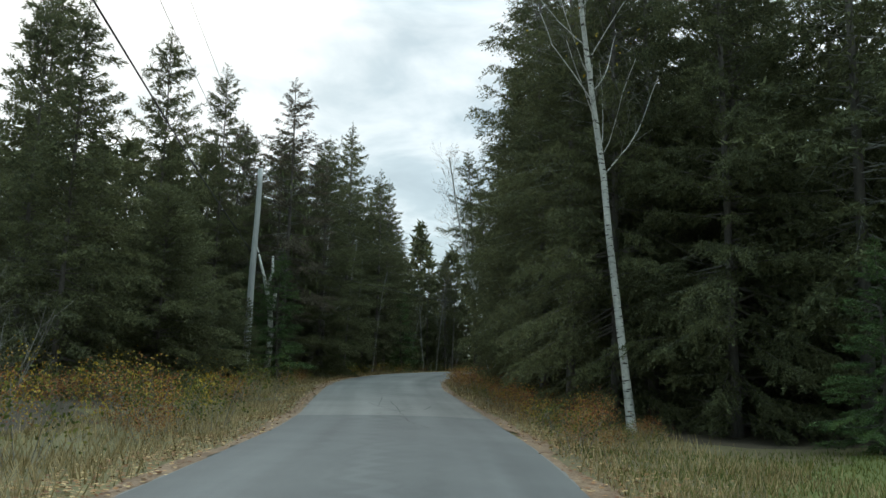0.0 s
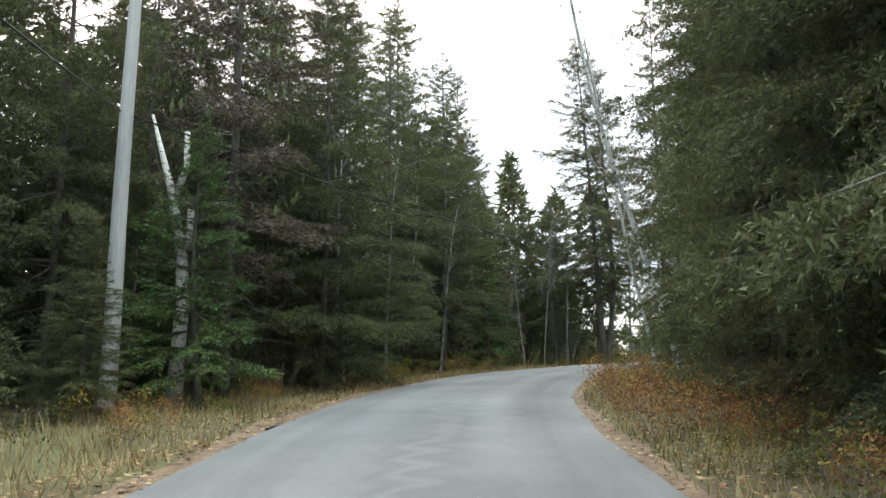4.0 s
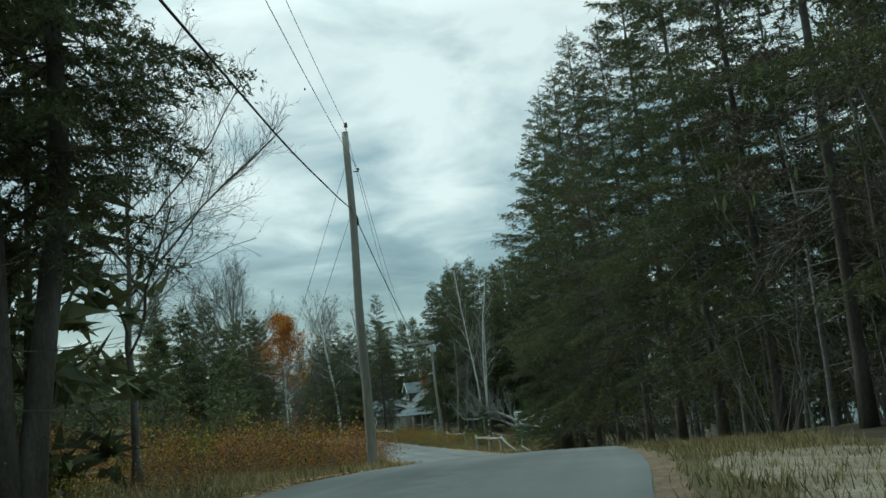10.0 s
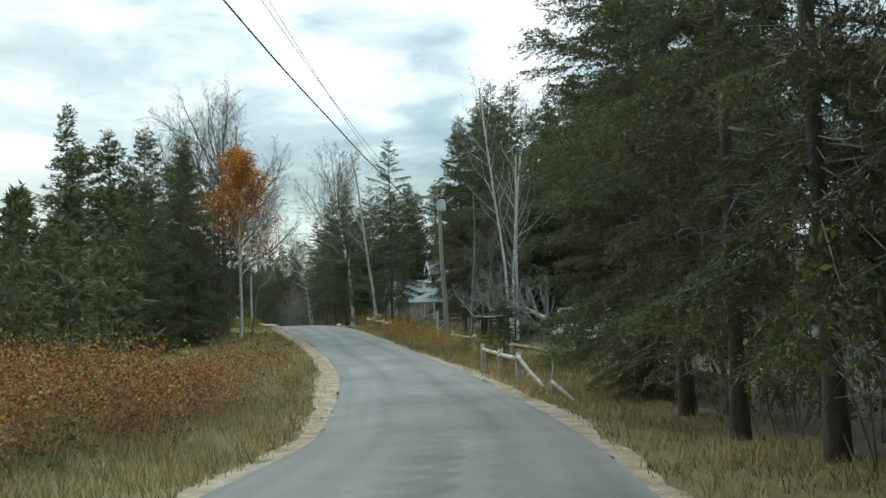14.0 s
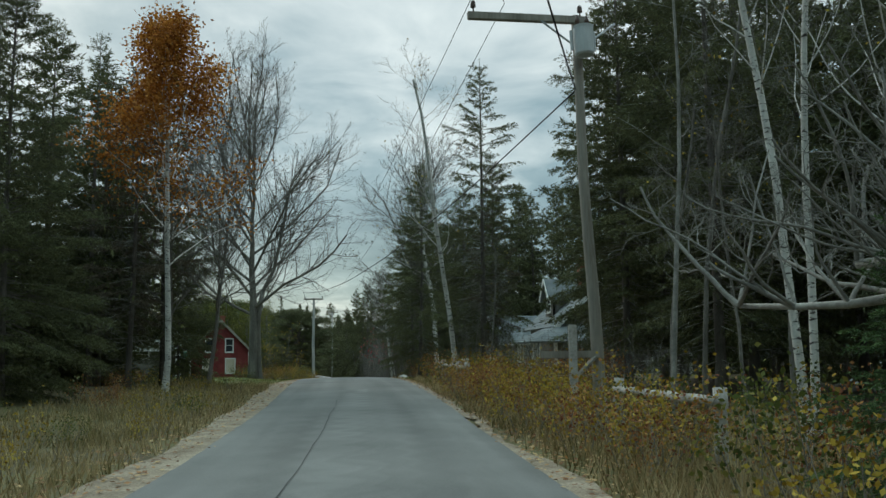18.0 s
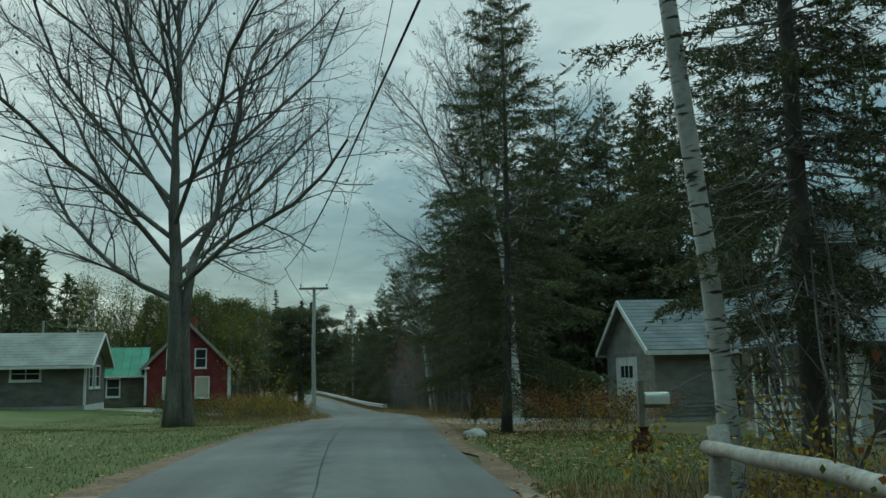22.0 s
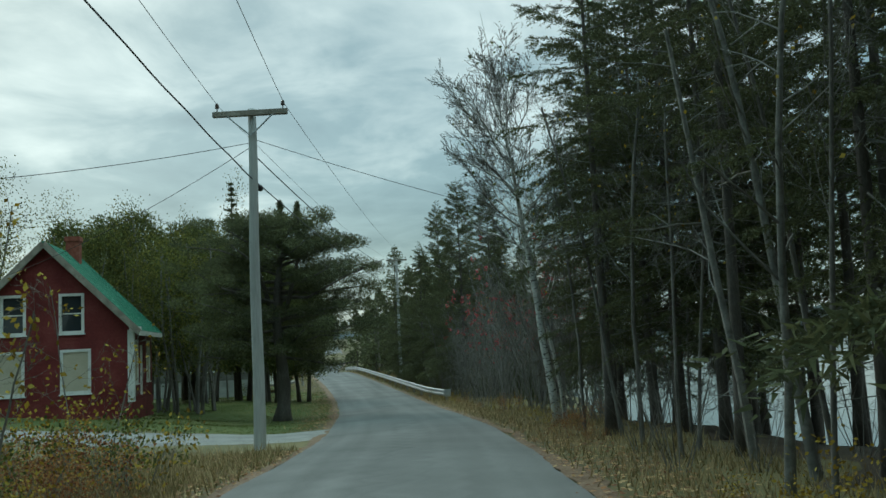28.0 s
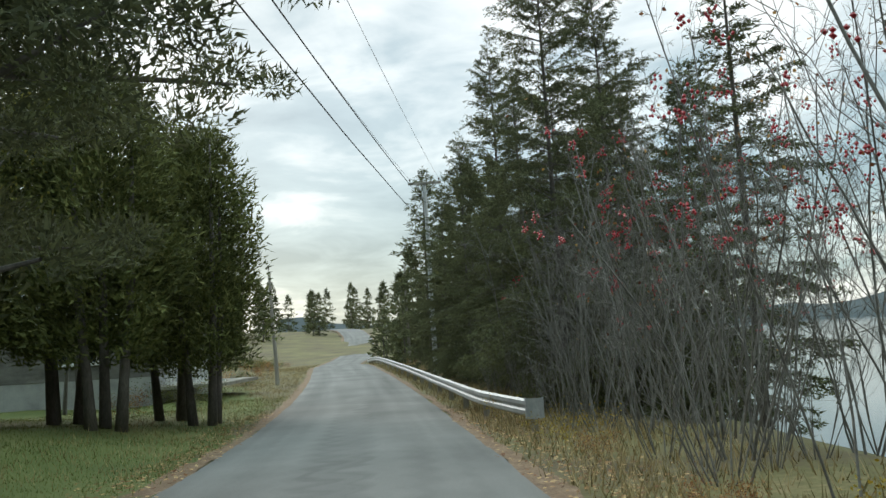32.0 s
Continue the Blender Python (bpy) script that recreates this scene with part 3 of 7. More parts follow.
for y0, y1, mat, text in ((-31, 80, M_LEAFDIRT, "bare dirt shoulder strewn with brown leaves"), (80, 152, M_GRAVEL, "pale sandy shoulder along the asphalt"), (152, 436, M_LEAFDIRT, "bare dirt shoulder strewn with brown leaves")):
    for lo, hi, seed in ((lambda i: -HALF[i] - SAND_L[i], lambda i: -HALF[i] + 0.05, 7), (lambda i: HALF[i] - 0.05, lambda i: HALF[i] + SAND_R[i], 8)):
        tagged(part("pavement_edge", ribbon(lo, hi, -0.022, at_y(y0), at_y(y1) + 1, wobble=0.2, seed=seed, cross=3, crown=0.02), mat, smooth=True), text, "shoulder", kind="structure")


def turf(x, y):
    """Height of the ground mesh itself."""
    x, y = np.atleast_1d(np.asarray(x, float)), np.atleast_1d(np.asarray(y, float))
    i = np.clip(np.searchsorted(xs, x) - 1, 0, nx - 2)
    j = np.clip(np.searchsorted(ys, y) - 1, 0, ny - 2)
    u, v = (x - xs[i]) / (xs[i + 1] - xs[i]), (y - ys[j]) / (ys[j + 1] - ys[j])
    z = GZ.reshape(ny, nx)
    return (z[j, i] * (1 - u) + z[j, i + 1] * u) * (1 - v) + (z[j + 1, i] * (1 - u) + z[j + 1, i + 1] * u) * v


def sheet(name, outline, mat, label, category, lift=0.05, cell=0.8):
    """A ground patch inside a polygon, draped on the land."""
    xs_, ys_ = [p[0] for p in outline], [p[1] for p in outline]
    pts, fs = {}, []
    gx = np.arange(min(xs_), max(xs_) + cell, cell)
    gy = np.arange(min(ys_), max(ys_) + cell, cell)

    def inside(x, y):
        r = False
        for (x0, y0), (x1, y1) in zip(outline, outline[1:] + outline[:1]):
            if (y0 > y) != (y1 > y) and x < (x1 - x0) * (y - y0) / (y1 - y0) + x0:
                r = not r
        return r

    for i in range(len(gx) - 1):
        for j in range(len(gy) - 1):
            if inside(gx[i] + cell / 2, gy[j] + cell / 2):
                q = []
                for a, b in ((i, j), (i + 1, j), (i + 1, j + 1), (i, j + 1)):
                    q.append(pts.setdefault((a, b), len(pts)))
                fs.append(tuple(q))
    k = np.array(list(pts.keys()))
    x = gx[0] + k[:, 0] * cell + 0.3 * cell * np.sin(k[:, 1] * 1.7 + k[:, 0])
    y = gy[0] + k[:, 1] * cell + 0.3 * cell * np.cos(k[:, 0] * 2.1 + k[:, 1])
    g = Geo()
    # the rim dips under the turf
    uses = np.bincount(np.array(fs).ravel(), minlength=len(pts))
    g.add(np.column_stack([x, y, turf(x, y) + np.where(uses < 4, -0.04, lift)]), fs)
    return tagged(part(name, g, mat, smooth=True), label, category, kind="structure")


sheet("lawn", [(-3, 150), (11.6, 150), (12.3, 172), (12.8, 186), (10, 195), (-16, 197), (-16, 160)], M_LAWN, "mown lawn with fallen leaves", "lawn")
sheet("lawn", [(-14, 208), (12.6, 208), (12.2, 222), (8.5, 245), (3, 262), (-14, 262)], M_LAWN, "mown green lawn by the road", "lawn")
sheet("lawn", [(17.3, 150), (30, 163), (30, 166), (17.6, 164.5)], M_LAWN, "small lawn before the house", "lawn")
sheet("lawn", [(2.2, -6), (14, -6), (14, 16), (5, 17), (1.6, 10)], M_LAWN, "grassy clearing beside the road", "lawn")
def belt(y0, y1, d0, d1):
    """Outline of a strip along the road between two distances from its line."""
    k = [at_y(y) for y in np.linspace(y0, y1, 12)]
    out = [tuple(LINE[i, :2] + SIDE[i] * (d0 + 0.5 * math.sin(i * 1.7))) for i in k] + [tuple(LINE[i, :2] + SIDE[i] * d1) for i in reversed(k)]
    return [(float(a), float(b)) for a, b in out]


for y0, y1, d0, d1 in ((16, 78, -6.2, -30), (17, 62, 5.2, 30), (66, 110, 5.6, 34), (110, 148, 9.5, 34), (178, 206, 5.6, 24)):
    sheet("forest_floor", belt(y0, y1, d0, d1), M_NEEDLEBED, "dark forest floor of needles and dead twigs", "ground", lift=0.03, cell=1.0)
sheet("driveway", [(-14, 203.3), (13.6, 203.2), (13.4, 208.2), (-14, 207.2)], M_DRIVE, "pale gravel driveway", "driveway", lift=0.05, cell=0.6)
sheet("driveway", [(17.6, 172.6), (21, 173.0), (25.0, 173.2), (25.0, 178.1), (22.2, 178), (17.8, 177.8)], M_DRIVE, "grey gravel driveway by the trees", "driveway", lift=0.045, cell=0.6)
sheet("driveway", [(0.4, 64.6), (3.6, 63.4), (7.6, 66.0), (7.4, 68.6), (4.0, 71.2), (2.3, 69)], M_GRAVEL, "sandy pull-off beside the road", "driveway", lift=0.045, cell=0.6)


# ---- trees ----
def unit(v):
    return v / (np.linalg.norm(v, axis=-1, keepdims=True) + 1e-9)


def spruce(seed, h=14.0, base=0.1, width=2.6, step=0.36, per=6, q=1.0, gap=0.1, power=0.8, mat=None, dead=20, stems=1, moss=0, clump=0.0, fan=0.36, skirt=0.62, fat=0.15, stout=1.0, flare=2.2):
    """A spruce: tapered trunk, whorls of drooping boughs with side branchlets, each set with short needle shoots. q: shoot size."""
    rng = np.random.RandomState(seed)
    ob = thing("spruce_tree", "", "tree")
    trunk, crown, twigs = Geo(), Geo(), Geo()
    up = np.array([0, 0, 1.0])
    for s in range(stems):
        ox, oy = (0, 0) if s == 0 else (0.75, 0.2)
        hh = h * (1 if s == 0 else 0.9)
        zs = np.linspace(-0.3, hh, 12)
        bend = 0.10 * rng.randn()
        fork = np.clip(0.25 + zs / (0.35 * hh), 0, 1)
        cx = ox * fork + bend * np.sin(zs / hh * 3)
        cy = oy * fork + 0.1 * rng.randn() * np.sin(zs / hh * 2.5)
        r0 = stout * (0.0080 * h + 0.02)
        rad = r0 * (1 - zs / hh * 0.93).clip(0.05)
        rad[0] *= 1.4
        trunk.tube(np.column_stack([cx, cy, zs]), rad, 9)
        P, D, S = [], [], []
        z = base * hh
        while z < hh * 0.985:
            f = (z - base * hh) / (hh - base * hh)
            reach = width * max(0.03, (1 - f)) ** power * min(1.0, skirt + flare * f)
            reach *= 1 + clump * math.sin(z * 2.4 + seed)
            for b in range(per):
                if rng.rand() < gap:
                    continue
                az = 2 * math.pi * (b + rng.rand()) / per + z * 2.4
                ln = max(0.12, reach * rng.uniform(0.55, 1.15))
                pitch = radians(-14 + 54 * f + 9 * rng.randn())
                hd = np.array([math.cos(az), math.sin(az)])
                lat = np.array([-hd[1], hd[0], 0.0])
                fwd = np.array([hd[0] * math.cos(pitch), hd[1] * math.cos(pitch), math.sin(pitch)])
                o = np.array([np.interp(z, zs, cx), np.interp(z, zs, cy), z + rng.uniform(-0.15, 0.15)])
                # side branchlets along the bough
                m = max(3, int(ln * 14 / q))
                u = rng.uniform(0.08, 1.0, m) ** 0.75
                axis = o + fwd * (ln * u)[:, None] + up * (ln * (0.16 * u ** 3 - 0.24 * u ** 2))[:, None]
                sd = np.where(rng.rand(m) < 0.5, -1.0, 1.0)
                bl = ln * fan * (0.18 + 1.5 * u * (1.15 - u)) * rng.uniform(0.6, 1.25, m) + 0.05
                bd = unit(fwd * (0.75 + 0.3 * rng.rand(m))[:, None] + lat * (sd * rng.uniform(0.35, 1.1, m))[:, None] - up * (0.05 + 0.7 * rng.rand(m))[:, None])
                k = np.maximum(2, (bl / (0.043 * q)).astype(int) + 2)
                j = np.repeat(np.arange(m), k)
                v = rng.rand(len(j))
                n = len(j)
                p = axis[j] + bd[j] * (bl[j] * v)[:, None] + up * (-0.12 * bl[j] * v ** 2)[:, None] + 0.02 * q * rng.randn(n, 3)
                d = unit(bd[j] * 0.9 + 0.62 * rng.randn(n, 3) + up * 0.12)
                length = 0.13 * q * rng.uniform(0.6, 1.35, n) * (0.75 if f > 0.93 else 1.0)
                w = unit(np.cross(d, rng.randn(n, 3)))
                P.append(p)
                D.append(d * length[:, None])
                S.append(w * (length * fat)[:, None])
                if ln > 0.5:
                    e = [o + fwd * ln * t + up * ln * (0.16 * t ** 3 - 0.24 * t * t) for t in (0, 0.5, 0.95)]
                    twigs.tube(e, [0.008 + 0.007 * ln, 0.009, 0.003], 3, cap=False)
            z += step * rng.uniform(0.75, 1.25) * (1 if f < 0.8 else 0.6)
        n = int(30 / q)
        top = np.column_stack([np.full(n, cx[-1]), np.full(n, cy[-1]), hh + 0.1 - np.linspace(0, 0.07 * hh, n)])
        d = unit(np.column_stack([rng.randn(n), rng.randn(n), np.full(n, 1.2)]))
        P.append(top)
        D.append(d * 0.12 * q)
        S.append(unit(np.cross(d, rng.randn(n, 3))) * 0.12 * q * fat)
        crown.spikes(np.concatenate(P), np.concatenate(D), np.concatenate(S))
        for i in range(dead):
            zz = rng.uniform(0.06, max(base, 0.2) + 0.25) * hh
            az = rng.rand() * 6.283
            ln = width * rng.uniform(0.18, 0.6)
            e = np.array([math.cos(az), math.sin(az), rng.uniform(-0.35, 0.1)]) * ln
            p0 = np.array([np.interp(zz, zs, cx), np.interp(zz, zs, cy), zz])
            m = p0 + e * 0.5 + 0.06 * ln * rng.randn(3)
            twigs.tube([p0, m, p0 + e], [0.013, 0.008, 0.003], 3, cap=False)
            for k in range(4):
                t0 = p0 + e * rng.uniform(0.3, 0.95)
                twigs.tube([t0, t0 + 0.3 * ln * (unit(e) + 0.7 * rng.randn(3))], [0.006, 0.002], 3, cap=False)
    part("trunk", trunk, M_BARK, ob, smooth=True)
    part("crown", crown, mat or M_NEEDLE, ob)
    tagged(part("twigwork", twigs, M_DEADWOOD if dead > 30 else M_BARK, ob), kind="stuff")
    if moss:
        g = Geo()
        k = moss
        zz = rng.uniform(0.25, 0.7, k) * h
        az = rng.rand(k) * 6.28
        rr = width * (1 - zz / h) * rng.uniform(0.5, 1.0, k)
        p = np.column_stack([rr * np.cos(az), rr * np.sin(az), zz])
        g.kites(p, np.column_stack([0.05 * rng.randn(k), 0.05 * rng.randn(k), -rng.uniform(0.12, 0.4, k)]), 0.025 * rng.randn(k, 3))
        tagged(part("lichen", g, M_MOSS, ob, "pale hanging lichen"), kind="stuff")
    return ob


def grow(rng, G, tips, p, d, ln, r, lvl, spec):
    """One limb and, from it, its branches. G: the meshes for trunk (levels 0, 1) and twigs."""
    n = ((9, 6, 4, 3, 2) if spec["depth"] > 2 else (5, 3, 2))[lvl]
    pts, rad = [np.array(p, float)], [r * (1.25 if lvl == 0 else 1)]
    dd = np.array(d, float)
    for i in range(n):
        dd = unit(dd + spec["wander"] * rng.randn(3) * (0.32 if lvl == 0 else 1) + np.array([0, 0, spec["up"][lvl]]))
        pts.append(pts[-1] + dd * ln / n)
        rad.append(r * (1 - (0.55 if lvl < spec["depth"] else 0.8) * (i + 1) / n))
    pts = np.array(pts)
    G[0 if lvl < 2 else 1].tube(pts, rad, ((10, 6, 4, 3, 3) if spec["depth"] > 2 else (5, 3, 3))[lvl], cap=False)
    if lvl == spec["depth"]:
        tips.append((pts[-1], dd))
        tips.append((pts[len(pts) // 2], dd))
        return
    kids = spec["kids"][lvl]
    for k in range(kids):
        u = spec["from"][lvl] + (1 - spec["from"][lvl]) * (k + rng.rand()) / kids
        u = min(u, 0.999)
        i = int(u * n)
        q = pts[i] + (pts[i + 1] - pts[i]) * (u * n - i)
        rr = rad[i] + (rad[i + 1] - rad[i]) * (u * n - i)
        local = unit(pts[i + 1] - pts[i])
        ax = unit(np.cross(local, rng.randn(3)))
        ang = radians(spec["angle"][lvl] * rng.uniform(0.75, 1.25))
        cd = unit(local * math.cos(ang) + ax * math.sin(ang))
        cl = ln * spec["ratio"][lvl] * rng.uniform(0.7, 1.15) * (1.15 - 0.65 * u)
        grow(rng, G, tips, q, cd, cl, max(spec["least"], rr * spec["thin"][lvl] * rng.uniform(0.8, 1.25)), lvl + 1, spec)
    if spec["depth"] > lvl:
        tips.append((pts[-1], dd))


SLIM = dict(depth=3, kids=(22, 7, 4), angle=(44, 36, 40), ratio=(0.33, 0.5, 0.5), up=(0.03, 0.08, 0.03, 0.0, 0.0), wander=0.1, least=0.004, thin=(0.27, 0.45, 0.6), **{"from": (0.36, 0.2, 0.2)})
THIN = dict(SLIM, wander=0.17, kids=(9, 4, 3), **{"from": (0.25, 0.2, 0.2)})
SHRUB = dict(least=0.002, thin=(0.55, 0.55), depth=2, kids=(4, 3), angle=(34, 36), ratio=(0.55, 0.55), up=(0.05, 0.05, 0.0), wander=0.14, **{"from": (0.3, 0.2)})
SNAG = dict(least=0.006, thin=(0.35, 0.5), depth=2, kids=(9, 4), angle=(62, 45), ratio=(0.28, 0.5), up=(0.0, 0.0, 0.0), wander=0.13, **{"from": (0.35, 0.3)})


FAN = dict(depth=4, kids=(0, 17, 7, 4), angle=(0, 40, 36, 36), ratio=(0, 0.42, 0.5, 0.55), up=(0.0, 0.075, 0.09, 0.08, 0.03), wander=0.15, least=0.0075, thin=(0, 0.4, 0.5, 0.6), **{"from": (0, 0.1, 0.1, 0.1)})
BIRCH = dict(depth=3, kids=(22, 8, 5), angle=(46, 40, 40), ratio=(0.25, 0.5, 0.5), up=(0.02, 0.09, 0.05, -0.04, 0.0), wander=0.1, least=0.004, thin=(0.21, 0.45, 0.6), **{"from": (0.42, 0.2, 0.2)})
THICKET = dict(depth=3, kids=(10, 6, 5), angle=(40, 38, 38), ratio=(0.36, 0.5, 0.5), up=(0.05, 0.07, 0.03, 0.0, 0.0), wander=0.24, least=0.003, thin=(0.45, 0.5, 0.6), **{"from": (0.28, 0.2, 0.2)})


def maple(seed, h=24.0, reach=0.58, first=0.19, limbs=24, r=0.3, double=True, leaves=900, bark=None):
    """A bare maple: a stout bole, limbs that rise in a fan to a round crown, fine upright twigs and a few last leaves."""
    rng = np.random.RandomState(seed)
    ob = thing("birch_tree" if bark else "maple_tree" if double else "bare_tree", "", "tree")
    G, tips = (Geo(), Geo()), []
    zs = np.linspace(-0.3, 0.93 * h, 15)
    sway = 0.012 * h * np.cumsum(rng.randn(15, 2), axis=0) / 4
    sway[:4] *= 0.2
    rad = r * np.interp(zs / h, (-0.02, 0.02, 0.06, 0.22, 0.45, 0.7, 0.93), (1.6, 1.2, 1.0, 0.85, 0.46, 0.2, 0.04))
    G[0].tube(np.column_stack([sway, zs]), rad, 12)
    if double:
        G[0].tube([(-0.52, -0.15, -0.3), (-0.46, -0.14, 0.5), (-0.36, -0.1, 2.2), (-0.3, -0.05, 4.2), (-0.62, 0.0, 6.2)], [0.38, 0.26, 0.22, 0.21, 0.17], 10)
        grow(rng, G, tips, (-0.62, 0.0, 6.2), unit(np.array([-0.45, 0.1, 1.0])), 0.42 * h, 0.15, 1, FAN)
    for k in range(limbs):
        f = (k + 0.6 * rng.rand()) / limbs
        z = h * (first + (0.72 - first) * f ** 1.15)
        az = 2.4 * k + 0.5 * rng.randn()
        el = radians(25 + 43 * f + 5 * rng.randn())
        d = np.array([math.cos(az) * math.cos(el), math.sin(az) * math.cos(el), math.sin(el)])
        o = np.array([np.interp(z, zs, sway[:, 0]), np.interp(z, zs, sway[:, 1]), z])
        grow(rng, G, tips, o, d, h * reach * np.interp(f, (0, 0.3, 0.7, 1), (0.72, 0.95, 0.78, 0.55)) * rng.uniform(0.85, 1.08), r * (0.38 - 0.2 * f), 1, FAN)
    part("trunk", G[0], bark or (M_MAPLEBARK if double else M_GREYBARK), ob, smooth=True)
    tagged(part("twigwork", G[1], M_MAPLETWIG if double else M_TWIG, ob), kind="stuff")
    if leaves:
        part("crown", leaves_on(rng, tips, leaves, 0.13, 0.12), M_GREENLEAF, ob, "a few last yellow-green leaves")
    return ob


def bushy_spruce(seed, h=9.6):
    """An old open-grown spruce: stout trunk, long level limbs that carry thick pads of needles, and several leaders."""
    rng = np.random.RandomState(seed)
    ob = thing("spruce_tree", "", "tree")
    trunk, crown, limbs = Geo(), Geo(), Geo()
    zs = np.linspace(-0.3, h * 0.9, 10)
    trunk.tube(np.column_stack([0.12 * np.sin(zs), 0.1 * np.cos(zs * 0.7) - 0.1, zs]), np.interp(zs, (-0.3, 0.0, 0.5, 3.0, h), (0.55, 0.4, 0.31, 0.24, 0.05)), 12)
    pads, spires = [], []
    for k in range(58):
        f = (k + rng.rand()) / 58
        z = h * (0.29 + 0.62 * f)
        az = 2.4 * k + 0.6 * rng.randn()
        ln = np.interp(f, (0, 0.2, 0.55, 0.8, 1), (3.6, 4.5, 4.6, 3.4, 1.6)) * rng.uniform(0.62, 1.12)
        rise = rng.uniform(-0.12, 0.16) + 0.25 * f
        hd = np.array([math.cos(az), math.sin(az), 0])
        pts = [np.array([0, 0, z]) + hd * ln * u + np.array([0, 0, ln * (rise * u + 0.16 * u * u - 0.14 * u)]) + 0.1 * rng.randn(3) * (u > 0) for u in (0, 0.35, 0.7, 1.0)]
        limbs.tube(pts, [0.085, 0.06, 0.04, 0.015], 6, cap=False)
        for j in range(8):
            u = rng.uniform(0.3, 1.05)
            i = min(2, int(u * 3))
            c = pts[i] + (pts[i + 1] - pts[i]) * (u * 3 - i) + np.array([rng.randn() * 0.5, rng.randn() * 0.5, rng.uniform(-0.1, 0.2)])
            pads.append((c, rng.uniform(0.4, 0.8) * (1.1 - 0.3 * u)))
    for x, y, z0, z1, w in ((-2.2, 0.6, 0.6, 1.16, 0.95), (0.1, 0.2, 0.8, 1.04, 0.8), (1.0, -0.5, 0.75, 1.02, 0.7), (-0.9, -1.0, 0.75, 0.98, 0.7)):
        trunk.tube([(x * 0.3, y * 0.3, h * 0.5), (x, y, h * z0), (x, y, h * z1)], [0.12, 0.08, 0.015], 6)
        for u in np.arange(0, 0.98, 0.045):
            for q in range(7):
                a = rng.rand() * 6.283
                ln = w * (1 - u) ** 0.85 * rng.uniform(0.6, 1.15)
                tip = np.array([math.cos(a) * ln, math.sin(a) * ln, 0.12 * ln])
                o = np.array([x, y, h * (z0 + (z1 - z0) * u)])
                spires.append((o, tip))
    P, D, S = [], [], []
    for c, w in pads:
        n = int(130 + 640 * w * w)
        d = unit(rng.randn(n, 3))
        p = c + d * np.array([w, w, 0.48 * w]) * (rng.rand(n, 1) ** 0.45)
        d = unit(d * 0.8 + 0.5 * rng.randn(n, 3) + np.array([0, 0, 0.35]))
        ln = 0.1 * rng.uniform(0.7, 1.4, n)[:, None]
        P.append(p)
        D.append(d * ln)
        S.append(unit(np.cross(d, rng.randn(n, 3))) * ln * 0.16)
    for o, tip in spires:
        n = 26
        p = o + tip * rng.rand(n, 1) + 0.03 * rng.randn(n, 3)
        d = unit(unit(tip) * 0.6 + 0.7 * rng.randn(n, 3) + np.array([0, 0, 0.3])) * 0.11
        P.append(p)
        D.append(d)
        S.append(unit(np.cross(d, rng.randn(n, 3))) * 0.018)
    crown.spikes(np.concatenate(P), np.concatenate(D), np.concatenate(S))
    part("trunk", trunk, M_BARK, ob, smooth=True)
    part("crown", crown, M_NEEDLE, ob)
    tagged(part("twigwork", limbs, M_BARK, ob), kind="stuff")
    return ob


def leaves_on(rng, tips, count, size, spread, top_only=0.0):
    g = Geo()
    pts = np.array([t[0] for t in tips])
    if top_only:
        pts = pts[np.argsort(pts[:, 2])]
        i = (len(pts) * rng.beta(top_only, 1.0, count)).astype(int).clip(0, len(pts) - 1)
    else:
        i = rng.randint(0, len(pts), count)
    p = pts[i] + spread * rng.randn(count, 3)
    d = unit(rng.randn(count, 3) + np.array([0, 0, -0.6])) * (size * rng.uniform(0.6, 1.3, count))[:, None]
    s = unit(np.cross(d, rng.randn(count, 3))) * (size * 0.33)
    g.kites(p, d, s)
    return g


def broadleaf(name, seed, h, spec, bark, twig, r, lean=(0, 0), stems=1, leaf=None, count=0, size=0.1, spread=0.15, top_only=0.0, berries=0, splay=0.12, label=""):
    rng = np.random.RandomState(seed)
    ob = thing(name, label, "shrub" if spec is SHRUB else "tree")
    G, tips = (Geo(), Geo()), []
    for s in range(stems):
        a = 6.283 * s / stems + rng.rand()
        off = 0.12 * (stems > 1) * np.array([math.cos(a), math.sin(a), 0]) * (1 + rng.rand())
        tilt = np.array([lean[0], lean[1], 1.0]) + (splay * np.array([math.cos(a), math.sin(a), 0]) if stems > 1 else 0)
        hs = h * (1 if s == 0 else rng.uniform(0.65, 0.95))
        grow(rng, G, tips, off + np.array([0, 0, -0.15]), unit(tilt), hs, r * rng.uniform(0.8, 1.1), 0, spec)
    part("trunk", G[0], bark, ob, smooth=True)
    if G[1].n:
        tagged(part("twigwork", G[1], twig, ob), kind="stuff")
    if leaf and count:
        part("crown", leaves_on(rng, tips, count, size, spread, top_only), leaf, ob)
    if berries:
        g = Geo()
        for k in range(berries):
            c = tips[rng.randint(len(tips))][0] + 0.05 * rng.randn(3) - np.array([0, 0, 0.08])
            for q in range(9):
                o = c + 0.055 * rng.randn(3)
                e = 0.028
                g.add([o + (e, 0, 0), o - (e, 0, 0), o + (0, e, 0), o - (0, e, 0), o + (0, 0, e), o - (0, 0, e)], [(0, 2, 4), (2, 1, 4), (1, 3, 4), (3, 0, 4), (2, 0, 5), (1, 2, 5), (3, 1, 5), (0, 3, 5)])
        tagged(part("berry_growth", g, M_BERRY, ob, "clusters of red berries"), kind="stuff")
    return ob


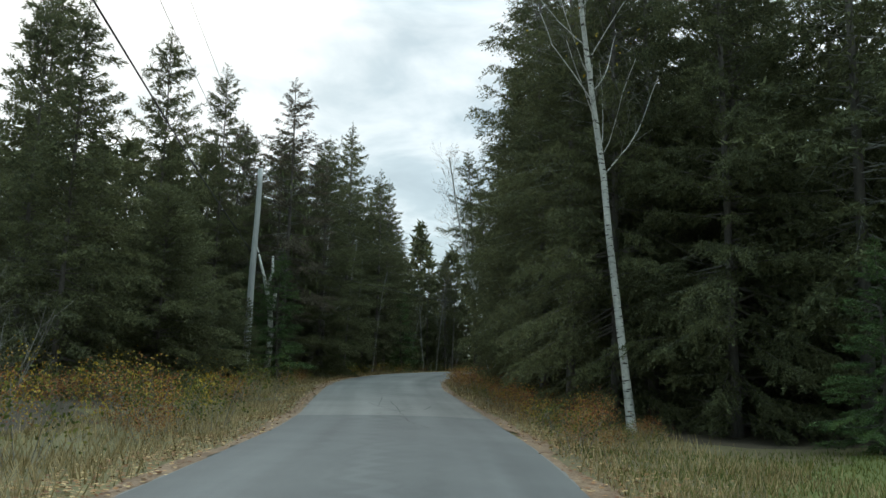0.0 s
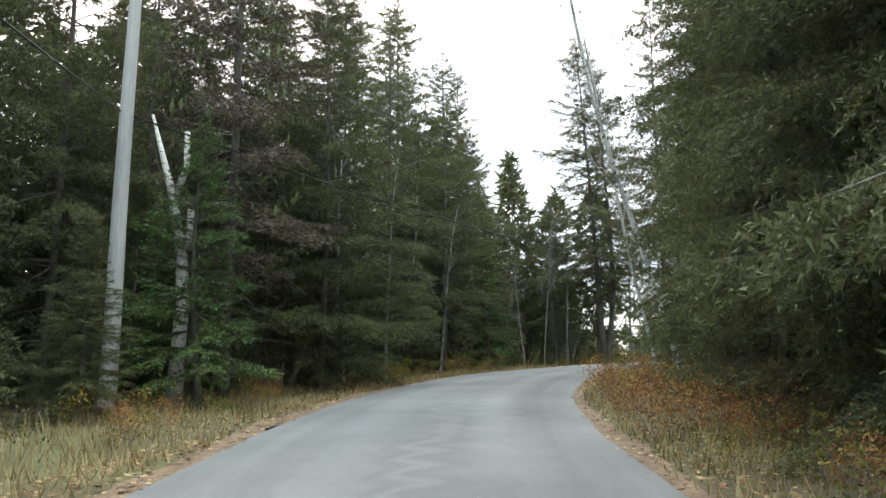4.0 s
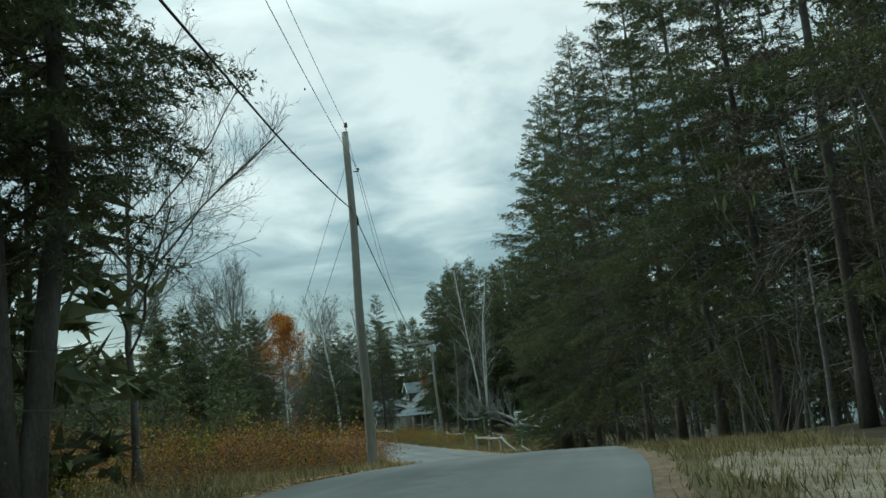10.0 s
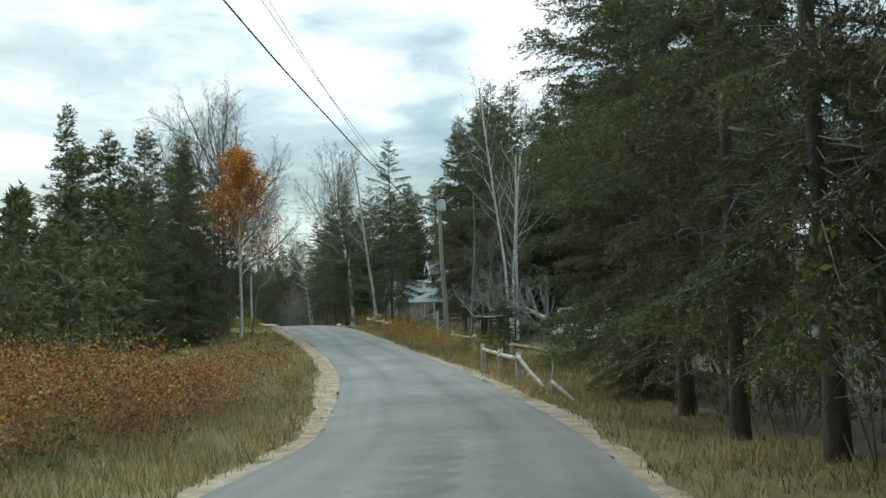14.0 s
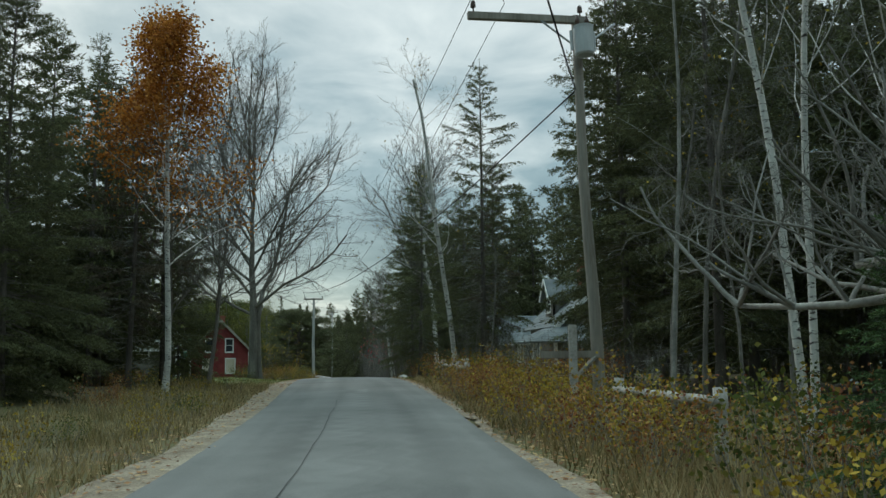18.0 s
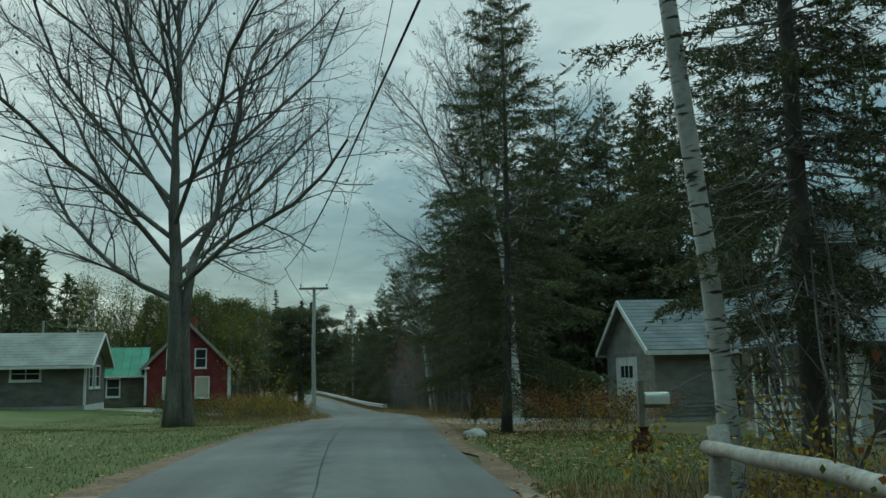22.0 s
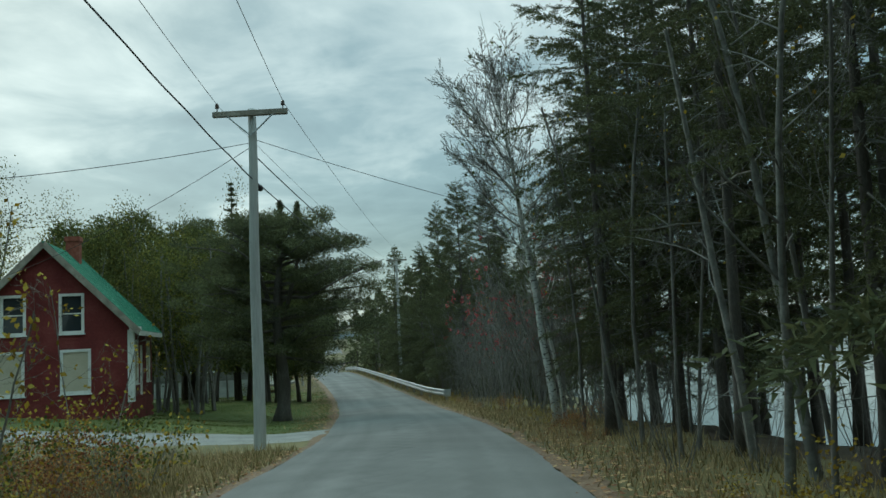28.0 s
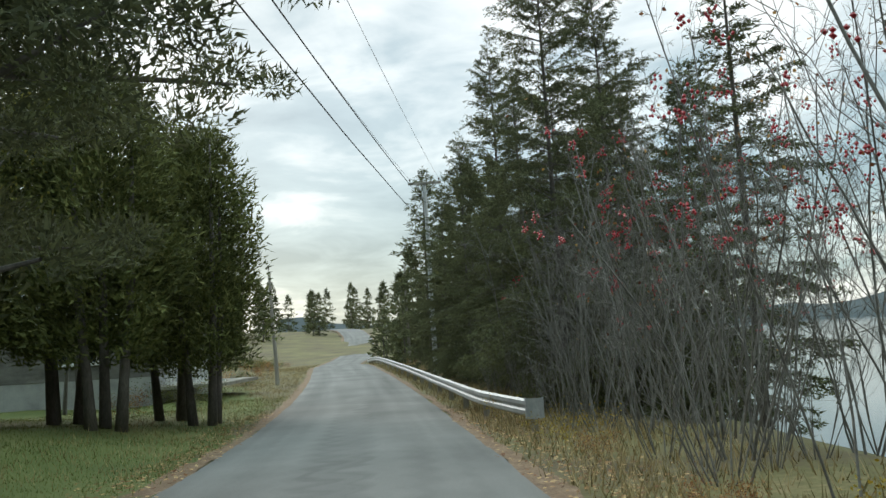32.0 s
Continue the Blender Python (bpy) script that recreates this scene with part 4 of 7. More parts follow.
def cedar(seed, h=8.5):
    """White cedar: several dark trunks below a dense plume crown that starts at head height."""
    rng = np.random.RandomState(seed)
    ob = thing("cedar_tree", "", "tree")
    trunk, crown = Geo(), Geo()
    for s in range(3):
        a = 2.1 * s + rng.rand()
        b = np.array([0.35 * math.cos(a), 0.35 * math.sin(a), 0])
        top = b * 2.2 + np.array([0, 0, h * (0.95 - 0.1 * s)])
        pts = [b + (0, 0, -0.2), b * 1.3 + (0, 0, 1.2), b * 1.9 + (0, 0, h * 0.4), top]
        trunk.tube(pts, [0.15, 0.11, 0.09, 0.02], 8)
    # upright fans of scale leaves, gathered in lumps
    m = 620
    z = h * (0.2 + 0.8 * rng.beta(1.2, 1.3, m))
    f = (z / h - 0.2) / 0.8
    env = 2.6 * np.clip(f + 0.05, 0, 1) ** 0.3 * np.clip(1.03 - f, 0, 1) ** 0.55
    az = rng.rand(m) * 6.283
    rr = env * (1 + 0.14 * np.sin(az * 4 + z * 1.3 + seed) + 0.08 * rng.randn(m)) * np.sqrt(rng.uniform(0.25, 1.0, m))
    c = np.column_stack([rr * np.cos(az), rr * np.sin(az), z])
    out = np.column_stack([np.cos(az), np.sin(az), np.full(m, 0.7)])
    k = 34
    n = m * k
    j = np.repeat(np.arange(m), k)
    p = c[j] + rng.randn(n, 3).clip(-1.5, 1.5) * np.array([0.19, 0.19, 0.25])
    d = unit(out[j] + 0.7 * rng.randn(n, 3)) * rng.uniform(0.12, 0.24, n)[:, None]
    s = unit(np.cross(d, rng.randn(n, 3))) * 0.03
    crown.spikes(p, d, s)
    part("trunk", trunk, M_BARK, ob, smooth=True)
    part("crown", crown, M_CEDAR, ob)
    return ob


KINDS = {
    "full": (lambda s, q: spruce(s, 14, 0.03, 3.4, 0.42, 8, q, 0.04, 0.6, clump=0.18), 3, 14.0, "dense dark green spruce with boughs to the ground", "spruces by the road"),
    "tall": (lambda s, q: spruce(s, 16, 0.16, 3.0, 0.46, 6, q, 0.12, 0.58, dead=34, clump=0.24), 3, 16.0, "tall dark spruce with dead twigs low on the trunk", "spruces by the road"),
    "slim": (lambda s, q: spruce(s, 16, 0.08, 2.7, 0.46, 7, q, 0.07, 0.6, dead=20, clump=0.2), 3, 16.0, "slim pointed dark green spruce", "spruces by the road"),
    "young": (lambda s, q: spruce(s, 6, 0.02, 1.9, 0.24, 7, q * 0.8, 0.05, 0.85, mat=M_NEEDLE2, dead=0), 2, 6.0, "young bright green spruce with dense boughs", "young spruces"),
    "brown": (lambda s, q: spruce(s, 14, 0.22, 2.8, 0.44, 6, q, 0.2, 0.55, mat=M_NEEDLE3, dead=70, moss=260), 2, 14.0, "browning spruce with dead branches and hanging lichen", "spruces by the road"),
    "pole": (lambda s, q: spruce(s, 15, 0.42, 2.5, 0.5, 6, q, 0.16, 0.5, dead=40), 3, 15.0, "spruce with a long bare trunk and a high dark crown", "spruces by the road"),
    "twiggy": (lambda s, q: spruce(s, 15, 0.15, 2.7, 0.46, 6, q, 0.14, 0.55, dead=190, clump=0.2), 1, 15.0, "thin spruce with many dead grey branches", ""),
    "twin": (lambda s, q: spruce(s, 19, 0.22, 3.0, 0.48, 8, q, 0.2, 0.5, dead=30, stems=2, clump=0.3), 1, 19.0, "tall spruce with two trunks beside the road", ""),
    "wall": (lambda s, q: spruce(s, 16, 0.13, 3.1, 0.42, 7, q, 0.06, 0.6, dead=70, clump=0.22), 3, 16.0, "tall dark spruce with bare dead branches under a dense crown", "spruces by the road"),
    "spread": (lambda s, q: bushy_spruce(s), 1, 9.6, "broad old dark spruce with thick level boughs on the lawn", ""),
    "maple": (lambda s, q: maple(s), 1, 24.0, "large bare maple with a few last yellow leaves", "bare maples"),
    "ash": (lambda s, q: maple(s, 20.0, 0.46, 0.24, 18, 0.17, False, 260), 2, 20.0, "tall bare broadleaf tree with a round crown of fine twigs", "bare trees"),
    "silver": (lambda s, q: maple(s, 15.0, 0.27, 0.36, 20, 0.13, False, 160, M_BIRCH), 1, 15.0, "white-barked birch with a crown of fine twigs", "birches"),
    "thicket": (lambda s, q: broadleaf("bare_shrub", s, 6.0, THICKET, M_TWIG, M_TWIG, 0.023, stems=5, splay=0.3), 3, 6.0, "tall leafless grey alder with many stems", "bare shrubs"),
    "broad": (lambda s, q: spruce(s, 7, 0.02, 3.3, 0.26, 9, q, 0.03, 0.6, dead=0, clump=0.12), 2, 7.0, "broad low spruce with dense boughs to the ground", "spruces by the road"),
    "sapling": (lambda s, q: broadleaf("sapling", s, 4.5, THIN, M_TWIG, M_TWIG, 0.022, stems=2, leaf=M_YELLOW, count=130, size=0.11, spread=0.12, splay=0.2), 2, 4.5, "thin sapling with a few yellow leaves", "saplings"),
    "bare": (lambda s, q: broadleaf("bare_tree", s, 11, BIRCH, M_GREYBARK, M_TWIG, 0.065, leaf=M_YELLOW, count=30, size=0.12), 3, 11.0, "slender bare grey broadleaf tree", "bare trees"),
    "birch": (lambda s, q: broadleaf("birch_tree", s, 12, BIRCH, M_BIRCH, M_TWIG, 0.082, leaf=M_YELLOW, count=60, size=0.08), 3, 12.0, "white-barked birch without its leaves", "birches"),
    "leafy": (lambda s, q: broadleaf("leafy_tree", s, 8, THIN, M_GREYBARK, M_TWIG, 0.08, stems=2, leaf=M_POPLAR, count=3800, size=0.105, spread=0.36), 2, 8.0, "young tree with yellowing green leaves", "leafy trees"),
    "orange": (lambda s, q: broadleaf("autumn_tree", s, 12, SLIM, M_BIRCH, M_TWIG, 0.12, leaf=M_ORANGE, count=15500, size=0.125, spread=0.24, top_only=1.8), 1, 12.0, "autumn tree with rust-orange leaves at the top", "autumn trees"),
    "rowan": (lambda s, q: broadleaf("rowan_tree", s, 6.5, THIN, M_TWIG, M_TWIG, 0.021, stems=3, leaf=M_RUST, count=40, size=0.08, berries=15, splay=0.42), 2, 6.5, "bare rowan with clusters of red berries", "rowans"),
    "alder": (lambda s, q: broadleaf("bare_shrub", s, 3.2, SHRUB, M_TWIG, M_TWIG, 0.016, stems=9, splay=0.4), 2, 3.2, "leafless grey alder shrub", "bare shrubs"),
    "gold": (lambda s, q: broadleaf("yellow_shrub", s, 1.3, SHRUB, M_TWIG, M_TWIG, 0.008, stems=6, leaf=M_YELLOW, count=320, size=0.07, spread=0.13, splay=0.5), 2, 1.3, "low shrub with yellow autumn leaves", "verge shrubs"),
    "rust": (lambda s, q: broadleaf("rust_shrub", s, 1.5, SHRUB, M_TWIG, M_TWIG, 0.008, stems=6, leaf=M_RUST, count=1000, size=0.06, spread=0.2, splay=0.5), 2, 1.5, "low shrub with rusty autumn leaves", "verge shrubs"),
    "olive": (lambda s, q: broadleaf("green_shrub", s, 1.3, SHRUB, M_TWIG, M_TWIG, 0.008, stems=6, leaf=M_GREENLEAF, count=340, size=0.07, spread=0.14, splay=0.5), 2, 1.3, "low shrub with olive green leaves", "verge shrubs"),
    "snag": (lambda s, q: broadleaf("dead_tree", s, 8, SNAG, M_DEADWOOD, M_DEADWOOD, 0.07), 3, 8.0, "dead grey tree with broken branches", "dead trees"),
    "cedar": (lambda s, q: cedar(s), 2, 8.5, "dense cedar with dark trunks beside the lawn", "cedars"),
}
NEEDLED = ("twiggy", "broad", "wall", "full", "tall", "slim", "young", "brown", "pole", "twin", "spread")
WOODS = []  # places of the trees deep in the woods: x, y, height, width
PROTO, PLANTED = {}, []
PICK = np.random.RandomState(11)


def plant(kind, x, y, h=None, wide=1.0, turn=None, lean=(0, 0), label="", sink=0.0, variant=None):
    if kind == "far":
        WOODS.append((x, y, h, wide))
        PLANTED.append((x, y))
        return None
    make, n, h0, text, group = KINDS[kind]
    away = abs(near_road(x, y)[1][0])
    q = 1.5 if kind not in NEEDLED else 2.1 if (away > 12.5 and y > 30) or y > 262 else 1.2 if away > 9.2 else 0.65
    v = variant if variant is not None else PICK.randint(n if q > 1 else min(n, 2))
    h = h or h0
    s = h / h0
    m = Matrix.Translation((x, y, gz(x, y) - sink)) @ Euler((radians(-lean[1]), radians(lean[0]), 0)).to_matrix().to_4x4() @ Matrix.Rotation(PICK.rand() * 6.283 if turn is None else radians(turn), 4, "Z") @ Matrix.Diagonal((s * wide, s * wide, s, 1))
    if (kind, v, q) in PROTO:
        ob = copy_thing(PROTO[kind, v, q], Matrix())
    else:
        ob = PROTO[kind, v, q] = make(100 + 17 * (len(PROTO) % 23) + v, q)
    ob.matrix_basis = m
    tagged(ob, label or text, group=group)
    PLANTED.append((x, y))
    return ob


CLEAR = [(0, 190, 9), (0, 214, 9), (26, 156, 9.5), (30, 174, 8), (-9, 236, 7), (25.0, 122, 4.5), (20.5, 115.5, 3.0)]  # centres and radii kept free for buildings


def fill(kinds, y0, y1, d0, d1, count, h0, h1, apart=2.2, seed=0, wide=(0.85, 1.15)):
    """Scatter trees between two distances from the road's line (negative: left)."""
    rng = np.random.RandomState(seed)
    done = 0
    for k in range(count * 12):
        if done >= count:
            break
        i = at_y(rng.uniform(y0, y1))
        d = rng.uniform(d0, d1)
        x, y = LINE[i, :2] + SIDE[i] * d
        if any((x - a) ** 2 + (y - b) ** 2 < r * r for a, b, r in CLEAR) or any((x - a) ** 2 + (y - b) ** 2 < apart ** 2 for a, b in PLANTED):
            continue
        if abs(near_road(x, y)[1][0]) < min(abs(d0), abs(d1)) - 0.3:
            continue
        kind = kinds[rng.randint(len(kinds))]
        plant(kind, x, y, rng.uniform(h0, h1), rng.uniform(*wide), rng.rand() * 360)
        done += 1


def wood_stand(places):
    """The trees deep in the woods as one mesh each for needles and stems."""
    rng = np.random.RandomState(77)
    base = []
    for s in range(3):
        ob = spruce(900 + s, 13, 0.05, 3.1, 0.85, 6, 5.6, 0.05, 0.7, dead=0, fat=0.2)
        data = []
        for c in ob.children:
            me = c.data
            v = np.empty(len(me.vertices) * 3, dtype=np.float32)
            me.vertices.foreach_get("co", v)
            data.append((c.name.split(".")[0], v.reshape(-1, 3).copy(), [tuple(p.vertices) for p in me.polygons]))
        for c in list(ob.children):
            bpy.data.objects.remove(c)
        bpy.data.objects.remove(ob)
        base.append({k: (v, f) for k, v, f in data})
    zz = land([p[0] for p in places], [p[1] for p in places])
    for name, key, mat, text in (("woodland", "crown", M_NEEDLE, "dark spruce woodland behind the roadside trees"), ("woodland_trunks", "trunk", M_BARK, "spruce trunks deep in the woodland")):
        g = Geo()
        for (x, y, h, w), z in zip(places, zz):
            v, f = base[rng.randint(3)][key]
            s, a = h / 13.0, rng.rand() * 6.283
            r = np.array([[math.cos(a), -math.sin(a), 0], [math.sin(a), math.cos(a), 0], [0, 0, 1]]) * np.array([s * w, s * w, s])[None, :]
            q = v @ np.array([[math.cos(a) * s * w, math.sin(a) * s * w, 0], [-math.sin(a) * s * w, math.cos(a) * s * w, 0], [0, 0, s]])
            g.add(q + np.array([x, y, z]), f)
        tagged(part(name, g, mat), text, "woodland", kind="stuff")


# left of the road, from the start to the bend
plant("tall", -21.9, 35.1, 18.5, variant=0)
plant("full", -17.6, 37.4, 16.5, 0.75)
plant("full", -15.8, 40.0, 15.5, 0.75)
plant("broad", -12.9, 28.3, 7.0, 1.0)
plant("broad", -14.6, 31.2, 7.6, 0.9)
plant("full", -14.3, 24.5, 12.5, 0.9)
plant("full", -17.6, 27.5, 14, 0.85)
plant("full", -17.2, 31.5, 9.5, 1.2)
plant("full", -15.4, 35.5, 8.0, 1.1)
for x, y, h in ((-12.4, 47.5, 13), (-14.5, 45.5, 13.5), (-17.0, 47.0, 14.5), (-13.4, 52.0, 15), (-19.5, 43.0, 12.5), (-16.6, 42.5, 9.5)):
    plant("full", x, y, h, 0.95)
plant("slim", -14.6, 63.5, 19)
plant("slim", -14.7, 75.5, 17, 1.2)
plant("tall", -23.7, 56.2, 16.5)
plant("twin", -5.3, 71.0, 19, turn=10, lean=(-3, 0))
for x, y, h in ((-11.0, 75.5, 9), (-9.0, 79.5, 11), (-13.5, 82.0, 12), (-16.5, 73.0, 14), (-8.3, 76.0, 7.5), (-7.2, 73.0, 5), (-12.0, 67.5, 13)):
    plant("full", x, y, h, 1.0)
plant("full", -9.6, 73.5, 9, 1.1)
plant("full", -12.0, 71.0, 10.5, 1.2)
plant("full", -13.2, 77.0, 11, 1.2)
plant("ash", -3.9, 80.5, 12.0, 0.95, label="bare tree with thin crown behind the twin spruce", variant=1)
plant("birch", -13.0, 50.2, 9, 0.75, lean=(6, 0))
plant("birch", -12.7, 50.5, 8, 0.75, lean=(-5, 0))
# right of the road at the start
plant("birch", 2.1, 21.2, 14.5, 1.0, lean=(-4, 0), label="white-barked birch leaning out of the spruces")
plant("tall", 0.8, 25.6, 20, 0.7)
plant("full", 1.9, 23.6, 18, 0.72)
plant("full", 4.6, 21.8, 18, 0.75)
plant("tall", 7.2, 20.6, 19, 0.95)
plant("wall", 0.1, 30.5, 20, 0.8)
plant("full", -0.2, 35.5, 19, 0.7)
plant("wall", -0.9, 41.0, 17, 0.8)
plant("young", 6.2, 17.0, 4.0, 1.2)
plant("young", 8.8, 17.6, 5.2, 1.2)
plant("young", 12.0, 16.5, 4.6, 1.2)
plant("birch", -2.3, 47.2, 13.0, 0.85, lean=(-12, 0), label="white birch leaning over the road", variant=0)
plant("birch", -2.9, 49.6, 11.0, 0.7, lean=(-11, 2), label="thin white birch leaning over the road", variant=1)
plant("tall", -2.5, 55.0, 15, 0.62)
plant("full", 0.8, 58.6, 13, 0.85)
plant("full", -1.2, 53.0, 9, 0.8)
plant("full", -1.4, 43.0, 5.5, 0.9)
plant("full", -0.8, 44.9, 14, 0.78)
plant("full", -1.2, 38.8, 15, 0.78)
# the spruce wall right of the road, over the hilltop
for x, y, h, w, k in ((7.6, 68.5, 15, 0.9, "tall"), (10.2, 66.6, 16, 0.9, "brown"), (9.3, 73.0, 16, 0.9, "brown"), (10.8, 77.2, 16, 0.95, "wall"), (12.0, 81.2, 17, 0.9, "wall"), (12.9, 84.6, 16, 0.95, "wall"), (13.9, 88.2, 15, 0.9, "brown"),
                      (14.9, 92.0, 16.5, 0.9, "wall"), (15.8, 95.6, 16.5, 0.9, "wall"), (17.0, 99.4, 17, 1.0, "wall"), (18.0, 103.4, 16, 1.05, "wall"), (18.8, 104.4, 11.5, 0.9, "full")):
    plant(k, x, y, h * 1.12, w * 0.95)
# round the orange tree and the spruces behind the clearing
plant("orange", 8.65, 139.6, 10.7, 1.12, lean=(6, 0))
for x, y, h, w, k in ((5.0, 145.6, 13, 1.2, "tall"), (5.0, 150.4, 13, 1.1, "tall"), (2.4, 147.6, 15, 1.1, "full"), (0.2, 144.2, 14, 1.1, "full"), (4.0, 150.6, 13, 1.0, "brown"), (1.0, 151.5, 12, 1.1, "full"), (-2.2, 148.4, 14, 1.2, "full")):
    plant(k, x, y, h, w)
plant("birch", 21.8, 124.7, 14, 0.85, lean=(-3, 0), variant=1)
plant("birch", 22.3, 125.3, 13, 0.85, lean=(3, 0), variant=0)
plant("young", 20.2, 112.4, 3.2, 1.9, label="young dark green spruce with wide boughs by the fence")
plant("young", 18.9, 117.6, 3.2, 1.2)
for x, y, h, w, k in ((23.8, 136.0, 15, 1.0, "tall"), (28.0, 143.0, 16, 1.0, "tall"), (31.5, 151.5, 16, 1.1, "tall")):
    plant(k, x, y, h, w)
plant("slim", -2.0, 142.8, 15.6)
plant("full", 3.6, 131.0, 9.5, 1.0)
plant("full", 5.4, 134.8, 12.5, 0.9)
plant("tall", 5.2, 143.8, 13.2)
plant("tall", 7.5, 145.4, 13.0, 1.1)
plant("brown", 7.0, 141.8, 11.5, 1.0)
plant("full", 4.8, 147.6, 10.0, 0.9)
plant("full", 1.4, 140.6, 9.2, 1.1)
plant("full", 3.2, 137.9, 9.2, 1.1)
plant("ash", 9.5, 143.0, 11.5, 0.8, lean=(7, 0), variant=0, label="dark bare tree leaning over the verge")
plant("ash", 7.9, 144.2, 11.0, 0.8, variant=1)
plant("broad", 6.7, 153.4, 6.9, 0.72, label="small dark spruce beside the lawn")
plant("maple", 8.3, 174.6, 25, 0.95, turn=190, variant=0, label="large bare maple with a few yellow leaves on the lawn")
plant("birch", 19.5, 150.4, 14, 1.35, turn=40, lean=(-8, 0), variant=2, label="white birch leaning by the fence")
plant("wall", 19.25, 164.7, 13.8, 1.05, label="dark spruce with dead low branches before the driveway")
plant("pole", 24.4, 180.0, 16, 1.0)
plant("wall", 20.4, 180.6, 15, 1.05)
plant("full", 23.8, 181.5, 14, 1.0)
plant("slim", 30.0, 180.0, 15, 1.2)
plant("full", 26.0, 180.4, 14, 1.0)
for x, y, h in ((32.5, 163.5, 13), (36.0, 166.0, 14), (29.5, 163.2, 11)):
    plant("tall", x, y, h, 1.0)
plant("twiggy", 20.9, 151.2, 15.5, 1.05, label="thin dark spruce with dead branches beside the birch")
plant("brown", 21.8, 152.6, 11, 0.8)
plant("bare", 20.6, 147.6, 6, 1.0)
plant("alder", 20.3, 149.0, 3.6, 1.1)
plant("alder", 21.2, 151.6, 3.4, 1.1)
plant("ash", 21.6, 183.0, 22, 1.0, variant=0, label="bare grey tree behind the spruces by the driveway")
plant("birch", 21.95, 178.4, 16, 1.85, lean=(0, 0), variant=1, label="thick-trunked birch by the driveway")
# by the shore at the end
plant("silver", 20.5, 206.6, 15.0, 1.0, lean=(-8, 0), variant=0, label="white birch leaning over the verge")
for x, y, h in ((20.9, 200.3, 15), (21.6, 203.2, 14), (22.6, 206.7, 14), (22.9, 209.5, 12.5), (25.2, 213, 13), (22.6, 196.8, 14)):
    plant("pole" if h > 14.5 else "tall", x, y, h, 1.0)
plant("birch", 20.8, 206.9, 9.0, 1.3, lean=(-2, 0), variant=2, label="second white stem beside the leaning birch")
plant("full", 18.9, 236, 14.5, 0.95)
plant("full", 17.6, 246, 14.5, 0.9)
plant("full", 16.2, 252, 12, 0.9)
plant("slim", 13.6, 268, 13.5, 1.2)
plant("full", 15.0, 260, 11, 1.0)
plant("slim", 23.5, 233, 14, 1.1)
plant("full", 21.0, 240, 15, 1.0)
for x, y, h in ((9.4, 186.8, 5.0), (10.4, 190.2, 4.4), (8.2, 192.6, 5.2), (9.9, 195.6, 4.0)):
    plant("sapling", x, y, h)
plant("spread", 9.9, 217.6, 9.6, 0.98, turn=0)
for i, (x, y, h) in enumerate([(8.4, 236.0, 8.8), (6.6, 233.2, 9.8), (4.4, 235.4, 10.4), (3.0, 232.2, 10.8), (1.0, 234.4, 11), (-1.0, 232.2, 11.4), (-3.6, 233.8, 11.4), (6.6, 238.4, 9.6), (-6.5, 235, 11.4), (-2.0, 228.5, 10)]):
    plant("cedar", x, y, h, 1.05)

fill(["full", "tall", "slim"], -6, 30, -24, -15, 9, 11, 15, 3.0, 1)
for x, y, h in ((28.5, 131.0, 16), (31.0, 127.0, 16), (29.5, 121.5, 15), (32.0, 134.0, 17), (23.0, 130.5, 15), (25.2, 133.2, 16), (22.3, 135.0, 14), (24.6, 138.0, 16), (26.2, 142.0, 16), (24.0, 141.0, 15), (28.5, 146.0, 17), (29.0, 137.0, 16), (31.0, 141.0, 16),
                (27.0, 181.0, 16), (29.6, 182.2, 16.5), (32.2, 180.2, 16), (34.6, 182.4, 17), (25.4, 184.4, 15), (30.6, 185.6, 16)):
    plant("wall", x, y, h, 1.0)
for i in range(26):
    plant("far", -75 + 6 * i, 452 + 22 * math.sin(i * 2.3), 9 + 2 * math.cos(i * 1.7), 1.1)
fill(["far"], -20, 36, -44, -18, 40, 11, 16, 2.6, 51)
fill(["full", "slim", "full", "brown", "tall"], 42, 61.5, -10.5, -5.8, 17, 13, 16.5, 1.9, 2)
fill(["full", "young", "full"], 38, 66, -8, -5.0, 9, 3.5, 6.5, 1.4, 22)
fill(["far"], 40, 76, -30, -9, 60, 10, 14, 2.0, 3)
fill(["snag", "bare", "snag"], 40, 68, -7.5, -4.7, 11, 5, 9, 0.9, 4)
fill(["full", "tall", "full"], 24, 46, 5.4, 9, 11, 15, 19, 1.8, 5)
fill(["tall", "full", "pole"], 12, 30, 8.5, 18, 14, 14, 18, 2.0, 52)
fill(["far"], 30, 64, 11, 30, 50, 11, 16, 2.2, 6)
fill(["pole", "tall"], 2, 20, 13, 24, 12, 13, 18, 2.2, 7)
fill(["tall", "full", "wall"], 42, 64, 6.6, 10.5, 15, 14, 18, 1.6, 8)
plant("wall", -7.9, 71.8, 9.6, 1.0)
fill(["wall", "full", "wall"], 54, 66, 5.7, 7.2, 6, 8, 13, 1.5, 60)
fill(["snag", "bare", "snag"], 66, 106, 6.3, 9.5, 34, 4, 9, 0.8, 40)
fill(["snag", "alder", "snag"], 66, 103, 8.5, 18, 60, 2.5, 8, 0.9, 62)
fill(["alder", "snag", "olive"], 72, 104, 5.6, 8.5, 40, 1.2, 3.2, 0.7, 64)
fill(["full", "brown"], 66, 102, 9, 17, 14, 2.5, 6, 1.3, 63)
fill(["wall", "pole", "wall"], 64, 102, 9.5, 15, 30, 13, 17, 1.7, 10)
fill(["pole", "pole", "tall"], 60, 104, 15, 26, 34, 12, 16, 2.0, 48)
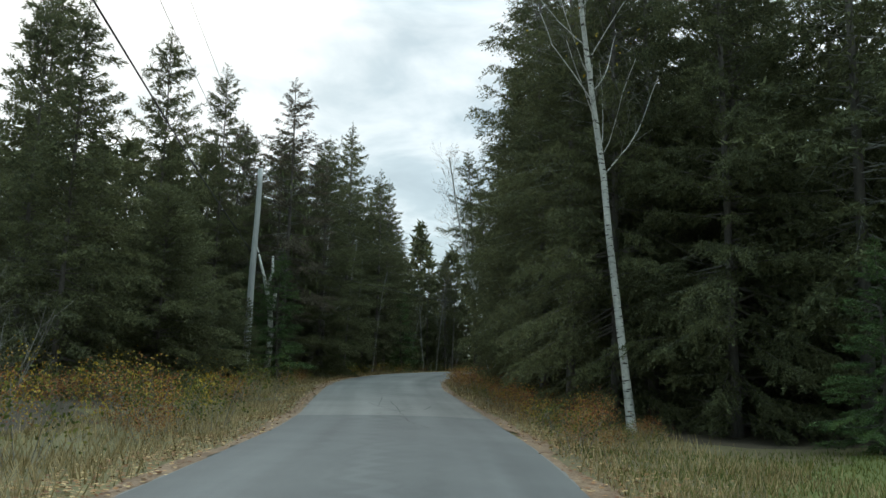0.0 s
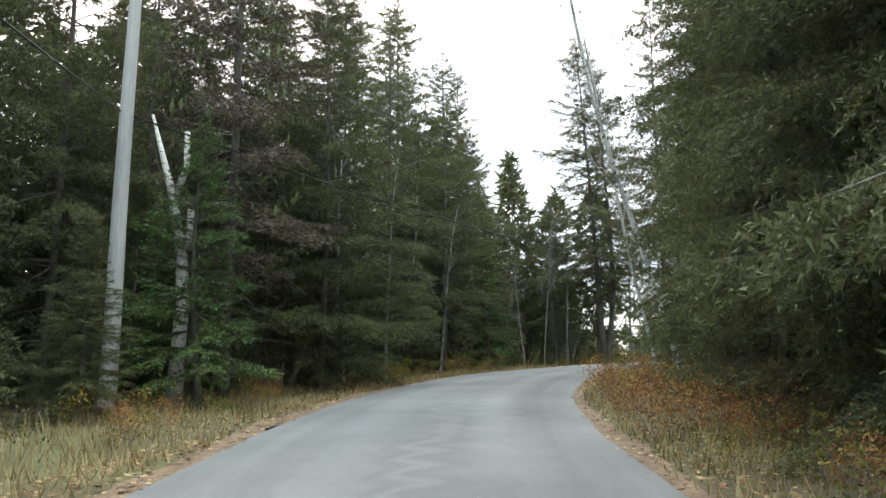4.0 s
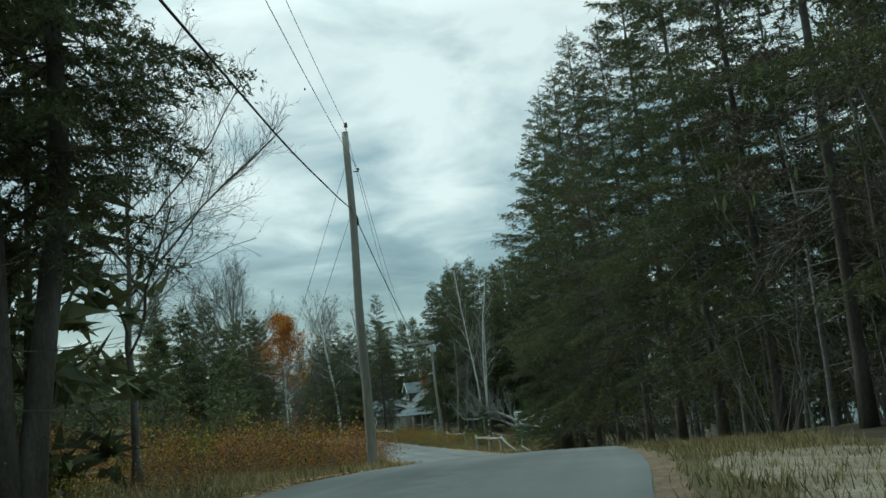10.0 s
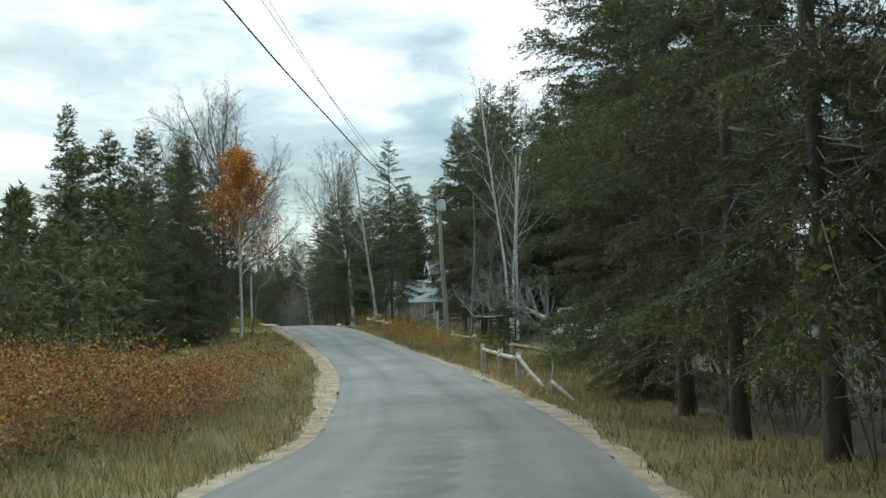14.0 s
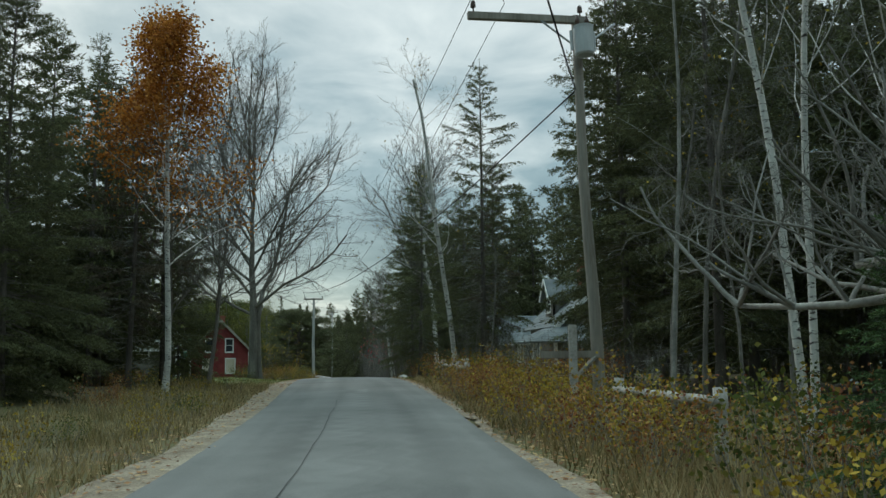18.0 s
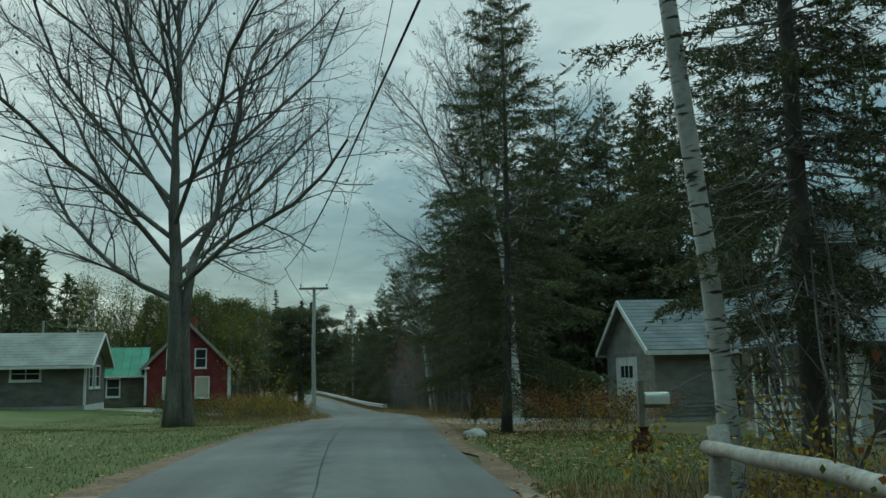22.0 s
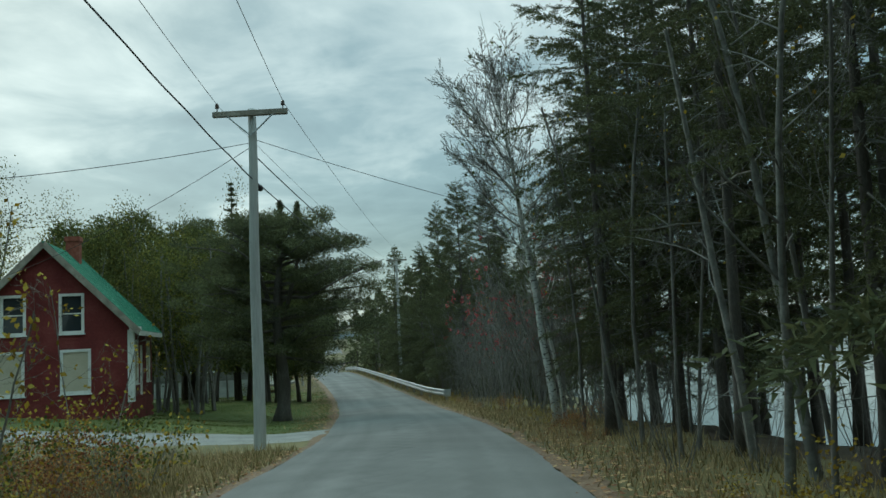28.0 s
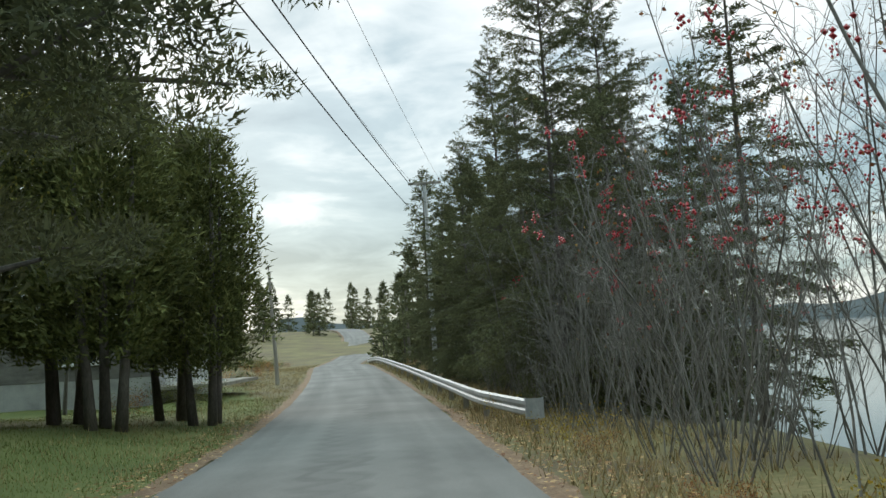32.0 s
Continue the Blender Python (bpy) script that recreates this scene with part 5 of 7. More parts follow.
fill(["far"], 20, 62, 24, 40, 30, 10, 15, 2.4, 41)
fill(["far", "far", "full"], 72, 112, -44, -22, 34, 7, 11, 2.6, 11)
fill(["far"], 108, 150, -36, -11, 46, 6, 9, 2.2, 12)
fill(["bare", "snag", "birch", "bare"], 108, 130, 5.4, 10, 12, 6, 11, 1.1, 13)
fill(["pole", "tall", "pole"], 110, 150, 13, 24, 22, 13, 18, 2.2, 14)
fill(["tall", "slim", "far"], 148, 176, 17, 34, 26, 11, 16, 2.2, 15)
fill(["tall", "pole", "brown", "pole"], 180, 206, 5.8, 10.5, 15, 12, 16, 1.8, 16)
fill(["pole"], 176, 214, 10.5, 17, 16, 11, 14, 2.0, 42)
fill(["bare", "snag", "bare"], 184, 204, 4.6, 7, 14, 6, 9, 1.0, 17)
fill(["rowan"], 207, 238, 4.6, 9, 26, 4.6, 7.5, 0.7, 18)
for x, y, h in ((22.6, 219.0, 8.0), (24.2, 223.0, 8.5), (21.7, 214.6, 7.5)):
    plant("brown", x, y, h, 1.0)
fill(["thicket"], 206, 238, 5.2, 8.8, 20, 4.5, 7.5, 0.9, 46)
fill(["alder"], 206, 240, 4.4, 6.5, 16, 1.6, 2.8, 0.7, 61)
fill(["bare"], 210, 226, 7, 12, 5, 6, 9, 1.5, 47)
fill(["slim", "full", "tall"], 230, 246, 6.5, 11, 10, 10, 13, 1.8, 19)
fill(["far"], 238, 296, 5.5, 18, 30, 8, 12, 2.0, 20)
fill(["leafy"], 219, 227, -12.5, -8.6, 8, 7, 9.5, 1.2, 21)
fill(["leafy"], 221, 246, -30, -9, 26, 9, 12.5, 1.9, 23, (0.6, 0.85))
fill(["far"], 150, 222, -56, -24, 80, 10, 14, 2.2, 24)
fill(["far"], 290, 345, 4, 40, 30, 7, 11, 2.6, 25)
fill(["far"], 264, 345, -70, -16, 50, 7, 11, 2.6, 26)
fill(["far"], 360, 430, -70, -6, 44, 8, 12, 2.6, 27)
fill(["far"], 350, 430, 6, 60, 40, 8, 12, 2.6, 28)
fill(["alder"], -2, 30, -13, -7, 16, 2.2, 3.8, 1.2, 29)
fill(["alder"], 40, 70, -9, -5, 12, 1.5, 2.6, 1.0, 43)
fill(["alder"], 108, 150, 6, 10, 16, 1.4, 3.0, 1.0, 44)
fill(["alder"], 180, 210, 4, 8, 14, 1.5, 3.0, 1.0, 45)
fill(["gold", "gold", "rust", "olive"], -4, 30, -10, -3.8, 70, 0.8, 1.5, 0.6, 30)
fill(["rust", "rust", "rust", "gold", "olive"], 80, 109, -14, -5.0, 170, 1.1, 2.1, 0.6, 31)
fill(["olive", "rust", "gold"], 106, 150, -8, -3.4, 36, 0.5, 1.0, 0.8, 32)
fill(["gold", "gold", "rust", "olive"], 128, 140, 3.0, 4.6, 18, 0.8, 1.4, 0.6, 50)
fill(["gold", "gold", "rust"], 121, 133, 3.0, 4.2, 16, 0.9, 1.4, 0.6, 49)
fill(["gold", "olive", "rust"], 108, 150, 3.4, 6.8, 46, 0.7, 1.5, 0.7, 33)
fill(["gold", "rust", "olive"], 34, 72, -6.0, -3.8, 54, 0.4, 0.9, 0.6, 34)
fill(["olive", "gold", "rust"], 14, 57, 3.1, 5.2, 74, 0.45, 1.0, 0.6, 35)
fill(["rust", "olive", "olive", "gold"], 180, 193, -9, -3.9, 70, 0.9, 1.5, 0.6, 36)
fill(["rust", "olive", "gold"], 164, 168, 4.0, 10, 16, 0.8, 1.6, 0.7, 37)
fill(["gold", "rust"], 185, 240, 3.6, 6, 20, 0.4, 0.9, 0.8, 38)
fill(["rust", "olive"], 240, 310, -9, 6, 50, 0.6, 1.3, 1.0, 39)
wood_stand(WOODS)


# ---- poles and wires ----
def pole(x, y, top, mat, label, arm=None, tank=False, radius=0.14, turn=0.0, lean=(0, 0)):
    z0 = gz(x, y)
    h = top - z0
    ob = thing("utility_pole", label, "utility pole", "poles along the road", at=(x, y, z0), turn=turn)
    ob.matrix_basis = ob.matrix_basis @ Euler((radians(lean[1]), radians(lean[0]), 0)).to_matrix().to_4x4()
    g = Geo()
    zs = np.linspace(-0.6, h, 14)
    g.tube(np.column_stack([0.02 * np.sin(zs), 0.015 * np.cos(zs * 1.3), zs]), radius * (1.15 - 0.4 * zs / h), 14)
    part("post", g, mat, ob, smooth=True)
    if arm:
        a, b = arm
        part("crossarm", bevel_box(a, -0.22, h - 0.22, b, -0.10, h - 0.07, 0.012), M_POLE, ob)
        ends = [a + 0.12, (a + b) / 2 if a * b >= 0 else None, b - 0.12] if a * b < -0.1 else [a + 0.08, a * 0.66]
        for e in [q for q in ends if q is not None]:
            g = Geo()
            g.tube([(e, -0.16, h - 0.07), (e, -0.16, h + 0.02), (e, -0.16, h + 0.03), (e, -0.16, h + 0.14), (e, -0.16, h + 0.17)], [0.015, 0.015, 0.055, 0.045, 0.02], 10)
            part("insulator", g, M_CERAMIC, ob)
        for sx in ((-1, 1) if a * b < -0.1 else (-1,)):
            g = Geo()
            e = min(0.8, abs(a) * 0.62) if a * b < -0.1 else abs(a) * 0.75
            g.tube([(sx * e, -0.2, h - 0.2), (0, -0.15, h - (0.75 if a * b < -0.1 else 1.5))], [0.022, 0.022], 6)
            part("brace", g, M_POLE if a * b >= -0.1 else M_STEEL, ob)
    else:
        g = Geo()
        g.tube([(0, -0.1, h), (0, -0.1, h + 0.12), (0, -0.1, h + 0.13), (0, -0.1, h + 0.26), (0, -0.1, h + 0.29)], [0.015, 0.015, 0.06, 0.05, 0.02], 10)
        part("insulator", g, M_CERAMIC, ob)
        g = Geo()
        g.tube([(0.16, 0, h - 1.3), (0.30, 0, h - 1.3), (0.31, 0, h - 1.2)], [0.02, 0.02, 0.05], 8)
        part("insulator", g, M_CERAMIC, ob)
    if tank:
        g = Geo()
        zz = h - 0.95
        g.tube([(0.02, -0.36, zz), (0.02, -0.36, zz + 0.04), (0.02, -0.36, zz + 0.55), (0.02, -0.36, zz + 0.6), (0.02, -0.36, zz + 0.63)], [0.17, 0.2, 0.2, 0.21, 0.05], 18)
        tk = part("transformer", g, M_TANK, ob, "grey cylindrical transformer", smooth=False)
        for sx in (-0.24, 0.24):
            g = Geo()
            g.tube([(sx, -0.36, zz + 0.1), (sx, -0.36, zz + 0.5)], [0.035, 0.035], 8)
            part("cooling_tube", g, M_TANK, tk)
        for sx in (-0.09, 0.11):
            g = Geo()
            g.tube([(sx, -0.36, zz + 0.62), (sx, -0.36, zz + 0.72), (sx, -0.36, zz + 0.83)], [0.04, 0.05, 0.015], 8)
            part("bushing", g, M_CERAMIC, tk)
    return ob


def wire(a, b, sag, r, mat, label, wave=0.0, name="overhead_wire"):
    a, b = Vector(a), Vector(b)
    n = 26
    pts = []
    for i in range(n + 1):
        u = i / n
        p = a.lerp(b, u)
        pts.append((p.x, p.y, p.z - sag * 4 * u * (1 - u) + wave * math.sin(u * 31)))
    g = Geo()
    g.tube(pts, [r] * (n + 1), 5)
    return tagged(part(name, g, mat, smooth=True), label, "wire", "overhead wires")


def splice(p, d):
    """A black splice case hanging on the cable."""
    ob = thing("cable_splice", "black splice case hanging on the cable", "cable box", at=p)
    g = Geo()
    d = np.array(d, float)
    pts = [d * u for u in (-0.28, -0.22, -0.1, 0.12, 0.2, 0.27)]
    g.tube(pts, [0.015, 0.05, 0.085, 0.09, 0.05, 0.015], 10)
    part("case", g, M_BLACK, ob, smooth=True)
    return ob


P0, P1, P2, P3, P4, P5 = (5.8, -36, 9.0), (-13.45, 38.8, 12.8), (2.66, 85.5, 14.4), (18.78, 127.4, 10.75), (12.0, 201.2, 10.1), (13.9, 263, 12.0)
pole(P1[0], P1[1], P1[2], M_GREYPOLE, "smooth pale grey utility pole among the spruces", radius=0.15, lean=(1.0, 0))
pole(P2[0], P2[1], P2[2], M_POLE, "tall brown wooden utility pole on the verge", radius=0.135)
pole(P3[0] + 0.3, P3[1], P3[2], M_POLE, "wooden utility pole with one-sided crossarm and transformer", arm=(-2.3, 0.18), tank=True, radius=0.115, turn=6, lean=(-2.1, 0))
pole(P4[0], P4[1], P4[2], M_GREYPOLE, "grey utility pole with crossarm by the driveway", arm=(-1.0, 1.0), turn=-3)
pole(P5[0], P5[1], P5[2], M_GREYPOLE, "grey utility pole among the spruces past the bend", arm=(-1.0, 1.0))
pole(10.5, 288, 9.2, M_POLE, "distant wooden utility pole by the guard rail", radius=0.13)
pole(P0[0], P0[1], P0[2], M_POLE, "wooden utility pole behind the start of the road", radius=0.13)
pole(4.6, 262, 7.0, M_POLE, "leaning brown utility pole beside the meadow", radius=0.11, lean=(-2, 0))

drop = Vector((0, 0, 1))
LOW = [Vector(p) - drop * k for p, k in ((P0, 2.2), (P1, 4.0), (P2, 2.5), (P3, 1.55), (P4, 1.9), (P5, 2.7))]
KINK = Vector((11.5, 184.4, 9.4))
for a, b, sg in ((LOW[0], LOW[1], 0.9), (LOW[1], LOW[2], 1.1), (LOW[2], LOW[3], 0.7), (LOW[3], KINK, 1.2), (KINK, LOW[4], 0.15), (LOW[4], LOW[5], 0.5), (LOW[5], Vector((10.5, 288, 7.4)), 0.4)):
    wire(a, b, sg, 0.017, M_BLACK, "thick black communication cable between poles", wave=0.012, name="overhead_cable")
TOPS = [[Vector(P0) + drop * 0.2, Vector(P0) - drop * 1.2], [Vector(P1), Vector(P1) - drop * 1.3], [Vector(P2) + drop * 0.25, Vector((P2[0] + 0.3, P2[1], P2[2] - 1.2))],
        [Vector((P3[0] - 2.2, P3[1] - 0.4, P3[2] + 0.1)), Vector((P3[0] - 1.5, P3[1] - 0.3, P3[2] + 0.1))], [Vector((P4[0] - 0.88, P4[1], P4[2] + 0.12)), Vector((P4[0] + 0.88, P4[1], P4[2] + 0.12))],
        [Vector((P5[0] - 0.88, P5[1], P5[2] + 0.12)), Vector((P5[0] + 0.88, P5[1], P5[2] + 0.12))]]
for i in range(5):
    for k in (0, 1):
        wire(TOPS[i][k], TOPS[i + 1][k], (1.1, 0.9, 0.8, 1.4, 0.5)[i] + 0.05 * k, 0.0075, M_WIRE, "thin bare power line between poles")
wire(LOW[4] + Vector((0, 0, 0.7)), LOW[5] + Vector((0, 0, 1.35)), 0.5, 0.017, M_BLACK, "second black cable past the grey pole", name="overhead_cable")
wire(LOW[4] + Vector((0, 0, 0.9)), (-3.0, 214.2, 6.6), 0.5, 0.009, M_BLACK, "service drop from pole to red house")
wire(LOW[4] + Vector((0, 0, 1.0)), (-0.5, 191.5, 6.6), 0.5, 0.009, M_BLACK, "service drop from pole to grey cottage")
wire(LOW[4] + Vector((0, 0, 1.1)), (33, 226, 8.5), 0.7, 0.009, M_BLACK, "service drop leading into the trees")
wire(Vector(P2) - drop * 0.9, (-0.6, 88.9, gz(-0.6, 88.9) + 0.05), 0.0, 0.007, M_WIRE, "steel guy wire from pole to ground", name="guy_wire")
wire(Vector(P2) - drop * 2.6, (-0.2, 88.4, gz(-0.2, 88.4) + 0.05), 0.0, 0.007, M_WIRE, "steel guy wire from pole to ground", name="guy_wire")
splice(LOW[2] + (LOW[3] - LOW[2]) * 0.02 + Vector((0, 0, -0.12)), (LOW[3] - LOW[2]).normalized() * 0.8 + Vector((0, 0, -0.6)))
splice(LOW[4] + (LOW[5] - LOW[4]) * 0.012 + Vector((0, 0, -0.1)), (LOW[5] - LOW[4]).normalized())
g = Geo()
d0 = (Vector(P2) - Vector((-0.2, 88.4, gz(-0.2, 88.4)))).normalized()
g.tube([Vector((-0.2, 88.4, gz(-0.2, 88.4))) + d0 * u for u in (0.05, 0.1, 2.0, 2.05)], [0.02, 0.035, 0.035, 0.02], 8)
tagged(part("guy_marker", g, M_YELLOWPLASTIC), "yellow plastic guy wire marker in the grass", "marker")


# ---- buildings ----
def wall(parent, m, x0, x1, top, holes, mat, z0=0.0, thick=0.14, name="wall", label=""):
    """A wall with real openings. m: its frame (x along, y inwards, z up). top: height as a function of x. holes: x0, z0, x1, z1."""
    g = Geo()
    cuts = sorted({x0, x1, (x0 + x1) / 2, *[h[0] for h in holes], *[h[2] for h in holes]})
    for a, b in zip(cuts, cuts[1:]):
        lo = z0
        gaps = sorted((h[1], h[3]) for h in holes if h[0] < b - 1e-4 and h[2] > a + 1e-4)
        pieces = []
        for q0, q1 in gaps:
            pieces.append((lo, lo, q0, q0))
            lo = q1
        pieces.append((lo, lo, top(a), top(b)))
        for la, lb, ta, tb in pieces:
            v = [(a, 0, la), (b, 0, lb), (b, 0, tb), (a, 0, ta), (a, thick, la), (b, thick, lb), (b, thick, tb), (a, thick, ta)]
            g.add([m @ Vector(q) for q in v], [(0, 1, 2, 3), (5, 4, 7, 6), (4, 0, 3, 7), (1, 5, 6, 2), (3, 2, 6, 7), (4, 5, 1, 0)])
    w = part(name, g, mat, parent, label)
    return w


def courses(parent, m, x0, x1, top, holes, mat, z0, exposure=0.13, proud=0.022):
    """Overlapping siding boards on a wall, one piece a run."""
    z = z0
    k = 0
    while True:
        z1 = z + exposure
        if z1 > max(top(x0), top((x0 + x1) / 2), top(x1)):
            break
        # the span under the roofline at the board's upper edge
        a, b = x0, x1
        mid_x = (x0 + x1) / 2
        if top(x0) < z1:
            f = (z1 - top(x0)) / max(1e-6, top(mid_x) - top(x0))
            a, b = x0 + (mid_x - x0) * f, x1 - (x1 - mid_x) * f
        if b - a < 0.15:
            break
        spans = [(a, b)]
        for h in holes:
            if h[1] < z1 - 0.01 and h[3] > z + 0.01:
                nxt = []
                for s0, s1 in spans:
                    if h[0] - 0.1 > s0:
                        nxt.append((s0, min(s1, h[0] - 0.1)))
                    if h[2] + 0.1 < s1:
                        nxt.append((max(s0, h[2] + 0.1), s1))
                    if h[0] - 0.1 <= s0 and h[2] + 0.1 >= s1:
                        continue
                spans = [s for s in nxt if s[1] - s[0] > 0.05]
        for s0, s1 in spans:
            g = Geo()
            v = [(s0, -proud, z), (s1, -proud, z), (s1, -0.004, z1 + 0.01), (s0, -0.004, z1 + 0.01), (s0, 0, z), (s1, 0, z)]
            g.add([m @ Vector(q) for q in v], [(0, 1, 2, 3), (4, 5, 1, 0), (4, 0, 3), (1, 5, 2), (5, 4, 3, 2)])
            part("clapboard", g, mat, parent)
        z = z1
        k += 1


def opening_parts(parent, m, h, boarded=None, sash=True, trim=0.11):
    x0, z0, x1, z1 = h
    w = Geo()
    for a, b, c, d in ((x0 - trim, z0 - trim, x0, z1 + trim), (x1, z0 - trim, x1 + trim, z1 + trim), (x0, z1, x1, z1 + trim), (x0, z0 - trim, x1, z0)):
        w.box(a, -0.045, b, c, 0.05, d, m)
    fr = part("window_frame", w, M_WHITE, parent, "white painted window frame")
    s = Geo()
    s.box(x0 - trim - 0.04, -0.09, z0 - trim - 0.05, x1 + trim + 0.04, 0.0, z0 - trim, m)
    part("window_sill", s, M_WHITE, fr)
    if boarded:
        g = Geo()
        g.box(x0, 0.0, z0, x1, 0.03, z1, m)
        part("board", g, boarded, fr, "cream board closing the window")
        return fr
    g = Geo()
    g.box(x0, 0.06, z0, x1, 0.07, z1, m)
    part("pane", g, M_GLASS, fr)
    if sash:
        g = Geo()
        zm = (z0 + z1) / 2
        g.box(x0, 0.03, zm - 0.025, x1, 0.062, zm + 0.025, m)
        part("sash_bar", g, M_WHITE, fr)
        if x1 - x0 > 0.9:
            g = Geo()
            xm = (x0 + x1) / 2
            g.box(xm - 0.02, 0.034, z0, xm + 0.02, 0.058, z1, m)
            part("mullion", g, M_WHITE, fr)
    return fr


def slab(parent, corners, thick, mat, name="roof", label=""):
    """A roof plane from its four corners, thickened downwards."""
    c = [Vector(q) for q in corners]
    n = (c[1] - c[0]).cross(c[3] - c[0]).normalized()
    if n.z < 0:
        n = -n
    g = Geo()
    g.add([*c, *[q - n * thick for q in c]], [(0, 1, 2, 3), (7, 6, 5, 4), (0, 4, 5, 1), (1, 5, 6, 2), (2, 6, 7, 3), (3, 7, 4, 0)])
    return part(name, g, mat, parent, label)


def roof_rows(parent, corners, rows, mat, name="shingle_course"):
    """Courses laid on a roof plane: corners eave-left, eave-right, ridge-right, ridge-left."""
    e0, e1, r1, r0 = (Vector(q) for q in corners)
    n = (e1 - e0).cross(r0 - e0).normalized()
    if n.z < 0:
        n = -n
    for i in range(rows):
        u0, u1 = i / rows, min(1, (i + 1.25) / rows)
        a, b, c, d = e0.lerp(r0, u0), e1.lerp(r1, u0), e1.lerp(r1, u1), e0.lerp(r0, u1)
        g = Geo()
        g.add([a + n * 0.018, b + n * 0.018, c + n * 0.004, d + n * 0.004, a + n * 0.002, b + n * 0.002], [(0, 1, 2, 3), (4, 5, 1, 0), (4, 0, 3), (1, 5, 2)])
        part(name, g, mat, parent)


def seams(parent, corners, count, mat):
    """Standing seams on a metal roof plane."""
    e0, e1, r1, r0 = (Vector(q) for q in corners)
    n = (e1 - e0).cross(r0 - e0).normalized()
    if n.z < 0:
        n = -n
    for i in range(count + 1):
        u = i / count
        g = Geo()
        g.tube([e0.lerp(e1, u) + n * 0.015, r0.lerp(r1, u) + n * 0.015], [0.02, 0.02], 4)
        part("seam", g, mat, parent)


def chimney(parent, x, y, z0, z1, w=0.55):
    g = Geo()
    g.box(x - w / 2, y - w / 2, z0, x + w / 2, y + w / 2, z1 - 0.2)
    ch = part("chimney", g, M_BRICK, parent, "red brick chimney")
    g = Geo()
    g.box(x - w / 2 - 0.05, y - w / 2 - 0.05, z1 - 0.2, x + w / 2 + 0.05, y + w / 2 + 0.05, z1)
    part("chimney_cap", g, M_BRICK, ch)


def strip(parent, a, b, r, mat, name):
    """A straight board between two points, square in section."""
    a, b = Vector(a), Vector(b)
    g = Geo()
    m = (b - a).to_track_quat("Z", "Y").to_matrix().to_4x4()
    m.translation = a
    g.box(-r[0] / 2, -r[1] / 2, 0, r[0] / 2, r[1] / 2, (b - a).length, m)
    return part(name, g, mat, parent)


def faces(x0, y0, x1, y1, z):
    front = Matrix.Translation((x0, y0, z))
    right = Matrix.Translation((x1, y0, z)) @ Matrix.Rotation(radians(90), 4, "Z")
    left = Matrix.Translation((x0, y1, z)) @ Matrix.Rotation(radians(-90), 4, "Z")
    back = Matrix.Translation((x1, y1, z)) @ Matrix.Rotation(radians(180), 4, "Z")
    return front, right, left, back


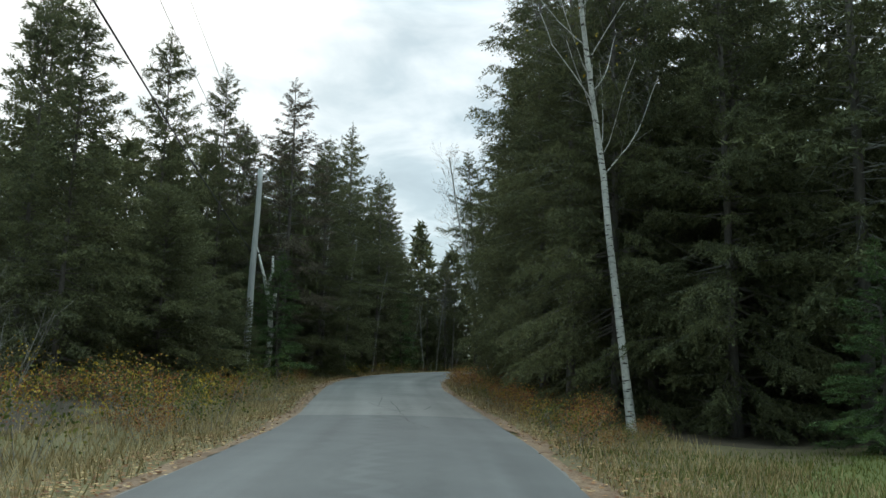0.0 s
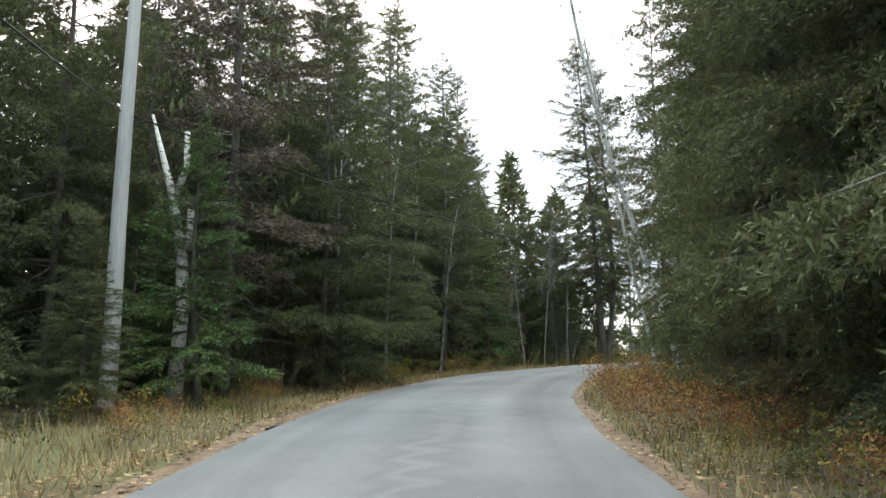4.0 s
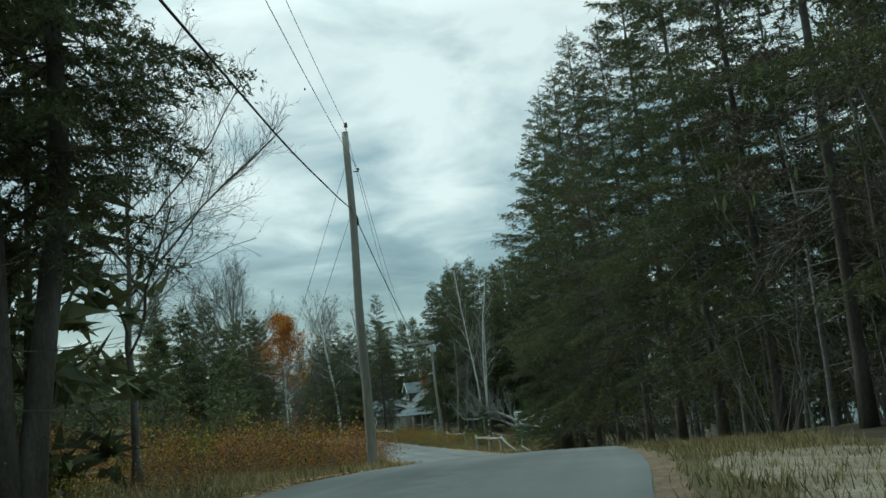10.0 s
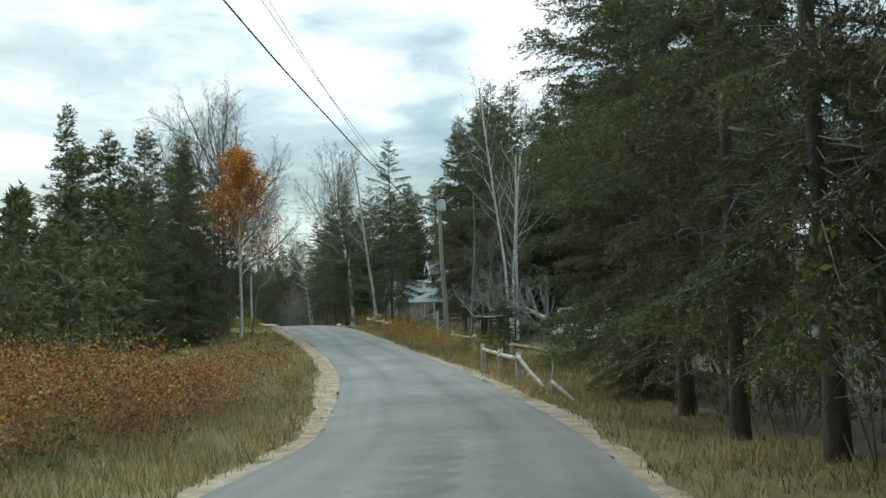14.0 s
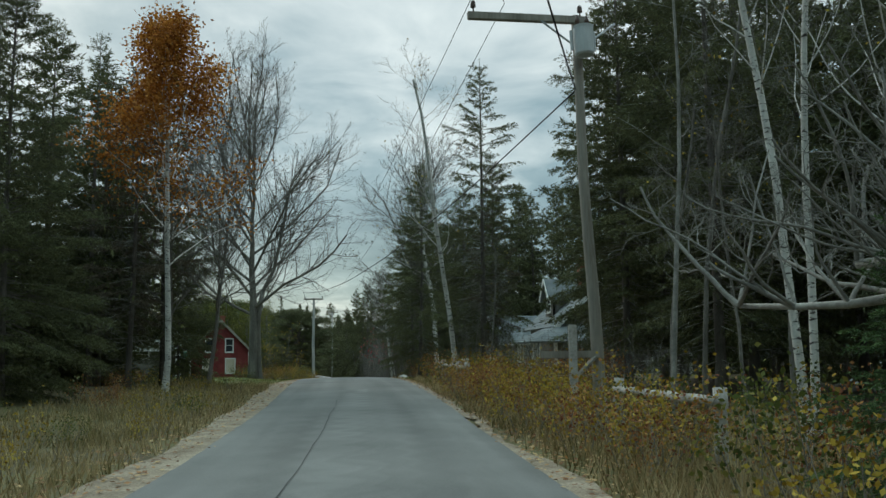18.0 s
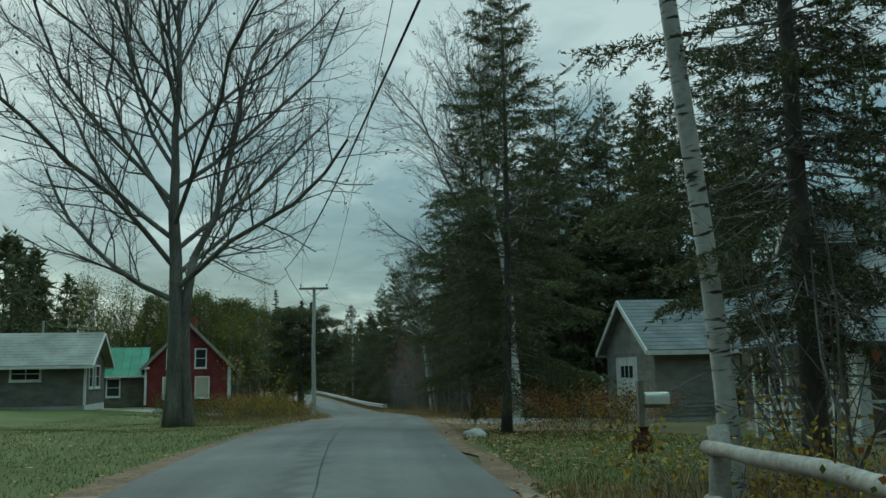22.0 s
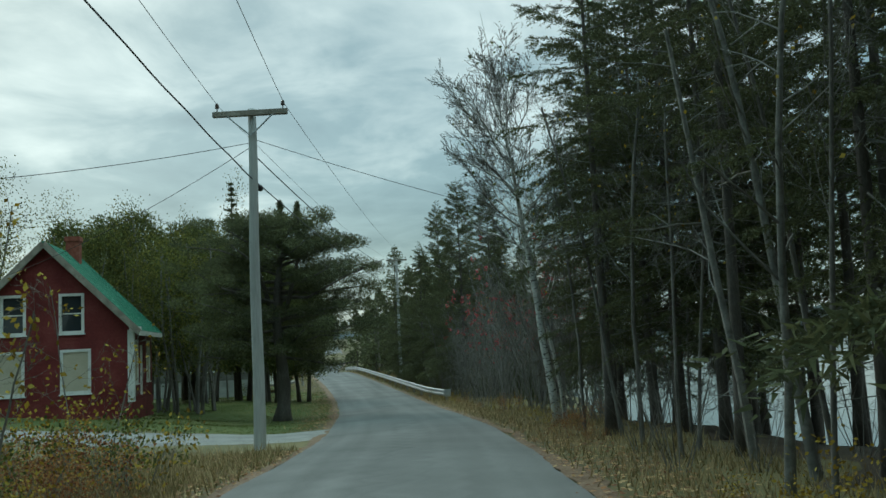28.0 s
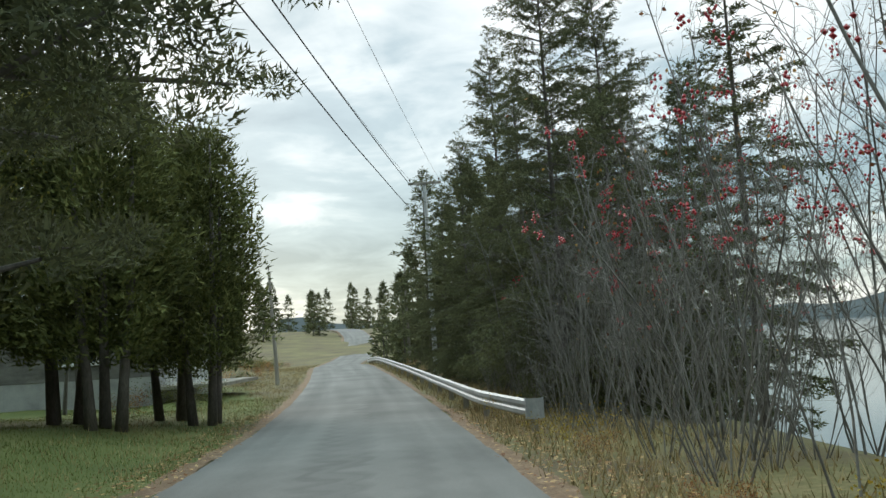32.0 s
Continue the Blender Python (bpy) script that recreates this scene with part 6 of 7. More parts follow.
def red_house():
    x0, x1, y0, y1 = -1.9, 4.6, 212.1, 217.6
    z = 1.9
    ob = thing("house", "red clapboard house with green metal roof and boarded lower windows", "house")
    f, r, l, b = faces(x0, y0, x1, y1, z)
    W, L, eave, ridge = x1 - x0, y1 - y0, 3.15, 6.45
    gable = lambda x: eave + (ridge - eave) * (1 - abs(x - W / 2) / (W / 2))
    up = [(1.65, 2.95, 2.4, 4.35), (3.85, 2.95, 4.6, 4.35)]
    low = [(1.4, 0.55, 2.35, 2.1), (3.9, 0.55, 4.85, 2.1)]
    wf = wall(ob, f, 0, W, gable, up + low, M_RED, thick=0.16)
    courses(wf, f, 0.12, W - 0.12, gable, up + low, M_RED, 0.02, 0.15)
    for h in up:
        opening_parts(wf, f, h)
    for h in low:
        opening_parts(wf, f, h, boarded=M_CREAM)
    side = [(0.7, 0.8, 1.4, 2.4), (2.2, 0.15, 3.0, 2.3), (3.9, 0.8, 4.6, 2.4)]
    wr = wall(ob, r, 0.16, L, lambda x: eave, side, M_RED, thick=0.16)
    courses(wr, r, 0.3, L - 0.1, lambda x: eave, side, M_RED, 0.02, 0.15)
    opening_parts(wr, r, side[0], boarded=M_CREAM)
    opening_parts(wr, r, side[2], boarded=M_CREAM)
    dg = Geo()
    dg.box(2.2, 0.03, 0.15, 3.0, 0.08, 2.3, r)
    part("door", dg, M_WHITE, wr, "white panelled side door")
    wall(ob, l, 0.0, L - 0.16, lambda x: eave, [], M_RED, thick=0.16)
    wall(ob, b, 0.16, W - 0.16, gable, [], M_RED, thick=0.16)
    g = Geo()
    g.box(x0 - 0.05, y0 - 0.05, z - 1.2, x1 + 0.05, y1 + 0.05, z)
    part("foundation", g, M_RED, ob)
    o = 0.4
    k = (ridge - eave) / (W / 2)
    xm = (x0 + x1) / 2
    for s, xe in ((-1, x0 - o), (1, x1 + o)):
        ez = z + eave - o * k + 0.12
        cs = [(xe, y0 - o, ez), (xe, y1 + o, ez), (xm, y1 + o, z + ridge + 0.12), (xm, y0 - o, z + ridge + 0.12)]
        rf = slab(ob, cs, 0.1, M_GREENROOF, label="green metal roof")
        seams(rf, cs, 11, M_GREENROOF)
        strip(ob, (xe, y0 - o - 0.02, ez - 0.10), (xm, y0 - o - 0.02, z + ridge + 0.02), (0.06, 0.24), M_WEATHERED, "barge_board")
        strip(ob, (xe, y0 - o - 0.01, ez - 0.12), (xe, y1 + o, ez - 0.12), (0.06, 0.18), M_WHITE, "fascia")
        cx = x0 if s < 0 else x1
        g = Geo()
        g.box(cx - 0.11 - 0.02 * s, y0 - 0.05, z, cx + 0.11 + 0.02 * s, y0 + 0.18, z + eave - 0.25)
        part("corner_board", g, M_WHITE, ob)
        g = Geo()
        g.box(min(xe, cx) - 0.0, y0 - o, z + eave - 0.32, max(xe, cx) + 0.3 * (s < 0), y0 + 0.1, z + eave - 0.14)
        part("eave_return", g, M_WHITE, ob)
    chimney(ob, xm + 0.3, y0 + 3.4, z + 5.0, z + 7.2)
    turn = Matrix.Translation((-2.0, 213.2, 0)) @ Matrix.Rotation(radians(9), 4, "Z") @ Matrix.Translation((-x0, -y0, 0))
    ob.matrix_basis = turn
    # the low grey wing
    ob2 = thing("house_wing", "low grey shingled wing with green and dark metal roof", "house")
    a0, a1, b0, b1 = -12.1, -1.9, 213.2, 219.6
    zz = 1.75
    f2, r2, l2, bk2 = faces(a0, b0, a1, b1, zz)
    hole = [(7.2, 0.9, 8.1, 2.2), (2.5, 0.9, 3.4, 2.2)]
    w2 = wall(ob2, f2, 0, a1 - a0, lambda x: 2.6, hole, M_BROWNSIDE)
    courses(w2, f2, 0.05, a1 - a0 - 0.05, lambda x: 2.6, hole, M_BROWNSIDE, 0.02, 0.16)
    for h in hole:
        opening_parts(w2, f2, h)
    wall(ob2, l2, 0, b1 - b0 - 0.14, lambda x: 2.6 + 2.2 * (1 - abs(x - 3.2) / 3.2), [], M_BROWNSIDE)
    wall(ob2, bk2, 0.14, a1 - a0, lambda x: 2.6, [], M_BROWNSIDE)
    g = Geo()
    g.box(a0, b0 - 0.03, zz - 1.2, a1 - 0.08, b1, zz)
    part("foundation", g, M_DARKIN, ob2)
    bm_ = (b0 + b1) / 2
    for (q0, q1, mt, n) in ((a0 - 0.3, -6.0, M_DARKROOF, 9), (-6.0, a1, M_GREENROOF, 6)):
        cs = [(q0, b0 - 0.35, zz + 2.5), (q1, b0 - 0.35, zz + 2.5), (q1, bm_, zz + 4.85), (q0, bm_, zz + 4.85)]
        seams(slab(ob2, cs, 0.08, mt), cs, n, mt)
        slab(ob2, [(q0, b1 + 0.35, zz + 2.5), (q1, b1 + 0.35, zz + 2.5), (q1, bm_, zz + 4.85), (q0, bm_, zz + 4.85)], 0.08, mt)
    strip(ob2, (a0 - 0.3, b0 - 0.37, zz + 2.42), (a1, b0 - 0.37, zz + 2.42), (0.05, 0.16), M_WHITE, "fascia")
    chimney(ob2, -5.6, b0 + 1.2, zz + 2.6, zz + 5.6, 0.55)
    ob2.matrix_basis = turn


def grey_cottage():
    x0, x1, y0, y1, z = -11.0, 0.45, 190.3, 195.4, 2.7
    ob = thing("cottage", "low grey clapboard cottage with pale mossy roof", "house")
    f, r, l, b = faces(x0, y0, x1, y1, z)
    W, L, eave, ridge = x1 - x0, y1 - y0, 2.35, 3.95
    gable = lambda x: eave + (ridge - eave) * (1 - abs(x - L / 2) / (L / 2))
    holes = [(7.7, 1.45, 9.1, 2.05), (4.4, 0.05, 5.4, 2.05), (1.2, 1.2, 2.4, 2.0)]
    wf = wall(ob, f, 0, W, lambda x: eave, holes, M_GREYSIDE)
    courses(wf, f, 0.05, W - 0.08, lambda x: eave, holes, M_GREYSIDE, 0.02, 0.14)
    opening_parts(wf, f, holes[0])
    opening_parts(wf, f, holes[2])
    g = Geo()
    g.box(4.4, 0.03, 0.05, 5.4, 0.08, 2.05, f)
    dr = part("door", g, M_WHITE, wf, "white panelled door with small panes")
    for k in range(2):
        g = Geo()
        g.box(4.55 + 0.37 * k, 0.015, 1.25, 4.87 + 0.37 * k, 0.032, 1.85, f)
        part("pane", g, M_GLASS, dr)
    side = [(0.9, 1.0, 1.75, 2.1), (2.4, 1.0, 3.6, 2.1)]
    wr = wall(ob, r, 0.14, L, gable, side, M_GREYSIDE)
    courses(wr, r, 0.2, L - 0.05, gable, side, M_GREYSIDE, 0.02, 0.14)
    for h in side:
        opening_parts(wr, r, h)
    wall(ob, l, 0, L - 0.14, gable, [], M_GREYSIDE)
    wall(ob, b, 0.14, W - 0.14, lambda x: eave, [], M_GREYSIDE)
    g = Geo()
    g.box(x0, y0, z - 1.4, x1, y1, z)
    part("foundation", g, M_CONCRETE, ob)
    g = Geo()
    g.box(x1 - 0.02, y0 - 0.02, z - 0.75, x1 + 0.03, y1, z + 0.02)
    part("skirting_board", g, M_WHITE, ob, "white painted skirting")
    g = Geo()
    g.box(x1 - 0.08, y0 - 0.04, z, x1 + 0.04, y0 + 0.1, z + eave)
    part("corner_board", g, M_WHITE, ob)
    ym, o = (y0 + y1) / 2, 0.45
    k = (ridge - eave) / (L / 2)
    for ye in (y0 - o, y1 + o):
        ez = z + eave - o * k + 0.1
        cs = [(x0 - o, ye, ez), (x1 + o, ye, ez), (x1 + o, ym, z + ridge + 0.1), (x0 - o, ym, z + ridge + 0.1)]
        rf = slab(ob, cs, 0.09, M_MOSSROOF)
        if ye < y0:
            roof_rows(rf, cs, 12, M_MOSSROOF)
        strip(ob, (x1 + o + 0.02, ye, ez - 0.09), (x1 + o + 0.02, ym, z + ridge), (0.05, 0.18), M_WHITE, "barge_board")
        strip(ob, (x0 - o, ye - 0.02, ez - 0.1), (x1 + o, ye - 0.02, ez - 0.1), (0.05, 0.16), M_WHITE, "fascia")
    g = Geo()
    g.tube([(-2.5, 193, z + ridge), (-2.5, 193, z + ridge + 0.8)], [0.07, 0.07], 8)
    part("vent_pipe", g, M_STEEL, ob)
    ob.matrix_basis = Matrix.Translation((x1 - 0.1, y0 - 0.2, 0)) @ Matrix.Rotation(radians(5), 4, "Z") @ Matrix.Translation((-x1, -y0, 0))


def shingle_house():
    x0, x1, y0, y1, z = 26.6, 33.6, 158.5, 166.0, 2.7
    ob = thing("house", "brown shingled house with wraparound porch and brick chimney", "house")
    f, r, l, b = faces(x0, y0, x1, y1, z)
    W, L, eave, ridge = x1 - x0, y1 - y0, 3.1, 6.35
    gable = lambda x: eave + (ridge - eave) * (1 - abs(x - W / 2) / (W / 2))
    holes = [(3.2, 3.35, 4.3, 4.85), (1.2, 0.5, 2.3, 2.1), (5.0, 0.5, 6.2, 2.1)]
    wf = wall(ob, f, 0, W, gable, holes, M_BROWNSIDE)
    courses(wf, f, 0.05, W - 0.05, gable, holes, M_BROWNSIDE, 0.02, 0.15)
    for h in holes:
        opening_parts(wf, f, h)
    sl = [(1.4, 0.5, 2.4, 2.1), (5.6, 0.05, 6.6, 2.1)]
    wl = wall(ob, l, 0, L - 0.14, lambda x: eave, sl, M_BROWNSIDE)
    courses(wl, l, 0.05, L - 0.2, lambda x: eave, sl, M_BROWNSIDE, 0.02, 0.15)
    opening_parts(wl, l, sl[0])
    g = Geo()
    g.box(5.6, 0.03, 0.05, 6.6, 0.08, 2.1, l)
    part("door", g, M_WHITE, wl, "white front door")
    wall(ob, r, 0.14, L, lambda x: eave, [], M_BROWNSIDE)
    wall(ob, b, 0.14, W - 0.14, gable, [], M_BROWNSIDE)
    g = Geo()
    g.box(x0, y0, z - 1.5, x1, y1, z)
    part("foundation", g, M_STONE, ob)
    xm, o = (x0 + x1) / 2, 0.45
    k = (ridge - eave) / (W / 2)
    for s, xe in ((-1, x0 - o), (1, x1 + o)):
        ez = z + eave - o * k + 0.12
        cs = [(xe, y0 - o, ez), (xe, y1 + o, ez), (xm, y1 + o, z + ridge + 0.12), (xm, y0 - o, z + ridge + 0.12)]
        rf = slab(ob, cs, 0.1, M_GREYROOF)
        if s < 0:
            roof_rows(rf, cs, 16, M_GREYROOF)
        strip(ob, (xe, y0 - o - 0.02, ez - 0.1), (xm, y0 - o - 0.02, z + ridge), (0.06, 0.24), M_WHITE, "barge_board")
    # dormer on the road side
    dy0, dy1, dx = 161.4, 163.2, 26.9
    dz = z + 3.5
    dg = Matrix.Translation((dx, dy1, dz)) @ Matrix.Rotation(radians(-90), 4, "Z")
    dw = wall(ob, dg, 0, dy1 - dy0, lambda x: 1.2 + 1.0 * (1 - abs(x - 0.9) / 0.9), [(0.55, 0.35, 1.25, 1.25)], M_GREYSIDE, name="dormer", label="gabled dormer with white window")
    opening_parts(dw, dg, (0.55, 0.35, 1.25, 1.25), trim=0.08)
    for yy in (dy0, dy1 - 0.1):
        g = Geo()
        g.box(dx, yy, dz, dx + 1.9, yy + 0.1, dz + 1.2)
        part("dormer_cheek", g, M_GREYSIDE, ob)
    for s, ye in ((-1, dy0 - 0.25), (1, dy1 + 0.25)):
        cs = [(dx - 0.3, ye, dz + 1.0), (dx + 2.6, ye, dz + 1.0), (dx + 3.0, (dy0 + dy1) / 2, dz + 2.32), (dx - 0.3, (dy0 + dy1) / 2, dz + 2.32)]
        slab(ob, cs, 0.07, M_GREYROOF, name="dormer_roof")
        strip(ob, (dx - 0.33, ye, dz + 0.95), (dx - 0.33, (dy0 + dy1) / 2, dz + 2.28), (0.05, 0.14), M_WHITE, "barge_board")
    chimney(ob, 28.6, 160.3, z + 4.0, z + 6.9, 0.75)
    # the porch: a low roof round the front and the road side
    px, py, ez, tz, yb = 24.3, 156.1, z + 1.95, z + 2.95, 161.0
    cs = [(px, py, ez), (px, yb, ez), (x0, yb, tz), (x0, y0, tz)]
    rf = slab(ob, cs, 0.09, M_GREYROOF, name="porch_roof")
    roof_rows(rf, cs, 8, M_GREYROOF)
    cs = [(px, py, ez), (x1 + 0.4, py, ez), (x1 + 0.4, y0, tz), (x0, y0, tz)]
    rf = slab(ob, cs, 0.09, M_GREYROOF, name="porch_roof")
    roof_rows(rf, cs, 8, M_GREYROOF)
    g = Geo()
    g.box(px + 0.2, py + 0.2, z - 0.25, x0, yb, z - 0.1)
    g.box(x0, py + 0.2, z - 0.25, x1, y0, z - 0.1)
    part("porch_floor", g, M_POLE, ob, "grey board porch floor")
    posts = [(px + 0.3, py + 0.3), (px + 0.3, 157.3), (px + 0.3, 158.2), (px + 0.3, 159.1), (px + 0.3, 160.0), (px + 0.3, 160.8), (26.6, py + 0.3), (28.8, py + 0.3), (31.0, py + 0.3), (33.2, py + 0.3)]
    for i, (a, c) in enumerate(posts):
        w = 0.11 if i == 0 else 0.06
        g = Geo()
        g.box(a - w, c - w, z - 0.1, a + w, c + w, ez + 0.06)
        part("porch_post", g, M_WHITE, ob, "white painted porch post")
    for (a, c), (d, e) in zip(posts[:5], posts[1:6]):
        for h in (0.15, 0.85):
            strip(ob, (a, c, z + h), (d, e, z + h), (0.05, 0.06), M_WHITE, "porch_rail")
        strip(ob, (a, c, z + 0.17), (d, e, z + 0.83), (0.035, 0.035), M_WHITE, "rail_brace")
        strip(ob, (a, c, z + 0.83), (d, e, z + 0.17), (0.035, 0.035), M_WHITE, "rail_brace")
    front = [posts[0], *posts[6:]]
    for (a, c), (d, e) in zip(front, front[1:]):
        for h in (0.15, 0.85):
            strip(ob, (a, c, z + h), (d, e, z + h), (0.05, 0.06), M_WHITE, "porch_rail")
        strip(ob, (a, c, z + 0.17), (d, e, z + 0.83), (0.035, 0.035), M_WHITE, "rail_brace")
        strip(ob, (a, c, z + 0.83), (d, e, z + 0.17), (0.035, 0.035), M_WHITE, "rail_brace")


def garage():
    x0, x1, y0, y1, z = 25.6, 36.2, 171.0, 177.0, 2.5
    ob = thing("garage", "grey shingled garage with white doors and slate-grey roof", "garage")
    f, r, l, b = faces(x0, y0, x1, y1, z)
    W, L, eave, ridge = x1 - x0, y1 - y0, 2.45, 4.25
    gable = lambda x: eave + (ridge - eave) * (1 - abs(x - L / 2) / (L / 2))
    holes = [(2.2, 0.05, 3.15, 2.1), (5.2, 0.9, 6.3, 2.0)]
    wf = wall(ob, f, 0, W, lambda x: eave, holes, M_PALESIDE)
    courses(wf, f, 0.05, W - 0.05, lambda x: eave, holes, M_PALESIDE, 0.02, 0.15)
    opening_parts(wf, f, holes[1])
    g = Geo()
    g.box(2.2, 0.02, 0.05, 3.15, 0.07, 2.1, f)
    part("door", g, M_WHITE, wf, "plain white door")
    side = [(1.2, 0.05, 4.0, 2.15)]
    wl = wall(ob, l, 0, L - 0.14, gable, side, M_PALESIDE)
    courses(wl, l, 0.05, L - 0.2, gable, side, M_PALESIDE, 0.02, 0.15)
    g = Geo()
    g.box(1.2, 0.02, 0.05, 4.0, 0.07, 2.15, l)
    dr = part("garage_door", g, M_WHITE, wl, "white garage door with small panes")
    for i in range(3):
        g = Geo()
        g.box(1.9 + 0.55 * i, 0.005, 1.35, 2.3 + 0.55 * i, 0.022, 1.8, l)
        part("pane", g, M_GLASS, dr)
    wall(ob, r, 0.14, L, gable, [], M_PALESIDE)
    wall(ob, b, 0.14, W - 0.14, lambda x: eave, [], M_PALESIDE)
    g = Geo()
    g.box(x0, y0, z - 1.3, x1, y1, z)
    part("foundation", g, M_CONCRETE, ob)
    ym, o = (y0 + y1) / 2, 0.35
    k = (ridge - eave) / (L / 2)
    for ye in (y0 - o, y1 + o):
        ez = z + eave - o * k + 0.1
        cs = [(x0 - o, ye, ez), (x1 + o, ye, ez), (x1 + o, ym, z + ridge + 0.1), (x0 - o, ym, z + ridge + 0.1)]
        rf = slab(ob, cs, 0.09, M_GREYROOF)
        if ye < y0:
            roof_rows(rf, cs, 14, M_GREYROOF)
        strip(ob, (x0 - o - 0.02, ye, ez - 0.09), (x0 - o - 0.02, ym, z + ridge), (0.05, 0.18), M_WHITE, "barge_board")
        strip(ob, (x0 - o, ye - 0.02, ez - 0.1), (x1 + o, ye - 0.02, ez - 0.1), (0.05, 0.16), M_WHITE, "fascia")


def simple_house(name, label, x0, y0, x1, y1, z, eave, ridge, wmat, rmat, along_x=True, holes=(), rail=False):
    ob = thing(name, label, "house")
    f, r, l, b = faces(x0, y0, x1, y1, z)
    W, L = x1 - x0, y1 - y0
    gw = lambda x: eave + (ridge - eave) * (1 - abs(x - W / 2) / (W / 2))
    gl = lambda x: eave + (ridge - eave) * (1 - abs(x - L / 2) / (L / 2))
    tf, ts = ((lambda x: eave), gl) if along_x else (gw, (lambda x: eave))
    wf = wall(ob, f, 0, W, tf, list(holes), wmat)
    courses(wf, f, 0.05, W - 0.05, tf, list(holes), wmat, 0.02, 0.2)
    for h in holes:
        opening_parts(wf, f, h)
    wall(ob, r, 0.14, L, ts, [], wmat)
    wall(ob, l, 0, L - 0.14, ts, [], wmat)
    wall(ob, b, 0.14, W - 0.14, tf, [], wmat)
    g = Geo()
    g.box(x0, y0, z - 2.0, x1, y1, z)
    part("foundation", g, M_CONCRETE, ob)
    o = 0.4
    if along_x:
        ym = (y0 + y1) / 2
        for ye in (y0 - o, y1 + o):
            slab(ob, [(x0 - o, ye, z + eave - 0.1), (x1 + o, ye, z + eave - 0.1), (x1 + o, ym, z + ridge + 0.1), (x0 - o, ym, z + ridge + 0.1)], 0.1, rmat)
            strip(ob, (x0 - o, ye, z + eave - 0.2), (x1 + o, ye, z + eave - 0.2), (0.05, 0.18), M_WHITE, "fascia")
    else:
        xm = (x0 + x1) / 2
        for xe in (x0 - o, x1 + o):
            slab(ob, [(xe, y0 - o, z + eave - 0.1), (xe, y1 + o, z + eave - 0.1), (xm, y1 + o, z + ridge + 0.1), (xm, y0 - o, z + ridge + 0.1)], 0.1, rmat)
    if rail:
        for i in range(16):
            strip(ob, (x1 + 0.3 + 0.16 * i, y0 + 0.5, z - 0.6), (x1 + 0.3 + 0.16 * i, y0 + 0.5, z + 0.45), (0.06, 0.03), M_WHITE, "picket")
        for h in (-0.35, 0.35):
            strip(ob, (x1 + 0.2, y0 + 0.53, z + h), (x1 + 2.9, y0 + 0.53, z + h), (0.05, 0.07), M_WHITE, "picket_rail")
        g = Geo()
        g.box(x1, y0 - 0.5, z - 0.6, x1 + 3.0, y1 - 2, z - 0.45)
        part("deck", g, M_POLE, ob)
    return ob


red_house()
grey_cottage()
shingle_house()
garage()
simple_house("cottage", "white clapboard cottage with tan shingle roof among trees", 33.5, 115, 43, 122, 2.6, 2.5, 4.3, M_WHITE, material("tan_roof", [(0.2, 0.13, 0.08), (0.32, 0.22, 0.15)], scale=1.5, bscale=16, bump=0.3), holes=[(1.5, 0.9, 2.5, 2.0)])
simple_house("shed", "small red barn shed with brown roof", 31.5, 130, 34.5, 133, 2.4, 1.8, 2.7, M_RED, M_BROWNSIDE, along_x=False)
simple_house("house", "pale grey house with white picket railing behind cedars", -13, 249, 2.2, 257, 1.5, 2.7, 4.6, M_GREYSIDE, M_GREYROOF, holes=[(2.0, 0.8, 3.2, 2.1), (6.0, 0.1, 7.0, 2.1), (10.5, 0.8, 12.5, 2.1)], rail=True)


def trailer():
    ob = thing("cargo_trailer", "white enclosed cargo trailer parked under the trees", "trailer", at=(26.0, 124.0, gz(26.0, 124.0)), turn=2)
    part("body", bevel_box(-1.0, -2.0, 0.32, 1.0, 2.2, 1.86, 0.06), M_TRAILER, ob)
    for x in (-0.45, 0.45):
        part("rear_door", bevel_box(x - 0.42, -2.03, 0.42, x + 0.42, -1.99, 1.72, 0.01), M_TRAILER, ob)
    for i in range(5):
        part("marker_light", bevel_box(-0.75 + 0.36 * i, -2.03, 1.77, -0.67 + 0.36 * i, -1.99, 1.82, 0.008), M_RED, ob)
    for sx in (-1.08, 1.08):
        g = Geo()
        g.tube([(sx - 0.1, 0, 0.34), (sx - 0.07, 0, 0.34), (sx + 0.07, 0, 0.34), (sx + 0.1, 0, 0.34)], [0.22, 0.34, 0.34, 0.22], 20)
        wh = part("wheel", g, M_BLACK, ob)
        g = Geo()
        g.tube([(sx - 0.105, 0, 0.34), (sx + 0.105, 0, 0.34)], [0.18, 0.18], 16)
        part("rim", g, M_STEEL, wh)
    g = Geo()
    g.tube([(-0.7, 2.2, 0.5), (0, 3.3, 0.5), (0.7, 2.2, 0.5)], [0.05, 0.05, 0.05], 6)
    part("drawbar", g, M_STEEL, ob)
    g = Geo()
    g.tube([(0, 3.2, 0.5), (0, 3.2, 0.02)], [0.035, 0.05], 8)
    part("jack_stand", g, M_STEEL, ob)


trailer()


# ---- fence, rail and roadside things ----
def rough_log(a, b, r, seed, sides=8):
    rng = np.random.RandomState(seed)
    a, b = np.array(a, float), np.array(b, float)
    n = 7
    pts = [a + (b - a) * i / n + 0.012 * rng.randn(3) for i in range(n + 1)]
    g = Geo()
    g.tube(pts, [r * rng.uniform(0.86, 1.1) for i in range(n + 1)], sides)
    return g


